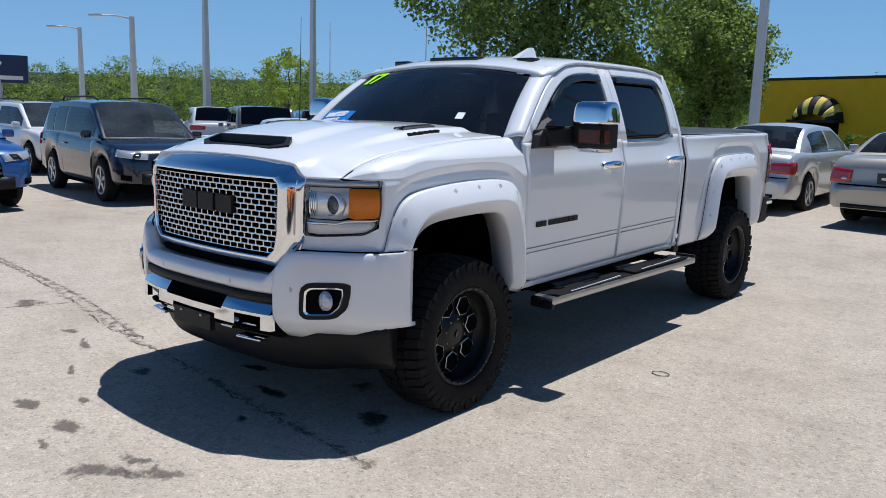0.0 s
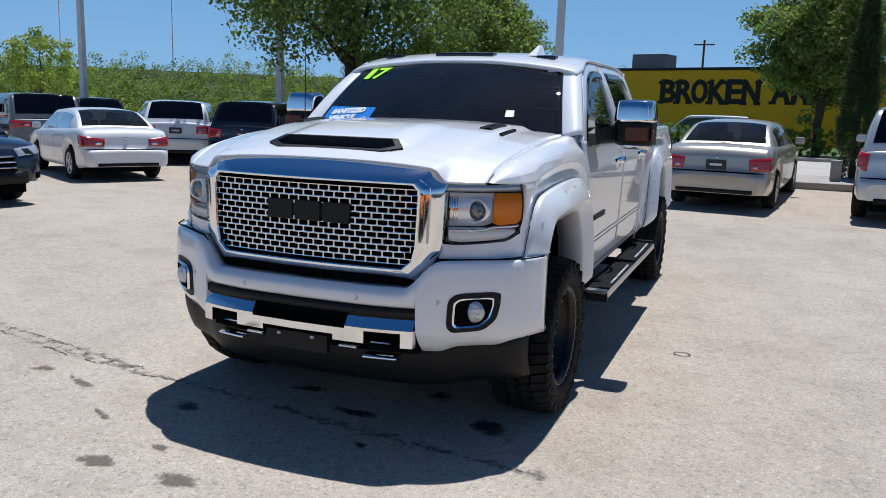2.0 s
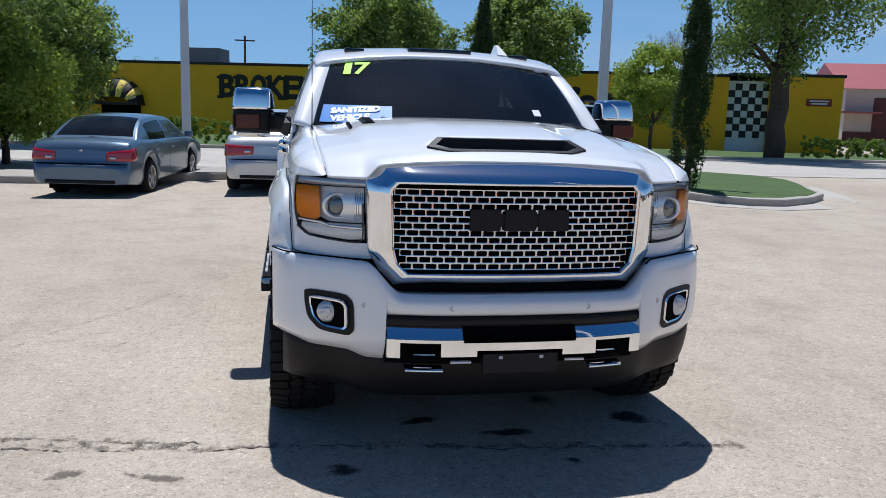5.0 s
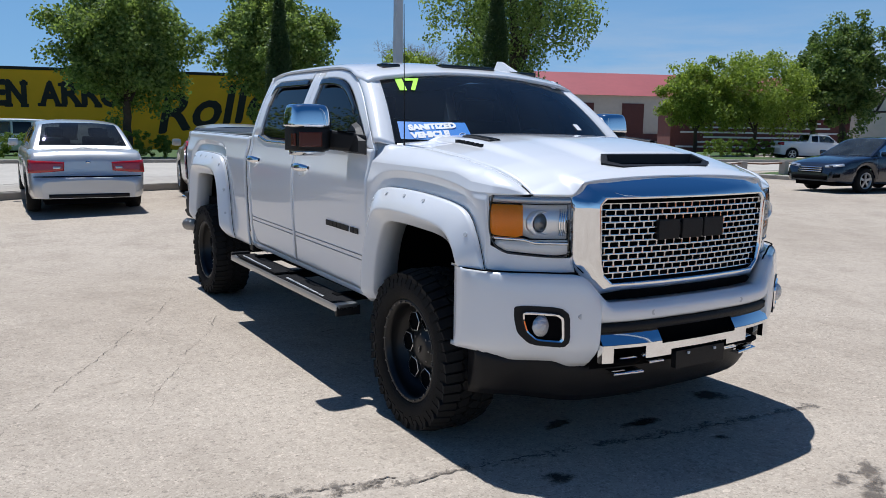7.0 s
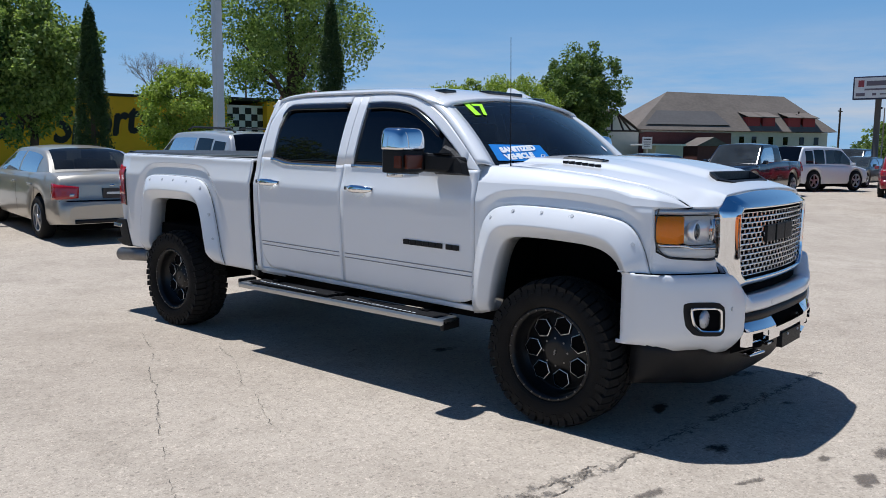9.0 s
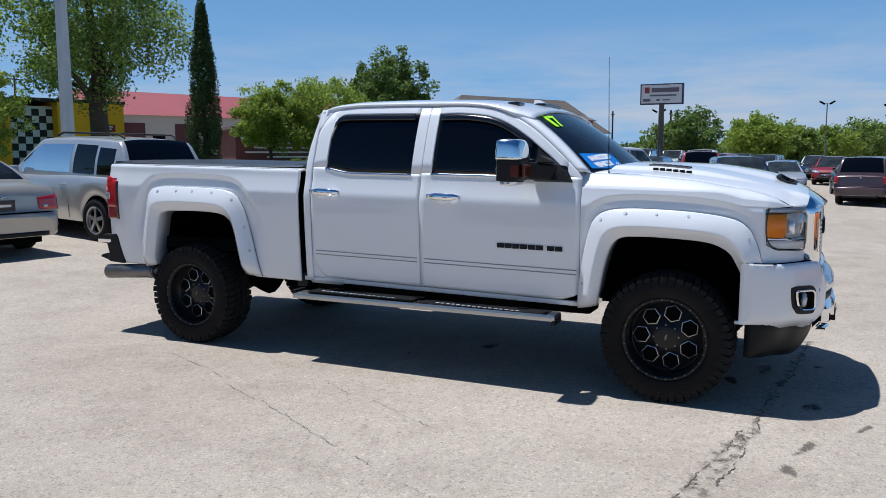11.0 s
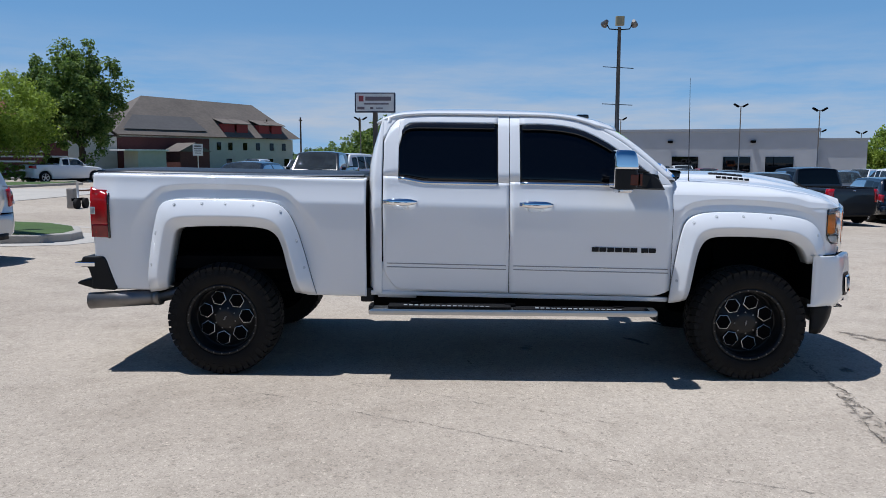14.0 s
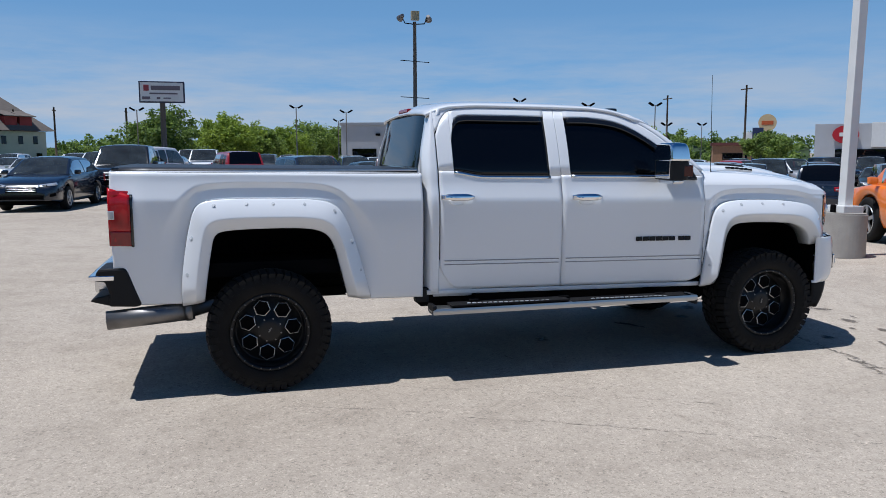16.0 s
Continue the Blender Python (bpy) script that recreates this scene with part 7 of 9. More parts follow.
box("brake_lamp", V(0, 5.765, 1.935), (0.34, 0.07, 0.04), M_RED, truck, 0.015, "high red brake lamp")

# hood with a power dome and a scoop
M_VENTRIB = mat("vent_rib", (0.05, 0.05, 0.052), 0.4)
HC = [(2.215, 1.366), (2.262, 1.390), (2.33, 1.424), (2.47, 1.460), (2.7, 1.494), (2.95, 1.520), (3.2, 1.535), (3.40, 1.535), (3.50, 1.530)]




def HZ(x, y):
    zc = smooth_tab(HC, y)
    ze = lerp_tab(HOODE, max(y, 2.36)) + 0.004
    e = min(abs(x) / 0.84, 1.0)
    z = zc + (ze - zc) * e**2.6
    z += 0.021 * (1 - sstep(0.615, 0.685, abs(x))) * sstep(2.40, 2.95, y)
    z += 0.026 * (1 - sstep(0.25, 0.40, abs(x))) * sstep(2.44, 2.475, y) * (1 - sstep(2.55, 3.25, y))
    if 2.350 < y < 2.462 and abs(x) < lerp_tab([(2.335, 0.270), (2.395, 0.340), (2.48, 0.30)], y):
        z -= 0.10
    return z


def LQ(x):
    return 0.02 + smooth_tab(((0.0, 2.20), (0.58, 2.232), (0.66, 2.250), (0.76, 2.292), (0.84, 2.348), (0.90, 2.406), (0.945, 2.462)), abs(x))


def hood_x(x, y):
    return x * (1 - 0.035 * max(0, (2.75 - y) / 0.4) ** 1.5 * (abs(x) / 0.84) ** 4)


def hood_front(x):
    """The hood's front edge in plan: over the grille, then along the lamp."""
    k = sstep(0.56, 0.63, abs(x))
    return 2.262 * (1 - k) + LQ(hood_x(x, 2.36)) * k


def HN(x, y):
    """The hood's skin, falling in a round to the lamp's top edge."""
    q0 = hood_front(x)
    drop = max(0.0, HZ(x, q0) - 1.311) * sstep(0.60, 0.668, abs(x))
    f = min(max((y - q0) / 0.20, 0.0), 1.0)
    return HZ(x, y) - drop * (1 - f) ** 2.2


cols = []
for x in sorted(set(np.linspace(-0.84, 0.84, 113).round(4)) | {v * s for v in (0.60, 0.615, 0.63, 0.645, 0.66, 0.675) for s in (1, -1)}):
    yf = hood_front(x)
    yr = 3.375 + 0.19 * (x / 0.84) ** 2
    ks = sorted(set(np.linspace(0, 1, 60)) | {0.003, 0.007, 0.012, 0.024, 0.042, 0.06})
    ys_ = sorted([yf + (yr - yf) * k for k in ks] + [y if abs(x) < 0.45 else yf + 0.5 + y * 0.1 for y in (2.3462, 2.3512, 2.4595, 2.4635)])
    col = [V(hood_x(x, y), y, HN(x, y)) for y in ys_]
    p_ = col[0]
    cols.append([(p_[0], p_[1] + 0.03, p_[2] - 0.016), (p_[0], p_[1] + 0.003, p_[2] - 0.008), (p_[0], p_[1] - 0.001, p_[2] - 0.003)] + col)
cols = [[(p[0], p[1], p[2] - (0.030 if p[1] > 2.62 else 0.014 if p[1] > 2.42 else 0.003)) for p in cols[0]]] + cols + [[(p[0], p[1], p[2] - (0.030 if p[1] > 2.62 else 0.014 if p[1] > 2.42 else 0.003)) for p in cols[-1]]]
grid_obj("hood", cols, M_WHITE, truck, "white hood with a centre scoop")


def seam_x(y):
    return 0.8395 - 0.18 * max(0, 2.75 - y) ** 2


def seam_z(y):
    return lerp_tab(HOODE, y) - (HZ(0.84, y) - HN(0.84, y)) if y < 2.62 else lerp_tab(HOODE, y)


for sx in (1, -1):
    ye_ = 2.345
    # front fender: flank, crown and the rounded corner over the lamp, in one skin
    arch = arch_lo(F_IN, F_OUT, lambda y: 0.60 if y > 3.3 else 0.955)

    def crown(y):
        k = 1 - sstep(2.45, 2.8, y)
        d = max(0, 2.75 - y) ** 2
        return [(W(y, z), z) for z in np.linspace(1.30, 1.385 - 0.07 * k, 26)] + [(W0(y, 1.36) - 0.030, 1.410 - 0.060 * k), (0.905 - 0.25 * max(0, 2.8 - y) ** 2, lerp_tab(HOODE, y) - 0.012), (0.868 - 0.2 * d, lerp_tab(HOODE, y)), (seam_x(y), lerp_tab(HOODE, y) - 0.004)]

    def flank(y):
        return [V(sx * W(y, z), y, z) for z in np.linspace(max(arch(y), 0.965 if y < 2.7 else 0.0), 1.29, 64)]

    cols = [flank(y) + [V(sx * x, y, z) for x, z in crown(y)] + [V(sx * (seam_x(y) - 0.004), y, lerp_tab(HOODE, y) - 0.05)] for y in dense(2.645, 3.6185, 110)[::-1]]
    base = crown(2.62)
    bx0, bx1, bz0, bz1 = base[0][0], base[-1][0], base[0][1], base[-1][1]
    edge = [(W(y, 1.30), y) for y in np.linspace(2.622, 2.492, 9)] + [(x, LQ(x)) for x in np.linspace(0.937, 0.826, 15)]
    for i, (cx, cy) in enumerate(edge):
        f = i / (len(edge) - 1)
        sy = 2.622 + (ye_ - 2.622) * f
        qx, qz = seam_x(sy), max(seam_z(sy) - 0.004, 1.312)
        zlow = 1.302 + 0.007 * f
        low = flank(cy) if i < 9 else [(sx * 0.932, 2.505, p[2]) for p in flank(2.492)]
        col = low + [V(sx * cx, cy + 0.001 * f, zlow - 0.002)]
        for bx, bz in base[1:]:
            u, v = (bx - bx1) / (bx0 - bx1), (bz - bz0) / (bz1 - bz0)
            col.append(V(sx * (qx + (cx - qx) * u), sy + (cy - sy) * u, zlow + (qz - zlow) * min(v, 1.03)))
        col.append(V(sx * (qx - 0.003), sy, qz - 0.003 - 0.04 * (1 - f)))
        cols.append(col)
    grid_obj("front_fender", cols, M_WHITE, truck, flip=(sx < 0))
# cowl panel under the wipers
grid_obj("cowl_panel", [[V(x, y, z) for y, z in ((3.35 + 0.19 * (x / 0.84) ** 2, HZ(x, 3.35) - 0.02), (3.39 + 0.21 * (x / 0.84) ** 2, 1.455), (3.42 + 0.22 * (x / 0.84) ** 2, 1.468))] for x in np.linspace(-0.84, 0.84, 15)], M_BLACKPL, truck)
for sx in (1, -1):
    wp = [V(*[c + d for c, d in zip(WS(u, v), (0, -0.015, 0.012))]) for u, v in ((0.05 * sx + 0.1, 0.03), (0.35 + 0.05 * sx, 0.045), (0.62 + 0.12 * sx, 0.06))] if sx > 0 else [V(*[c + d for c, d in zip(WS(u, v), (0, -0.015, 0.012))]) for u, v in ((-0.75, 0.03), (-0.45, 0.05), (-0.1, 0.05))]
    tube("wiper", wp, [0.010, 0.009, 0.006], M_BLACKPL, truck, 6)
# scoop: dark mouth with a bevelled black frame
sc_o = [(-0.372, 2.398, 0.006), (-0.285, 2.340, 0.002), (0.285, 2.340, 0.002), (0.372, 2.398, 0.006), (0.315, 2.466, 0.024), (-0.315, 2.466, 0.024)]
sc_i = [(-0.330, 2.402, 0.006), (-0.268, 2.362, 0.000), (0.268, 2.362, 0.000), (0.330, 2.402, 0.006), (0.29, 2.454, 0.019), (-0.29, 2.454, 0.019)]


def hz0(x, y):
    return smooth_tab(HC, y) + (lerp_tab(HOODE, max(y, 2.36)) + 0.004 - smooth_tab(HC, y)) * (abs(x) / 0.84) ** 2.6 + 0.021 * sstep(2.40, 2.95, y)


vs = [V(x, y, hz0(x, y) + d + 0.004) for x, y, d in sc_o] + [V(x, y, hz0(x, y) + d + 0.007) for x, y, d in sc_i] + [V(x * 0.95, y + (0.012 if y < 2.41 else -0.006), hz0(x, y) + d - 0.036) for x, y, d in sc_i] + [V(x * 1.01, y, hz0(x, y) - 0.03) for x, y, d in sc_o]
fs = [(18 + i, 18 + (i + 1) % 6, (i + 1) % 6, i) for i in range(6)] + [(i, (i + 1) % 6, 6 + (i + 1) % 6, 6 + i) for i in range(6)] + [(6 + i, 6 + (i + 1) % 6, 12 + (i + 1) % 6, 12 + i) for i in range(6)]
sco = obj("hood_scoop", vs, fs, M_BLACKPL, truck, "black hood scoop")
m_ = obj("scoop_mouth", vs[12:18], [(0, 1, 2, 3, 4, 5)], M_VOID, truck)
m_.parent = sco
for sx in (1, -1):
    # slotted vents on the hood's flanks
    v_ = grid_obj("hood_vent", [[V(sx * x, y + 0.25 * (x - 0.57), HZ(x, y + 0.25 * (x - 0.57)) + d) for x, d in ((0.540, 0.0005), (0.546, 0.010), (0.596, 0.010), (0.604, 0.0005))] for y in np.linspace(2.99, 3.25, 7)], M_BLACKPL, truck, "black hood vent", flip=(sx > 0))
    for k in range(7):
        y = 3.012 + 0.036 * k
        if k < 6:
            yb_ = 2.985 + 0.043 * k
            box("emblem_bar", V(sx * 0.664, yb_, HZ(0.664, yb_) + 0.004), (0.016, 0.034, 0.020), M_BLACKPL, truck, 0.002).parent = v_
        box("vent_rib", V(sx * 0.571, y, HZ(0.571, y) + 0.0115), (0.044, 0.012, 0.005), M_VENTRIB, truck, 0.002).parent = v_
tube("antenna", [V(-0.845, 3.47, 1.46), V(-0.842, 3.475, 1.50), V(-0.842, 3.49, 2.24)], [0.010, 0.0035, 0.0016], M_BLACKPL, truck, 6)
# roof lamps and fin
for x, w in ((0, 0.42), (0.55, 0.13), (-0.55, 0.13)):
    y = 4.17 + 0.12 * abs(x)
    box("marker_lamp", V(x, y, smooth_tab(RC, y) - 0.03 * (abs(x) / 0.6) ** 2 + 0.016), (w, 0.09, 0.036), M_GLOSSBL, truck, 0.014, "dark smoked roof marker lamp")
vs = [V(0.45 + dx, y - 0.28, z - 0.012) for dx, y, z in ((-0.03, 4.50, 1.985), (0.03, 4.50, 1.985), (0.03, 4.72, 2.0), (-0.03, 4.72, 2.0), (-0.008, 4.66, 2.062), (0.008, 4.66, 2.062), (0.008, 4.71, 2.066), (-0.008, 4.71, 2.066))]
obj("roof_fin", vs, [(0, 1, 5, 4), (1, 2, 6, 5), (2, 3, 7, 6), (3, 0, 4, 7), (4, 5, 6, 7)], M_WHITE, truck, "white aerial fin")


# ---- nose ----
def YB(x):
    """The bumper's face in plan."""
    return smooth_tab(((0.0, 2.075), (0.3, 2.085), (0.5, 2.115), (0.655, 2.165), (0.72, 2.205), (0.8, 2.258), (0.9, 2.324), (0.985, 2.405), (1.046, 2.53)), abs(x))


def bumper_cols(ztop, zbot, off=0.0, bulge=0.0, nz=10, wrap=2.56, xs=None, xm=1.025):
    cols = []
    xs = xs if xs is not None else list(np.linspace(-xm, xm, 81))
    for x in xs:
        a, b = zbot(x), ztop(x)
        c = []
        for k, f in enumerate(np.linspace(0, 1, nz)):
            z = a + (b - a) * f
            y = YB(x) + off + bulge * (abs(f - 0.55) * 1.6) ** 3 + 0.11 * max(0.0, (0.66 - z) / 0.185) ** 1.5
            c.append(V(x, y, z))
        cols.append(c)
    return cols


def bt_top(x):
    a = abs(x)
    return 0.820 + 0.130 * sstep(0.50, 0.66, a) + 0.005 * sstep(0.9, 1.02, a)


def bt_bot(x):
    a = abs(x)
    if a < 0.572:
        return 0.742
    return 0.530 + 0.030 * sstep(0.635, 0.735, a) + 0.032 * sstep(0.86, 1.02, a)


xs = sorted(set(np.linspace(-1.046, 1.046, 99).round(4)) | {-0.5735, -0.5715, 0.5715, 0.5735})
cols = bumper_cols(bt_top, bt_bot, xs=xs, bulge=0.045, nz=12)
cols2 = []
for x, c in zip(xs, cols):
    p = Vector(c[-1])
    q = Vector(c[0])
    cols2.append([tuple(q + Vector((0, 0.05, 0.0)))] + list(c) + [tuple(p + Vector((0, 0.012, 0.012))), tuple(p + Vector((0, 0.09, 0.012)))])
# sides wrap back to the wheel opening
for s, idx in ((1, len(cols2) - 1), (-1, 0)):
    ext = []
    c0 = cols2[idx]
    for f in (0.3, 0.65, 1.0):
        ext.append([(p[0] - s * 0.002 * f, p[1] + (2.612 - p[1]) * f if p[1] < 2.61 else p[1], p[2] + 0.02 * f * (1 if k < 3 else 0)) for k, p in enumerate(c0)])
    if s > 0:
        cols2 += ext
    else:
        cols2 = ext[::-1] + cols2
grid_obj("front_bumper", cols2, M_WHITE, truck, "white painted front bumper", thick=0.01)
for sx in (1, -1):
    xs_ = np.linspace(0.62, 1.046, 18)
    tube("bumper_seam", [V(sx * x, YB(x) + 0.055 * (1 - sstep(0.9, 1.02, x)) + 0.01, bt_top(x) + 0.014) for x in xs_], [0.0038] * 18, M_VOID, truck, 5)
M_FOG = mat("fog_lamp_glass", (0.55, 0.57, 0.60), 0.2, metal=0.6, bump=1.0, bscale=55, coat=0.4)
# dark lower valance
vcols = []
for x in np.linspace(-1.0, 1.0, 61):
    a = abs(x)
    zt = (0.51 if a < 0.57 else bt_bot(x) - 0.005)
    zb = 0.335 + 0.045 * sstep(0.5, 1.0, a)
    vcols.append([V(x, YB(x) + 0.115 * (1 - 0.55 * sstep(0.7, 1.0, a)) + 0.07 * (1 - f) ** 2, zb + (zt + 0.02 - zb) * f) for f in np.linspace(0, 1, 6)])
for s, idx in ((1, len(vcols) - 1), (-1, 0)):
    ext = [[(p[0] - s * 0.02, p[1] + (2.58 - p[1]) * f, p[2]) for p in vcols[idx]] for f in (0.5, 1.0)]
    vcols = vcols + ext if s > 0 else ext[::-1] + vcols
grid_obj("lower_valance", vcols, M_BLACKPL, truck, "matt black lower air dam", thick=0.02)
# intake behind the opening
obj("bumper_intake", [V(x, YB(x) + 0.07, z) for x in (-0.571, -0.3, 0, 0.3, 0.571) for z in (0.52, 0.82)], [(2 * i, 2 * i + 2, 2 * i + 3, 2 * i + 1) for i in range(4)], M_VOID, truck, "dark intake")


def front_plate(name, pts, material, off, depth, parent=None, label=""):
    """A plate on the bumper's face from (x, z) corners, with a little depth."""
    n = len(pts)
    vs = [V(x, YB(x) + off, z) for x, z in pts] + [V(x, YB(x) + off + depth, z) for x, z in pts]
    fs = [tuple(range(n))] + [(i, (i + 1) % n, n + (i + 1) % n, n + i) for i in range(n)]
    o = obj(name, vs, fs, material, truck, label)
    if parent is not None:
        o.parent = parent
    return o


def soft_ring(pts, k):
    """A closed outline with its corners cut twice."""
    for _ in range(2):
        pts = [(a[0] + (b[0] - a[0]) * t, a[1] + (b[1] - a[1]) * t) for a, b in zip(pts, pts[1:] + pts[:1]) for t in (k, 1 - k)]
    return pts


def strip(name, x0, x1, z0, z1, material, off, depth, n=9, label="", tilt=0.0):
    xs_ = np.linspace(x0, x1, n)
    cols = [[V(x, YB(x) + off + depth, z0(x) if callable(z0) else z0), V(x, YB(x) + off, (z0(x) if callable(z0) else z0) + 0.004), V(x, YB(x) + off + tilt * 0.5, ((z0(x) if callable(z0) else z0) + z1) / 2), V(x, YB(x) + off + tilt, z1 - 0.004), V(x, YB(x) + off + depth + tilt, z1)] for x in xs_]
    return grid_obj(name, cols, material, truck, label)


# chrome insert: a stepped face with a sloping ledge over each hook, in a black surround
def face_part(x0, x1, za, zb, parent, n=6, off=-0.012):
    bm = bmesh.new()
    xs_ = np.linspace(x0, x1, n)
    row = [[bm.verts.new(V(x, YB(x) + off + d, z)) for d, z in ((0.03, za), (0.0, za + 0.002), (0.0, zb - 0.002), (0.03, zb))] for x in xs_]
    for p, q in zip(row, row[1:]):
        for k in range(3):
            bm.faces.new([p[k], q[k], q[k + 1], p[k + 1]])
    for c, flip in ((row[0], 0), (row[-1], 1)):
        bm.faces.new(c[::-1] if flip else c)
    return part("bumper_insert" if parent is None else "insert_face", bm, M_CHROME, parent or truck, "stepped chrome bumper insert" if parent is None else "")


chrome_bar = face_part(-0.190, 0.190, 0.600, 0.638, None, 15)
for sx in (1, -1):
    for a, b, za, zb in ((0.190, 0.250, 0.574, 0.638), (0.250, 0.345, 0.574, 0.650), (0.345, 0.515, 0.632, 0.650), (0.515, 0.570, 0.566, 0.650)):
        face_part(*((a, b) if sx > 0 else (-b, -a)), za, zb, chrome_bar)
strip("insert_surround", -0.571, 0.571, 0.700, 0.744, M_BLACKPL, 0.012, 0.05, 21, "black recess above the chrome insert").parent = chrome_bar
for sx in (1, -1):
    cols = [[V(sx * x, YB(x) + off, z) for off, z in ((-0.012, 0.649), (-0.004, 0.662), (0.018, 0.694), (0.028, 0.702), (0.07, 0.704))] for x in np.linspace(0.252, 0.569, 10)]
    grid_obj("insert_ledge", cols, M_CHROME, truck, "sloping chrome ledge", flip=(sx < 0)).parent = chrome_bar
    obj("ledge_end", [V(sx * 0.252, YB(0.252) + off, z) for off, z in ((-0.012, 0.640), (-0.012, 0.649), (-0.004, 0.662), (0.018, 0.694), (0.028, 0.702), (0.07, 0.704), (0.07, 0.640))], [tuple(range(7))], M_CHROME, truck).parent = chrome_bar
    # tow hook and its bracket
    tube("tow_hook", [V(sx * 0.41 + d, YB(0.41) + e, z) for d, e, z in ((-0.055, 0.08, 0.560), (-0.055, 0.02, 0.560), (0, 0.006, 0.560), (0.055, 0.02, 0.560), (0.055, 0.08, 0.560))], [0.014] * 5, M_VOID, truck, 8)
    strip("hook_tray", sx * 0.49 if sx < 0 else 0.33, sx * 0.33 if sx < 0 else 0.49, 0.496, 0.515, M_CHROME, 0.012, 0.06, 4)
    # added chrome strip imitating the bright slot of light seen through the hook
    strip("hook_glint", sx * 0.455 if sx < 0 else 0.365, sx * 0.365 if sx < 0 else 0.455, 0.563, 0.580, M_CHROME, 0.02, 0.05, 4)
    strip("lower_slot_trim", sx * 0.30 if sx < 0 else 0.21, sx * 0.21 if sx < 0 else 0.30, 0.535, 0.552, M_CHROME, 0.01, 0.05, 4)
    # fog lamp: dark bezel, bright frame, lamp
    bz = [(0.908, 0.828), (0.706, 0.820), (0.700, 0.640), (0.845, 0.648), (0.895, 0.700), (0.908, 0.77)]
    bz = soft_ring(bz, 0.16)
    fb = front_plate("fog_bezel", [(sx * x, z) for x, z in (bz if sx > 0 else bz[::-1])], M_BLACKPL, -0.004, 0.05, label="dark fog-lamp bezel")
    ci = [(0.886, 0.804), (0.730, 0.798), (0.725, 0.663), (0.832, 0.668), (0.872, 0.708), (0.886, 0.765)]
    cj = [(0.877, 0.795), (0.739, 0.789), (0.734, 0.672), (0.829, 0.677), (0.863, 0.712), (0.877, 0.764)]
    cj = [(x + (cx - x) * 0.25, z + (cz - z) * 0.25) for (x, z), (cx, cz) in zip(cj, ci)]
    ci, cj = soft_ring(ci, 0.14), soft_ring(cj, 0.14)
    vs = [V(sx * x, YB(x) - 0.013, z) for x, z in ci] + [V(sx * x, YB(x) - 0.009, z) for x, z in cj]
    o = obj("fog_frame", vs, [(i, (i + 1) % 24, 24 + (i + 1) % 24, 24 + i) for i in range(24)], M_CHROME, truck, "bright fog-lamp frame")
    s_ = o.modifiers.new("depth", "SOLIDIFY")
    s_.thickness = 0.012
    o.parent = fb
    o = front_plate("fog_recess", [(sx * x, z) for x, z in (cj if sx > 0 else cj[::-1])], M_VOID, -0.0065, 0.02)
    o.parent = fb
    bm = bmesh.new()
    bmesh.ops.create_uvsphere(bm, u_segments=20, v_segments=10, radius=0.050)
    bmesh.ops.transform(bm, matrix=Matrix.Translation(V(sx * 0.808, YB(0.808) - 0.004, 0.738)) @ Matrix.Diagonal((1, 0.45, 1, 1)), verts=bm.verts)
    o = part("fog_lamp", bm, M_FOG, truck, "round clear fog lamp", smooth=True)
    o.parent = fb
    for px in (0.66, 0.30):
        bm = bmesh.new()
        bmesh.ops.create_cone(bm, cap_ends=True, segments=16, radius1=0.013, radius2=0.013, depth=0.012, matrix=Matrix.Translation(V(sx * px, YB(px) + 0.006, 0.783)) @ Matrix.Rotation(radians(90), 4, "X"))
        part("parking_sensor", bm, M_GALV, truck)
front_plate("plate_bracket", [(-0.165, 0.505), (0.165, 0.505), (0.165, 0.588), (-0.165, 0.588)], M_BLACKPL, -0.020, 0.03, label="empty black number plate bracket")
boxes("bracket_screws", [(V(x, YB(x) - 0.024, 0.575), (0.016, 0.006, 0.012)) for x in (-0.09, 0.09)], M_GALV, truck, 0.0)


def YG(x):
    return 2.165 + 0.14 * x * x


# chrome grille surround
G_O = [(-0.60, 1.384), (0.60, 1.384), (0.655, 1.30), (0.645, 1.00), (0.60, 0.920), (0.535, 0.852), (-0.535, 0.852), (-0.60, 0.920), (-0.645, 1.00), (-0.655, 1.30)]
G_I = [(-0.52, 1.292), (0.52, 1.292), (0.545, 1.265), (0.535, 1.02), (0.52, 0.955), (0.475, 0.915), (-0.475, 0.915), (-0.52, 0.955), (-0.535, 1.02), (-0.545, 1.265)]


def ring_pts(P, n):
    P = [Vector(p) for p in P] + [Vector(P[0])]
    out = []
    for a, b in zip(P, P[1:]):
        out += [a.lerp(b, k / n) for k in range(n)]
    return out


go, gi = ring_pts(G_O, 10), ring_pts(G_I, 10)
cols = []
for a, b in zip(go, gi):
    c = []
    for f, dy in ((0.0, 0.10), (0.0, 0.035), (0.06, 0.018), (0.45, -0.002), (0.85, -0.022), (0.97, -0.020), (1.0, -0.008), (1.0, 0.05)):
        p = a.lerp(b, f)
        top = sstep(1.27, 1.36, p.y)
        c.append(V(p.x, YG(p.x) + dy + 0.075 * top * (1 - f) ** 1.3, p.y - (0.05 * top if dy > 0.09 else 0)))
    cols.append(c)
grille = grid_obj("grille_surround", cols, M_CHROME, truck, "broad chrome grille surround", closed=True)
# backing and mesh of staggered bright cells
obj("grille_backing", [V(x, YG(x) + 0.055, z) for x in np.linspace(-0.55, 0.55, 9) for z in (0.90, 1.30)], [(2 * i, 2 * i + 2, 2 * i + 3, 2 * i + 1) for i in range(8)], M_VOID, truck).parent = grille
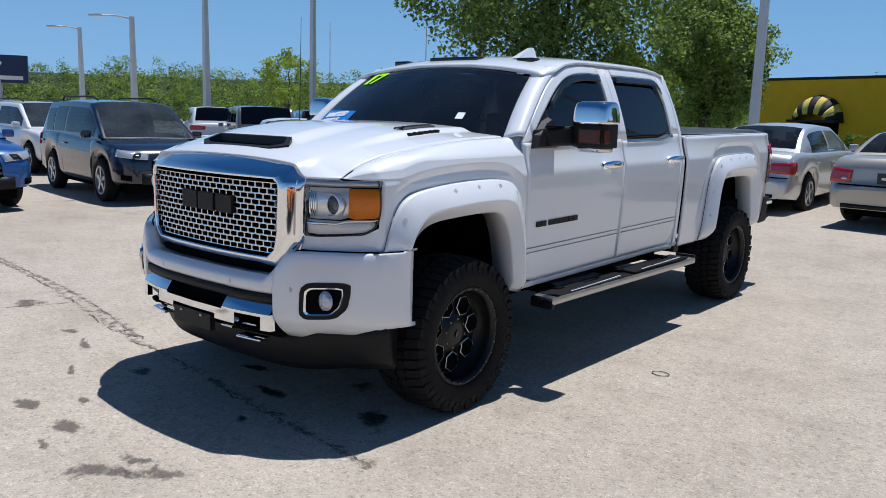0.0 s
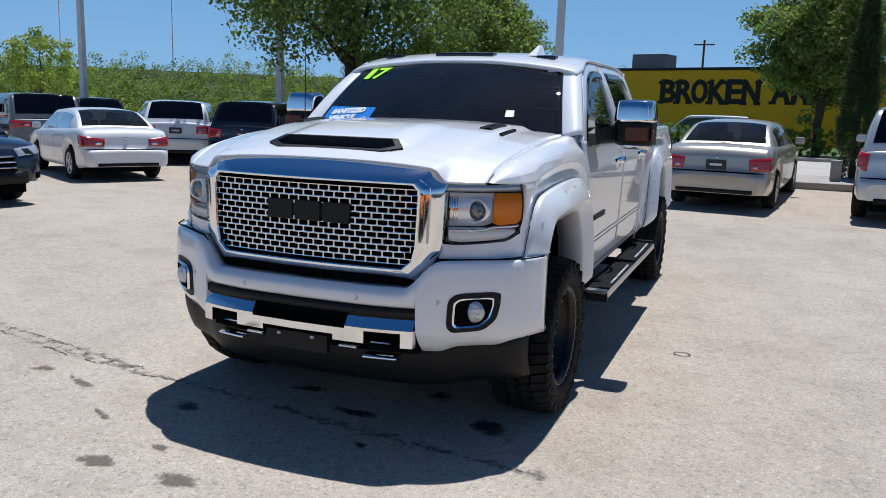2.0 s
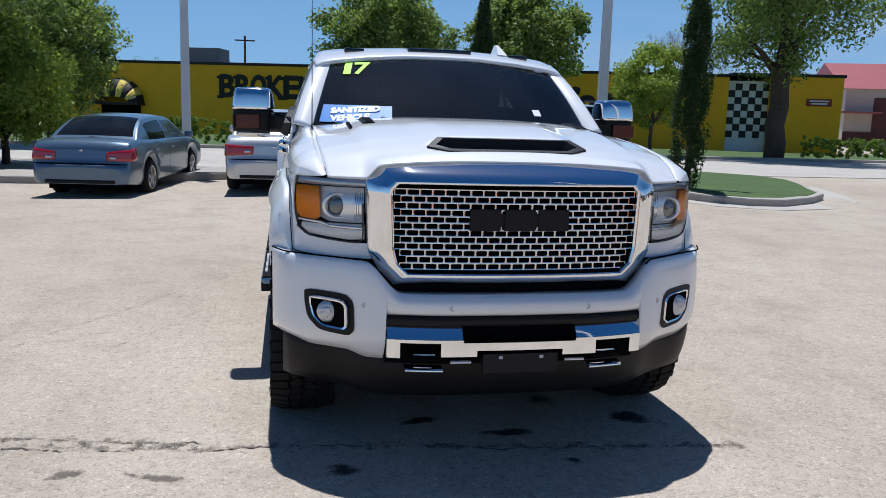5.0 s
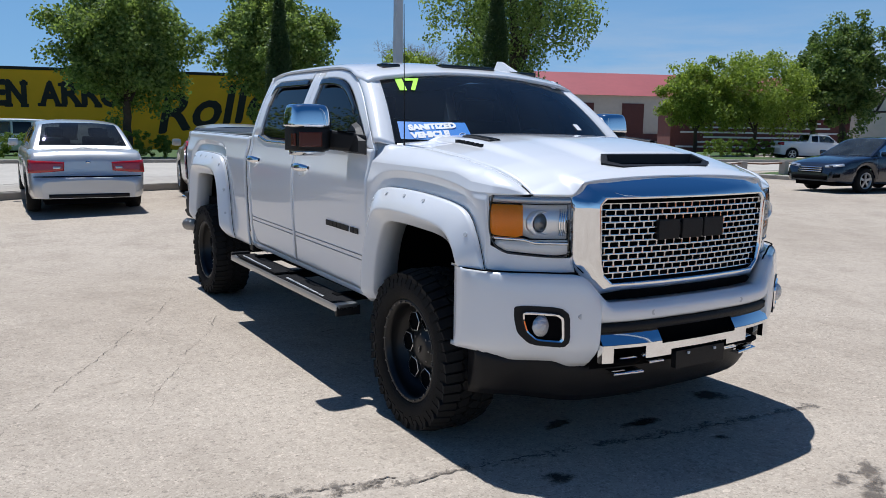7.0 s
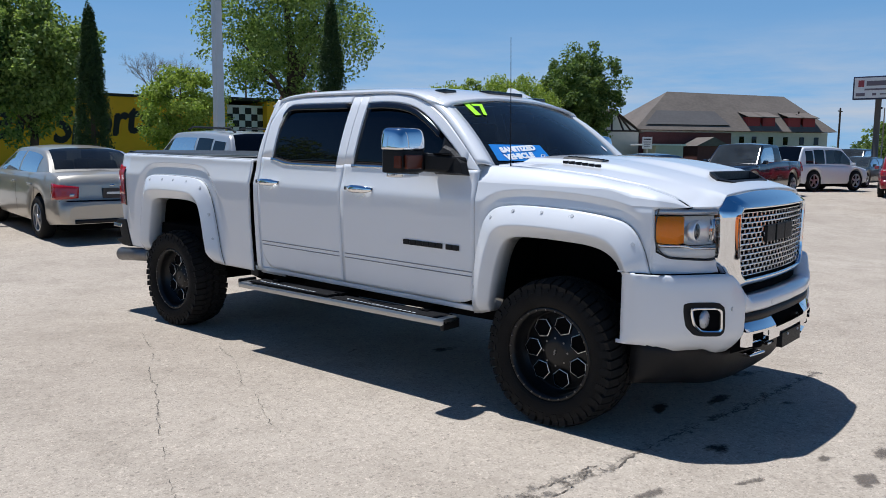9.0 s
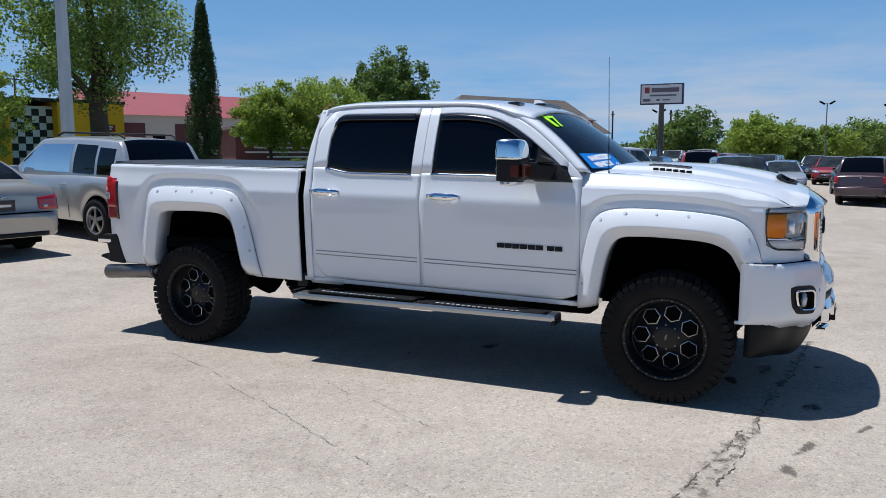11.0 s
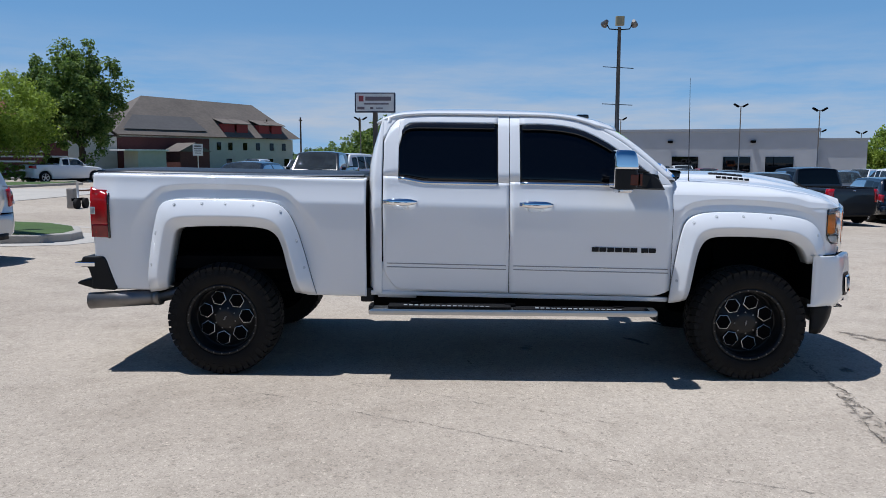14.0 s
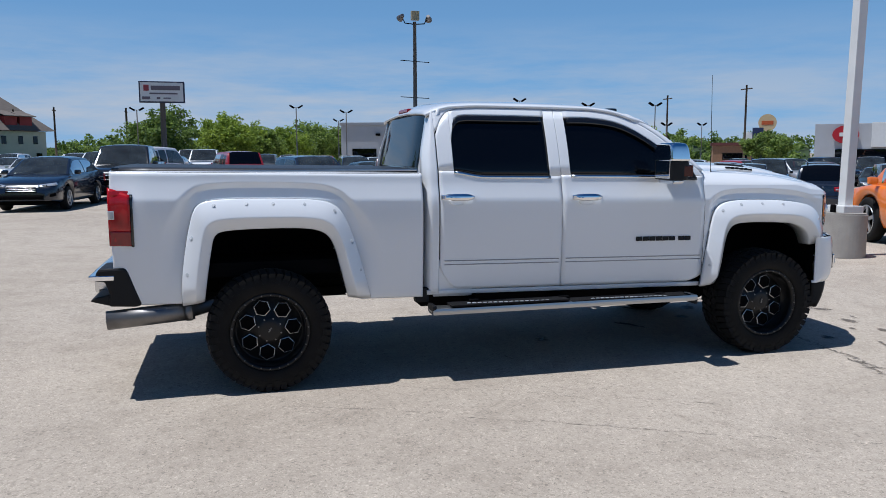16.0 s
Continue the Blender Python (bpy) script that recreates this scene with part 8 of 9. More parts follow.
z0g, z1g, rows_, cw = 0.930, 1.274, 12, 0.0540
pz = (z1g - z0g) / rows_
bm = bmesh.new()


def half_at(z):
    return lerp_tab([(0.915, 0.478), (0.955, 0.518), (1.02, 0.533), (1.265, 0.543), (1.292, 0.52)], z)


def cell_into(bm, xc, zc):
    """One rounded cell of the mesh: a bright frame, bevelled inward round its hole."""
    ox, oz, ix, iz, c = cw / 2 + 0.0004, pz / 2 + 0.0004, cw / 2 - 0.0038, pz / 2 - 0.0036, 0.0034
    e = 0.0005
    outer = [(-ox + e, -oz), (ox - e, -oz), (ox, -oz + e), (ox, oz - e), (ox - e, oz), (-ox + e, oz), (-ox, oz - e), (-ox, -oz + e)]
    inner = [(-ix + c, -iz), (ix - c, -iz), (ix, -iz + c), (ix, iz - c), (ix - c, iz), (-ix + c, iz), (-ix, iz - c), (-ix, -iz + c)]
    ring = [[bm.verts.new(V(xc + x, YG(xc + x) + d, zc + z)) for x, z in pts] for pts, d in ((outer, 0.0), (inner, 0.001), ([(x * 0.97, z * 0.97) for x, z in inner], 0.006), (inner, 0.022))]
    for a, b in zip(ring, ring[1:]):
        for k in range(8):
            bm.faces.new([a[k], a[(k + 1) % 8], b[(k + 1) % 8], b[k]])


for r in range(rows_):
    zm = z0g + pz * (r + 0.5)
    h = half_at(zm)
    x = -12 * cw + (cw / 2 if r % 2 else 0)
    while x < h:
        if abs(x) < h - 0.012:
            cell_into(bm, x, zm)
        x += cw
part("grille_mesh", bm, M_CHROME_B, truck, "bright mesh of staggered rounded cells").parent = grille
em = boxes("grille_emblem", [((x, YG(x) - 0.001, 1.146), (0.136, 0.022, 0.094)) for x in (-0.152, 0.0, 0.152)] + [((0, YG(0) + 0.004, 1.146), (0.40, 0.014, 0.06))], M_BLACKPL, truck, 0.006, "plain dark emblem blocks")
em.matrix_basis = Matrix.Translation((0, 0, RAKE * (2.2 - 5.0)))
em.parent = grille


# headlamps
M_DKCHROME = mat("dark_chrome", (0.50, 0.51, 0.54), 0.22, metal=0.6)
M_REFL = mat("lamp_reflector", (0.88, 0.89, 0.90), 0.18, metal=0.5, bump=0.10, bscale=160)
M_PROJ = mat("projector_glass", (0.16, 0.17, 0.18), 0.05, metal=0.6, coat=1.0)
M_DIFFUSER = mat("lamp_diffuser", (0.80, 0.81, 0.82), 0.3, bump=0.1, bscale=220, coat=0.3)
def YH(x):
    return smooth_tab(((0.0, 2.20), (0.58, 2.232), (0.66, 2.250), (0.76, 2.292), (0.84, 2.348), (0.90, 2.406), (0.945, 2.462)), abs(x))


H_O = [(0.935, 1.300), (0.690, 1.305), (0.640, 1.298), (0.662, 1.262), (0.655, 1.06), (0.63, 1.035), (0.70, 1.030), (0.890, 1.043), (0.932, 1.075), (0.948, 1.14)]
for sx in (1, -1):
    def hp(name, pts, material, off, depth=0.012, parent=None, label="", hole=None):
        x0, x1 = min(p[0] for p in pts), max(p[0] for p in pts)
        cols = []
        for x in dense(x0 + 1e-4, x1 - 1e-4, max(3, int((x1 - x0) / 0.012)), [p[0] for p in pts if x0 + 2e-4 < p[0] < x1 - 2e-4]):
            zs = []
            for (xa, za), (xb, zb) in zip(pts, pts[1:] + pts[:1]):
                if xa != xb and min(xa, xb) <= x <= max(xa, xb):
                    zs.append(za + (zb - za) * (x - xa) / (xb - xa))
            lo_, hi_ = min(zs), max(zs)
            cols.append([V(sx * x, YH(x) + off + d, z) for z, d in ((lo_, depth), (lo_, 0.0), ((lo_ + hi_) / 2, 0.0), (hi_, 0.0), (hi_, depth))])
        o = grid_obj(name, cols, material, truck, label)
        if parent is not None:
            o.parent = parent
        return o

    hl = hp("headlamp", H_O, M_BLACKPL, 0.060, 0.02, label="headlamp with amber marker and projector")
    hp("amber_marker", [(0.938, 1.258), (0.842, 1.260), (0.840, 1.126), (0.862, 1.116), (0.922, 1.120), (0.936, 1.135), (0.944, 1.17)], M_AMBER, 0.026, 0.03, hl, "amber marker lens")
    hp("reflector", [(0.838, 1.262), (0.657, 1.262), (0.657, 1.112), (0.80, 1.112), (0.838, 1.128)], M_REFL, 0.045, 0.012, hl, "silver reflector")
    hp("daytime_strip", [(0.936, 1.297), (0.650, 1.297), (0.650, 1.268), (0.938, 1.268)], M_DKCHROME, 0.026, 0.03, hl, "silver upper strip")
    hp("lower_strip", [(0.912, 1.098), (0.83, 1.098), (0.80, 1.104), (0.655, 1.106), (0.655, 1.046), (0.72, 1.040), (0.885, 1.052), (0.918, 1.078)], M_DIFFUSER, 0.028, 0.03, hl, "pale lower light strip")
    hp("strip_line", [(0.934, 1.116), (0.84, 1.114), (0.80, 1.102), (0.666, 1.100), (0.666, 1.086), (0.80, 1.088), (0.84, 1.100), (0.930, 1.102)], M_CHROME_B, 0.020, 0.012, hl)
    for xr in (0.664, 0.674, 0.684, 0.694):
        hp("reflector_rib", [(xr + 0.003, 1.245), (xr - 0.003, 1.245), (xr - 0.003, 1.125), (xr + 0.003, 1.125)], M_CHROME, 0.036, 0.01, hl)
    me = lathe("projector", [(0.0, 0.044), (0.012, 0.048), (0.015, 0.054), (0.008, 0.060), (-0.02, 0.061)], 28)
    me.materials.append(M_REFL)
    o = new("projector_ring", me)
    o.parent = hl
    o.matrix_basis = Matrix.Translation(V(sx * 0.762, YH(0.762) + 0.050, 1.182)) @ Matrix.Rotation(radians(-90), 4, "Z") @ Matrix.Diagonal((1, 1.18, 0.98, 1))
    bm = bmesh.new()
    bmesh.ops.create_uvsphere(bm, u_segments=18, v_segments=10, radius=0.047)
    bmesh.ops.transform(bm, matrix=Matrix.Translation(V(sx * 0.762, YH(0.762) + 0.054, 1.182)) @ Matrix.Diagonal((1, 0.45, 1, 1)), verts=bm.verts)
    part("projector_lens", bm, M_PROJ, truck, "dark glass projector", smooth=True).parent = hl
    cols = []
    for x in np.linspace(0.645, 0.945, 14):
        zt, zb = lerp_tab([(0.645, 1.298), (0.94, 1.298), (0.95, 1.28)], x), lerp_tab([(0.64, 1.036), (0.70, 1.031), (0.89, 1.044), (0.932, 1.076), (0.948, 1.14)], x)
        cols.append([V(sx * x, YH(x) + 0.012 + 0.01 * (abs(f - 0.5) * 2) ** 4, zb + (zt - zb) * f) for f in np.linspace(0, 1, 6)])
    lo_ = [(0.664, 1.20), (0.660, 1.06), (0.668, 1.036), (0.70, 1.031), (0.79, 1.036), (0.885, 1.044), (0.922, 1.064), (0.940, 1.105), (0.947, 1.17), (0.944, 1.25), (0.936, 1.300)]
    tube("lamp_outline", [V(sx * x, YH(x) + 0.021, z) for x, z in [(p.x, p.y) for p in round_corners(lo_, 40, 2)]], [0.0040] * 40, M_GLOSSBL, truck, 6).parent = hl
    grid_obj("lamp_cover", cols, M_CLEAR, truck, "clear lamp cover", flip=(sx < 0)).parent = hl
    # filler panel under and beside the lamp
    cols = []
    for x in np.linspace(0.60, 0.938, 20):
        zt, zb = lerp_tab([(0.60, 1.03), (0.71, 1.026), (0.895, 1.040), (0.94, 1.075), (0.955, 1.12)], x), 0.962
        cols.append([V(sx * x, YH(x) + 0.028, zb + (zt - zb) * f) for f in (0, 0.5, 0.92, 1)])
    cols.append([V(sx * 0.9395, 2.484, z) for z in (0.962, 1.05, 1.10, 1.14)])
    cols.append([V(sx * (W(2.494, z) - 0.001), 2.493, z) for z in (0.962, 1.07, 1.18, 1.298)])
    grid_obj("lamp_filler", cols, M_WHITE, truck, flip=(sx < 0))
# black sheet in place of the shade between bumper and nose
obj("nose_shadow_gap", [V(x, YB(x) + 0.10, z) for x in np.linspace(-0.95, 0.95, 13) for z in (0.80, 0.96)], [(2 * i, 2 * i + 2, 2 * i + 3, 2 * i + 1) for i in range(12)], M_VOID, truck)
obj("nose_backing", [V(x, YH(x) + 0.10, z) for x in np.linspace(-0.90, 0.90, 21) for z in (0.85, 1.285)], [(2 * i, 2 * i + 2, 2 * i + 3, 2 * i + 1) for i in range(20)], M_VOID, truck)

# ---- flanks: mirrors, steps, lettering, tail ----
M_TREAD = mat("black_step_tread", (0.010, 0.010, 0.011), 0.9, spec=0.12, bump=0.5, bscale=140)
for sx in (1, -1):
    # the head: a black shell, narrower to the front, under a chrome cap
    def ring_at(z, y0, y1, xa, xb, r=0.03):
        return [V(sx * x, y, z) for x, y in ((xa, y1), (xb, y1), (xb + 0.003, y1 - 0.012), (xb, y0 + r * 1.6), (xb - r * 0.5, y0 + r * 0.4), (xb - r * 1.4, y0), (xa + r * 1.4, y0), (xa + r * 0.5, y0 + r * 0.4), (xa, y0 + r * 1.6), (xa - 0.003, y1 - 0.012))]

    def shell(name, rings, material, parent, label=""):
        n = len(rings[0])
        vs = [p for r_ in rings for p in r_]
        fs = [(k * n + i, k * n + (i + 1) % n, (k + 1) * n + (i + 1) % n, (k + 1) * n + i) for k in range(len(rings) - 1) for i in range(n)]
        fs += [tuple(reversed(range(n))), tuple((len(rings) - 1) * n + i for i in range(n))]
        if sx < 0:
            fs = [tuple(reversed(f)) for f in fs]
        o = obj(name, vs, fs, material, truck, label, smooth=True)
        sd_ = o.modifiers.new("round", "SUBSURF")
        sd_.levels = sd_.render_levels = 2
        if parent is not None:
            o.parent = parent
        return o

    mh = shell("tow_mirror", [ring_at(z, y0, 4.105, xa, 1.308) for z, y0, xa in ((1.424, 3.972, 1.070), (1.430, 3.950, 1.064), (1.445, 3.940, 1.062), (1.540, 3.938, 1.062), (1.560, 3.940, 1.062), (1.566, 3.95, 1.068))], M_BLACKPL, None, "black tow mirror with chrome cap")
    shell("mirror_cap", [ring_at(z, y0, y1, xa, xb) for z, y0, y1, xa, xb in ((1.560, 3.936, 4.110, 1.060, 1.312), (1.568, 3.932, 4.112, 1.058, 1.314), (1.645, 3.940, 4.110, 1.064, 1.308), (1.684, 3.952, 4.104, 1.074, 1.298), (1.700, 3.972, 4.092, 1.090, 1.282))], M_CHROME, mh, "chrome mirror cap")
    box("mirror_glass", V(sx * 1.187, 4.103, 1.555), (0.195, 0.008, 0.235), M_CHROME, truck, 0.003, "mirror glass").parent = mh
    shell("mirror_lower_trim", [ring_at(z, y0, 4.085, 1.085, 1.290) for z, y0 in ((1.396, 3.98), (1.404, 3.966), (1.424, 3.962), (1.430, 3.966))], M_CHROME_B, mh, "chrome lower trim")
    M_SMOKED = mat("smoked_amber", (0.085, 0.014, 0.004), 0.22, spec=0.4)
    box("amber_lamp", V(sx * 1.215, 3.922, 1.495), (0.14, 0.02, 0.085), M_SMOKED, truck, 0.008, "smoked amber lamp").parent = mh
    box("amber_lamp_side", V(sx * 1.300, 4.005, 1.492), (0.012, 0.12, 0.075), M_SMOKED, truck, 0.005).parent = mh
    # two-stage arm and its foot on the door
    A0 = [(1.085, 3.945, 1.435), (1.085, 4.04, 1.435), (1.085, 4.04, 1.552), (1.085, 3.945, 1.552)]
    A1 = [(0.955, 3.72, 1.425), (0.955, 3.90, 1.425), (0.955, 3.90, 1.535), (0.955, 3.72, 1.530)]
    o = obj("mirror_arm", [V(sx * x, y, z) for x, y, z in A0 + A1], [(0, 1, 5, 4), (1, 2, 6, 5), (2, 3, 7, 6), (3, 0, 4, 7)], M_BLACKPL, truck)
    bv = o.modifiers.new("round", "BEVEL")
    bv.width, bv.segments = 0.018, 2
    o.parent = mh
    box("arm_slot", V(sx * 1.02, 3.86, 1.546), (0.07, 0.10, 0.006), M_VOID, truck, 0.002).parent = mh
    foot = ((3.68, 1.418), (3.955, 1.418), (3.962, 1.54), (3.92, 1.60), (3.84, 1.575), (3.72, 1.495))
    vs = [V(sx * (W(3.9, z) + 0.010), y, z) for y, z in foot] + [V(sx * (W(3.9, z) + 0.050), 3.83 + (y - 3.83) * 0.84, 1.50 + (z - 1.50) * 0.84) for y, z in foot]
    o = obj("mirror_base", vs, [(6, 7, 8, 9, 10, 11)] + [(i, (i + 1) % 6, 6 + (i + 1) % 6, 6 + i) for i in range(6)], M_BLACKPL, truck)
    o.parent = mh
    # side step
    st = box("side_step", V(sx * 1.065, 4.79, 0.508), (0.15, 2.10, 0.048), M_ALU, truck, 0.018, "aluminium side step with black treads")
    for y in (4.09, 5.05):
        o = box("tread_pad", V(sx * 1.058, y + 0.2, 0.537), (0.150, 0.985 if y < 5 else 0.90, 0.012), M_TREAD, truck, 0.004)
        o.parent = st
        bm = bmesh.new()
        for k in range(17):
            box_into(bm, V(sx * 1.112, y - 0.12 + 0.04 * k, 0.5455), (0.014, 0.026, 0.005))
        o = part("tread_studs", bm, M_GALV, truck)
        o.parent = st
    for y in (3.755, 5.825):
        o = box("step_end_cap", V(sx * 1.06, y, 0.506), (0.155, 0.03, 0.06), M_BLACKPL, truck, 0.01)
        o.parent = st
    for y in (4.0, 4.8, 5.5):
        o = box("step_bracket", V(sx * 0.86, y, 0.53), (0.36, 0.08, 0.05), M_VOID, truck, 0.01)
        o.parent = st
    # door lettering as plain dark bars
    ly = [4.180 - 0.0565 * k for k in range(6)] + [3.818, 3.763]
    for k, y in enumerate(ly):
        box("lettering_bar", V(sx * (W(y, 0.972) + 0.005), y, 0.972), (0.006, 0.050, 0.033), M_BLACKPL, truck, 0.0)
    # tail lamp
    tl = box("tail_lamp", V(sx * 0.895, 7.868, 1.160), (0.165, 0.130, 0.355), M_RED, truck, 0.03, "tall red tail lamp with a pale reverse lens")
    for nm_, z0_, z1_, y0_, m_, of_ in (("tail_lens", 0.978, 1.075, 7.808, M_REDBLK, 0.010), ("tail_lens", 1.075, 1.355, 7.808, M_RED, 0.012), ("reverse_lens", 1.150, 1.205, 7.905, M_HEADL, 0.017)):
        o = side_sheet(nm_, sx, dense(y0_, 7.942, 9), lambda y, q=z0_: q, lambda y, q=z1_: q - (0.34 * max(0.0, 7.942 - y) if q > 1.3 else 0.0), 10, m_, of_, 0.03)
        o.parent = tl
    o = side_sheet("tail_lamp_edge", sx, dense(7.792, 7.807, 3), lambda y: 0.974, lambda y: 1.312, 8, M_GLOSSBL, 0.011, 0.04)
    o.parent = tl
    # rear bumper corner: a tapered black end with a bright step strip and a foot below
    def wedge(name, prof_, x0, x1, material, parent, label="", bev=0.010):
        n = len(prof_)
        vs = [V(sx * x0, y, z) for y, z in prof_] + [V(sx * x1, y, z) for y, z in prof_]
        fs = [tuple(range(n)), tuple(reversed(range(n, 2 * n)))] + [(i, n + i, n + (i + 1) % n, (i + 1) % n) for i in range(n)]
        if sx > 0:
            fs = [tuple(reversed(f)) for f in fs]
        o = obj(name, vs, fs, material, truck, label)
        bv_ = o.modifiers.new("round", "BEVEL")
        bv_.width, bv_.segments = bev, 2
        if parent is not None:
            o.parent = parent
        return o

    rb = wedge("rear_bumper_end", [(8.035, 0.800), (8.020, 0.828), (7.855, 0.834), (7.835, 0.800), (7.762, 0.590), (7.790, 0.575), (7.965, 0.582), (7.960, 0.665), (7.985, 0.745), (8.050, 0.748)], 0.62, 0.975, M_BLACKPL, None, "black rear bumper end with a bright strip", 0.014)
    wedge("bumper_step_strip", [(8.078, 0.752), (8.080, 0.786), (7.925, 0.788), (7.925, 0.754)], 0.62, 0.984, M_CHROME, rb, "", 0.006)
    wedge("bumper_foot", [(8.080, 0.618), (8.060, 0.640), (7.955, 0.662), (7.930, 0.600), (7.965, 0.586)], 0.62, 0.965, M_BLACKPL, rb)
    # body mount at the cab's rear corner
    box("mud_bracket", V(sx * 0.93, 5.87, 0.585), (0.06, 0.10, 0.11), M_BLACKPL, truck, 0.02)
box("rear_bumper", V(0, 8.0, 0.70), (1.30, 0.20, 0.16), M_CHROME_B, truck, 0.03, "bright rear bumper bar")
tg = box("tailgate", V(0, 7.925, 1.16), (1.52, 0.06, 0.59), M_WHITE, truck, 0.02, "white tailgate")
box("tailgate_handle", V(0, 7.962, 1.33), (0.26, 0.02, 0.08), M_BLACKPL, truck, 0.01).parent = tg
# tonneau cover on the bed
M_VINYL = mat("tonneau_vinyl", (0.022, 0.022, 0.024), 0.42, var=0.2, scale=20, bump=0.12, bscale=250)
cols = [[V(x, y, 1.466 + 0.010 * (1 - (x / 0.9) ** 4) - 0.016 * sstep(0.86, 0.9, abs(x))) for x in np.linspace(-0.895, 0.895, 21)] for y in np.linspace(5.90, 7.91, 10)]
tc_ = grid_obj("tonneau_cover", cols, M_VINYL, truck, "black vinyl tonneau cover", thick=0.014)
for sx in (1, -1):
    box("cover_rail", V(sx * 0.888, 6.905, 1.464), (0.036, 2.02, 0.016), M_ALU, truck, 0.008).parent = tc_
for y in (5.91, 7.90):
    box("cover_end_bar", V(0, y, 1.468), (1.76, 0.05, 0.024), M_GLOSSBL, truck, 0.01).parent = tc_
boxes("bed_floor", [(V(0, 6.9, 0.80), (1.8, 2.0, 0.10)), (V(0, 5.91, 1.1), (1.80, 0.04, 0.66))], M_VOID, truck, 0.01)
# exhaust on the right
tube("exhaust_pipe", [V(-0.80, 6.9, 0.60), V(-0.88, 7.30, 0.565), V(-0.93, 7.50, 0.520)], [0.045, 0.045, 0.045], M_STEEL, truck, 14)
me_ = tube("exhaust_tip", [V(-0.925, 7.44, 0.532), V(-0.955, 7.985, 0.488)], [0.062, 0.062], M_STEEL, truck, 22, "wide steel exhaust tip", cap=False)
s_ = me_.modifiers.new("depth", "SOLIDIFY")
s_.thickness = 0.005
tube("exhaust_clamp", [V(-0.928, 7.455, 0.53), V(-0.931, 7.50, 0.526)], [0.066, 0.066], M_STEEL, truck, 18)

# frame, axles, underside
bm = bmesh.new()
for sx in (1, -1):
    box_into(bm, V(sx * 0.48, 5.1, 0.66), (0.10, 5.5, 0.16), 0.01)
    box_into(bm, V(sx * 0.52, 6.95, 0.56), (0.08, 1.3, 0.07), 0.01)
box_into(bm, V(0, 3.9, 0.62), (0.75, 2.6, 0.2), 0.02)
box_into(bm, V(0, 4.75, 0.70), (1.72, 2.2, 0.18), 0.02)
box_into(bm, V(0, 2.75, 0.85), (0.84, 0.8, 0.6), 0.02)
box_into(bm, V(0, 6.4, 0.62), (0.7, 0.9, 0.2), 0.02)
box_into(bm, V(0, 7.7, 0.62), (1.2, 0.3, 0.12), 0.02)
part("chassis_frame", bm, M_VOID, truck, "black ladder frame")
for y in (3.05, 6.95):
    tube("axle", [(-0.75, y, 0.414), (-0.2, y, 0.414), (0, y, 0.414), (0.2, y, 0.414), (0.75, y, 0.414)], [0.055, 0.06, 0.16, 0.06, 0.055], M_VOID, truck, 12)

# wheels: knobbly tyre, black dished rim with seven bright-edged hexagon windows
W_T = 0.315
hx = W_T / 2
prof = [(hx - 0.045, 0.262), (hx - 0.016, 0.270), (hx - 0.006, 0.29), (hx, 0.325), (hx - 0.003, 0.352), (hx - 0.013, 0.378), (hx - 0.032, 0.396), (hx - 0.06, 0.402), (-hx + 0.06, 0.402), (-hx + 0.032, 0.396), (-hx + 0.013, 0.378), (-hx, 0.33), (-hx + 0.02, 0.262)]
tyre_me0 = lathe("tyre", prof, 72)
tyre_me0.materials.append(mat("dusty_sidewall", (0.013, 0.0118, 0.0105), 0.8, spec=0.22, var=0.5, scale=9, bump=0.25, bscale=120))
bm = bmesh.new()
for k in range(48):
    a = 6.28319 * k / 48
    for q, (xc, wx, wy, hz, skew, da, tilt) in enumerate(((hx - 0.052, 0.086, 0.042, 0.034, 7, 0.0, 13), (-hx + 0.052, 0.086, 0.042, 0.034, -7, 0.5, -13), (0.034, 0.056, 0.044, 0.030, 26, 0.3, 2), (-0.034, 0.056, 0.044, 0.030, -26, 0.8, -2))):
        aa = a + da * 6.28319 / 48
        st_ = 0.007 if (k + q) % 2 and q < 2 else 0.0
        box_into(bm, (0, 0, 0), (wx, wy, hz), 0.0, Matrix.Rotation(aa, 4, "X") @ Matrix.Translation((xc + (st_ if xc > 0 else -st_), 0, (0.413 if q < 2 else 0.420) - hz / 2)) @ Matrix.Rotation(radians(tilt), 4, "Y") @ Matrix.Rotation(radians(skew), 4, "Z"))
    for s in (1, -1):
        ln = 0.034 if k % 2 else 0.052
        box_into(bm, (0, 0, 0), (0.009, 0.034, ln), 0.0, Matrix.Rotation(a, 4, "X") @ Matrix.Translation((s * (hx - 0.008), 0, 0.386 - ln * 0.5)) @ Matrix.Rotation(radians(-s * 14), 4, "Y"))
for f in bm.faces:
    f.smooth = False
tread_me = bpy.data.meshes.new("tread")
bm.to_mesh(tread_me)
bm.free()
tread_me.materials.append(M_RUBBER)
M_RIMBL = mat("satin_black_rim", (0.007, 0.007, 0.0075), 0.38, coat=0.12, spec=0.3)
M_MILLED = mat("milled_edge", (0.72, 0.72, 0.73), 0.38, metal=0.9)
rim_me = lathe("rim", [(0.065, 0.0), (0.066, 0.05), (0.060, 0.085), (0.035, 0.105), (0.030, 0.20), (0.010, 0.222), (0.012, 0.232), (hx - 0.055, 0.240), (hx - 0.022, 0.246), (hx - 0.016, 0.262), (hx - 0.024, 0.270), (hx - 0.05, 0.268)], 56)
rim_me.materials.append(M_RIMBL)
edge_mes, void_mes = [], []
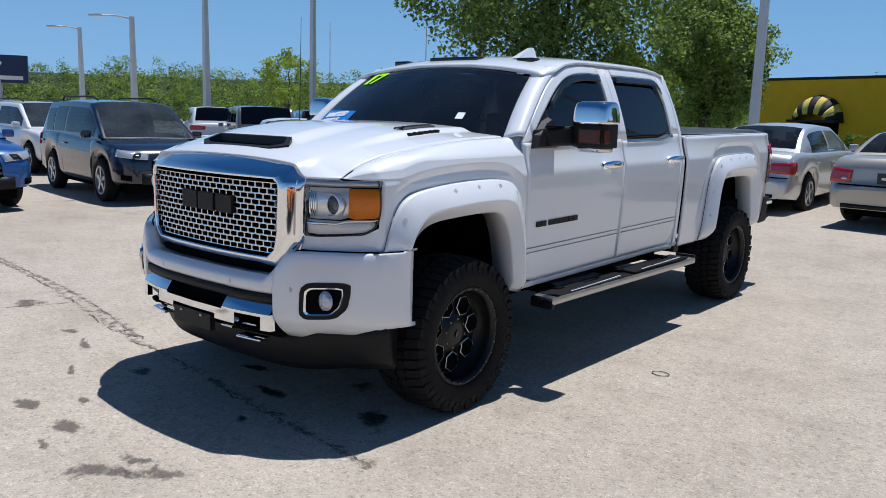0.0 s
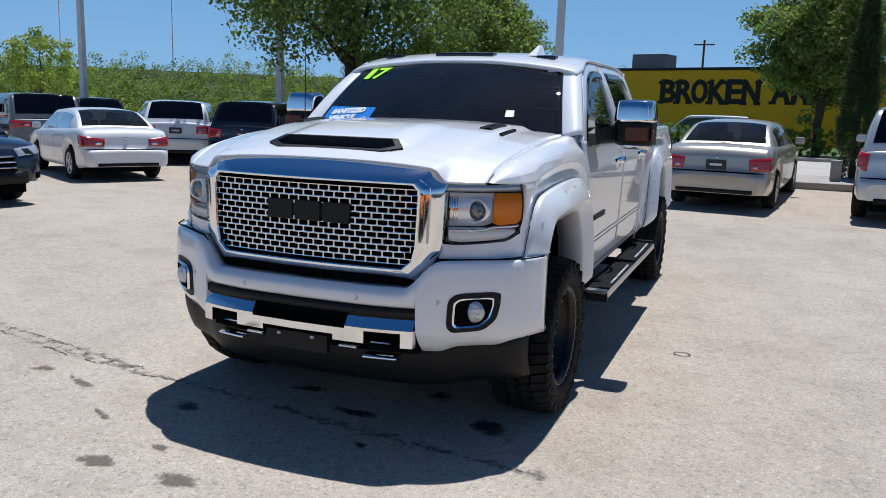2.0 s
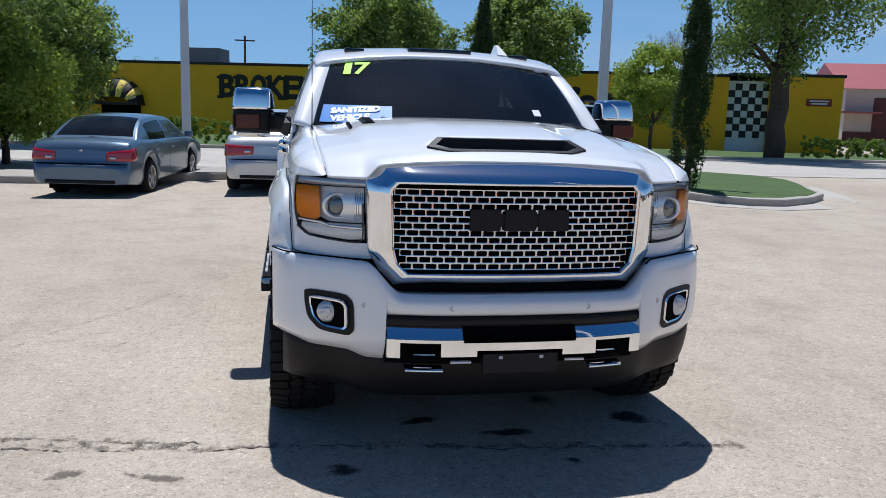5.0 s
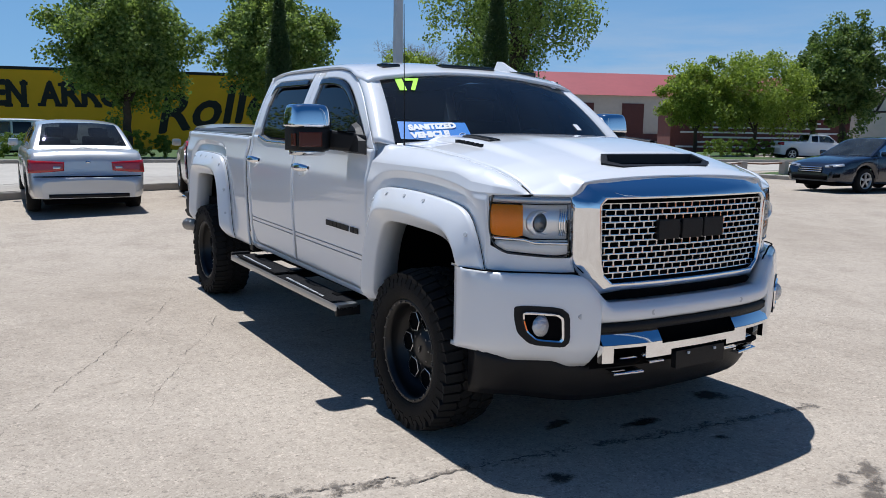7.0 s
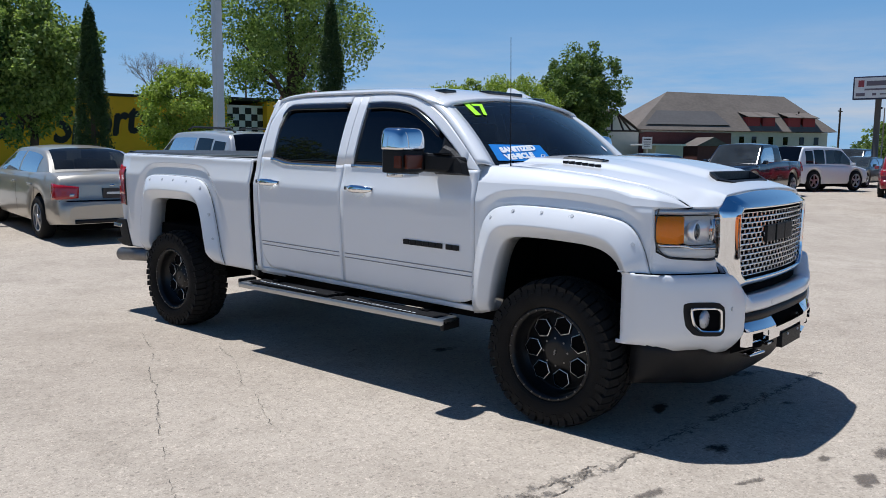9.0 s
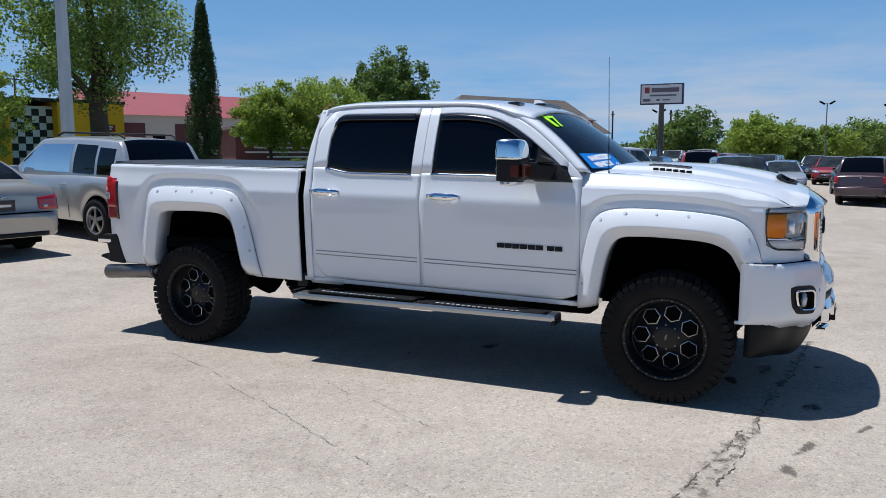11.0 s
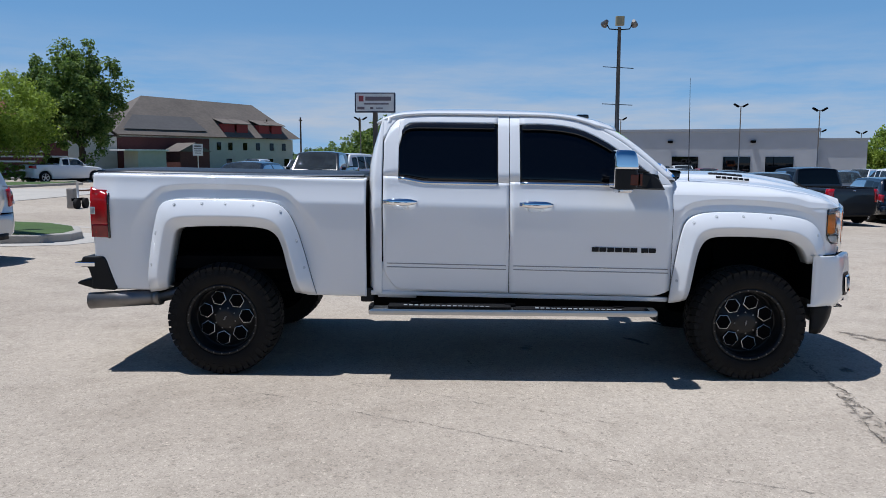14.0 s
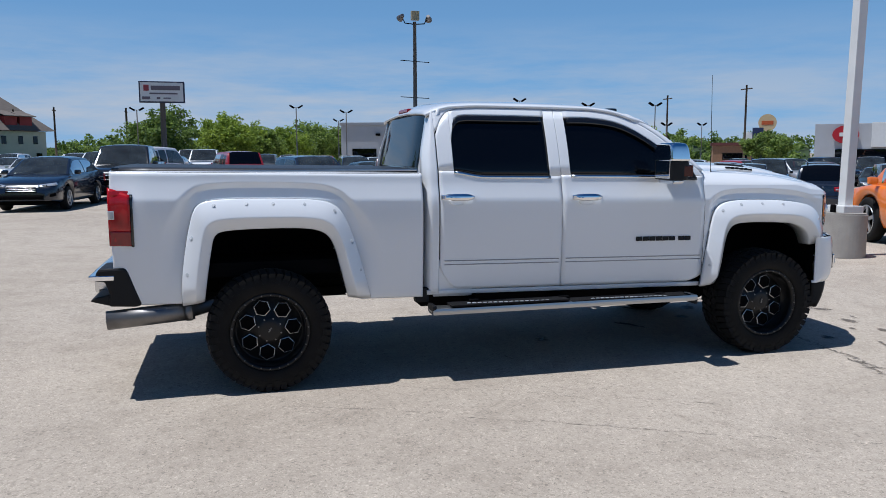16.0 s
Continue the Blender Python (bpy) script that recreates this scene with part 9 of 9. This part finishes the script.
for k in range(7):
    bm, bmv = bmesh.new(), bmesh.new()
    a = 6.28319 * k / 7
    c = Vector((0.034, 0.158 * math.cos(a), 0.158 * math.sin(a)))
    er, et = Vector((0, math.cos(a), math.sin(a))), Vector((0, -math.sin(a), math.cos(a)))
    def hexagon(r, up):
        return [c + er * math.cos(b) * r + et * math.sin(b) * r + Vector((up, 0, 0)) for b in [6.28319 * (j + 0.5) / 6 + math.pi / 6 for j in range(6)]]

    rings = [[bm.verts.new(p) for p in hexagon(r, up)] for r, up in ((0.064, -0.004), (0.0575, 0.014), (0.0535, 0.0155), (0.0505, 0.002))]
    for n_, (lo_r, hi_r) in enumerate(zip(rings, rings[1:])):
        for j in range(6):
            bm.faces.new([lo_r[j], lo_r[(j + 1) % 6], hi_r[(j + 1) % 6], hi_r[j]]).material_index = 0 if n_ == 1 else 1
    ri = hexagon(0.0515, 0.003)
    V1 = [bmv.verts.new(p) for p in ri]
    bmv.faces.new(V1)
    for b_, nm_, mt_, lst in ((bm, "pocket_edge", M_MILLED, edge_mes), (bmv, "rim_pocket", M_VOID, void_mes)):
        me = bpy.data.meshes.new(nm_)
        b_.to_mesh(me)
        b_.free()
        me.materials.append(mt_)
        me.materials.append(M_RIMBL)
        lst.append(me)
bm = bmesh.new()
for k in range(26):
    a = 6.28319 * k / 26
    bmesh.ops.create_cone(bm, cap_ends=True, segments=6, radius1=0.0055, radius2=0.004, depth=0.008, matrix=Matrix.Translation((hx - 0.014, 0.2545 * math.cos(a), 0.2545 * math.sin(a))) @ Matrix.Rotation(radians(90), 4, "Y"))
for k in range(8):
    a = 6.28319 * (k + 0.5) / 8
    bmesh.ops.create_cone(bm, cap_ends=True, segments=6, radius1=0.007, radius2=0.006, depth=0.01, matrix=Matrix.Translation((0.058, 0.079 * math.cos(a), 0.079 * math.sin(a))) @ Matrix.Rotation(radians(90), 4, "Y"))
box_into(bm, (0.070, 0.004, 0.006), (0.006, 0.024, 0.009), 0.002, Matrix.Rotation(radians(35), 4, "X"))
box_into(bm, (0.070, -0.004, -0.008), (0.006, 0.02, 0.008), 0.002, Matrix.Rotation(radians(35), 4, "X"))
bolt_me = bpy.data.meshes.new("rim_bolts")
bm.to_mesh(bolt_me)
bm.free()
bolt_me.materials.append(M_STEEL)
drum_me = lathe("wheel", [(0.0, 0.0), (0.0, 0.235), (-hx + 0.02, 0.25)], 32)
drum_me.materials.append(M_VOID)
for i, (sx, y, spin) in enumerate(((1, 3.05, 10), (-1, 3.05, 25), (1, 6.95, 40), (-1, 6.95, 5))):
    wh = new("wheel", drum_me)
    wh.parent = truck
    wh.matrix_basis = pose(sx * 0.905, y, 0.414, 0, 0, 0 if sx > 0 else 180) @ pose(0, 0, 0, spin)
    for nm, me in (("tyre", tyre_me0), ("tread", tread_me), ("rim", rim_me), ("rim_bolts", bolt_me)) + tuple(("rim_pocket", m) for m in void_mes) + tuple(("pocket_edge", m) for m in edge_mes):
        o = new(nm, me)
        if nm in ("tread", "rim_bolts"):
            tagged(o, kind="stuff")
        o.parent = wh

# cab inside: dash, seats, wheel
M_TRIM = mat("cab_trim", (0.075, 0.072, 0.07), 0.8, var=0.2, scale=12)
M_SEAT = mat("seat_leather", (0.10, 0.09, 0.08), 0.6, var=0.2, scale=10)
cols = [[V(x, y, z) for y, z in ((3.36 + 0.12 * (x / 0.8) ** 2, 1.44), (3.55, 1.475), (3.78, 1.465), (3.86, 1.40), (3.86, 1.10))] for x in np.linspace(-0.80, 0.80, 11)]
grid_obj("dashboard", cols, M_TRIM, truck, "dark dashboard")
for x in (0.42, -0.42):
    sb = box("front_seat", V(x, 4.62, 1.30), (0.50, 0.16, 0.66), M_SEAT, truck, 0.06, "dark leather front seat")
    box("headrest", V(x, 4.65, 1.70), (0.26, 0.10, 0.16), M_SEAT, truck, 0.04).parent = sb
    box("seat_cushion", V(x, 4.40, 1.02), (0.50, 0.50, 0.16), M_SEAT, truck, 0.05).parent = sb
box("rear_seat", V(0, 5.55, 1.30), (1.45, 0.16, 0.62), M_SEAT, truck, 0.06)
tube("steering_wheel", [V(0.42 + 0.18 * math.cos(a), 4.02 - 0.06 * math.sin(a), 1.40 + 0.17 * math.sin(a)) for a in [6.2832 * k / 20 for k in range(21)]], [0.014] * 21, M_TRIM, truck, 7)
box("cab_floor", V(0, 4.7, 0.85), (1.7, 2.1, 0.1), M_TRIM, truck, 0.01)
obj("headliner", [V(x, y, smooth_tab(RC, y) - 0.06) for y in (4.1, 4.6, 5.2, 5.75) for x in (-0.72, 0.72)], [(0, 1, 3, 2), (2, 3, 5, 4), (4, 5, 7, 6)], M_TRIM, truck)
box("inner_mirror", V(0, 3.98, 1.80), (0.24, 0.04, 0.07), M_TRIM, truck, 0.015)
box("cab_bulkhead", V(0, 3.62, 1.15), (1.6, 0.05, 0.6), M_TRIM, truck, 0.01)

# stickers on the glass
def on_glass(name, u0, u1, v0, v1, material, off, label=""):
    def P(u, v):
        a = Vector(WS(u, v))
        n = (Vector(WS(u + 0.01, v)) - a).cross(Vector(WS(u, v + 0.01)) - a).normalized()
        if n.y > 0:
            n = -n
        return V(*(a + n * off))
    return grid_obj(name, [[P(u, v) for v in np.linspace(v0, v1, 3)] for u in np.linspace(u0, u1, 6)], material, truck, label)


def glass_frame(u, v, off):
    """A pose on the glass: local x across, y up, z outward."""
    a = Vector(WS(u, v))
    du, dv = (Vector(WS(u + 0.02, v)) - Vector(WS(u - 0.02, v))).normalized(), (Vector(WS(u, v + 0.02)) - Vector(WS(u, v - 0.02))).normalized()
    n = du.cross(dv).normalized()
    if n.y > 0:
        n = -n
    X = dv.cross(n).normalized()
    m = Matrix((X, dv, n)).transposed().to_4x4()
    m.translation = Vector(V(*(a + n * off)))
    return m


M_LIME = mat("lime_sticker", (0.42, 0.95, 0.01), 0.6)
M_STBLUE = mat("sticker_blue", (0.010, 0.20, 0.62), 0.5)
M_STWHITE = mat("sticker_white", (0.82, 0.83, 0.84), 0.5)
for ch_, u_ in (("1", -0.835), ("7", -0.725)):
    o = text_obj("year_digit", ch_, 0.20, M_LIME, truck, glass_frame(u_, 0.815, 0.006), 0.0015, 0.046 if ch_ == "1" else 0.098, label="lime year sticker digit", bold=0.004)
card = on_glass("notice_sticker", -0.955, -0.47, 0.070, 0.285, M_STBLUE, 0.005, "blue sanitized-vehicle sticker")
for body_, v_, w_ in (("SANITIZED", 0.226, 0.29), ("VEHICLE", 0.130, 0.235)):
    t_ = text_obj("sticker_text", body_, 0.062, M_STWHITE, truck, glass_frame(-0.725 - (0.03 if body_ == "VEHICLE" else 0), v_, 0.0060), 0.0004, w_, bold=0.0045)
    t_.parent = card
gf = glass_frame(-0.530, 0.128, 0.006)
for nm_, pl in (("tick_ring", [(0.021 * math.cos(a), 0.021 * math.sin(a)) for a in np.linspace(0.5, 6.4, 22)]), ("tick_mark", [(-0.010, 0.002), (-0.002, -0.008), (0.017, 0.014)])):
    tube(nm_, [tuple(gf @ Vector((x, y, 0))) for x, y in pl], [0.0026] * len(pl), M_STWHITE, truck, 5).parent = card
on_glass("inspection_sticker", 0.60, 0.66, 0.22, 0.30, M_STWHITE, 0.004, "small white sticker")
on_glass("toll_sticker", 0.86, 0.93, 0.90, 0.93, M_STWHITE, 0.004)
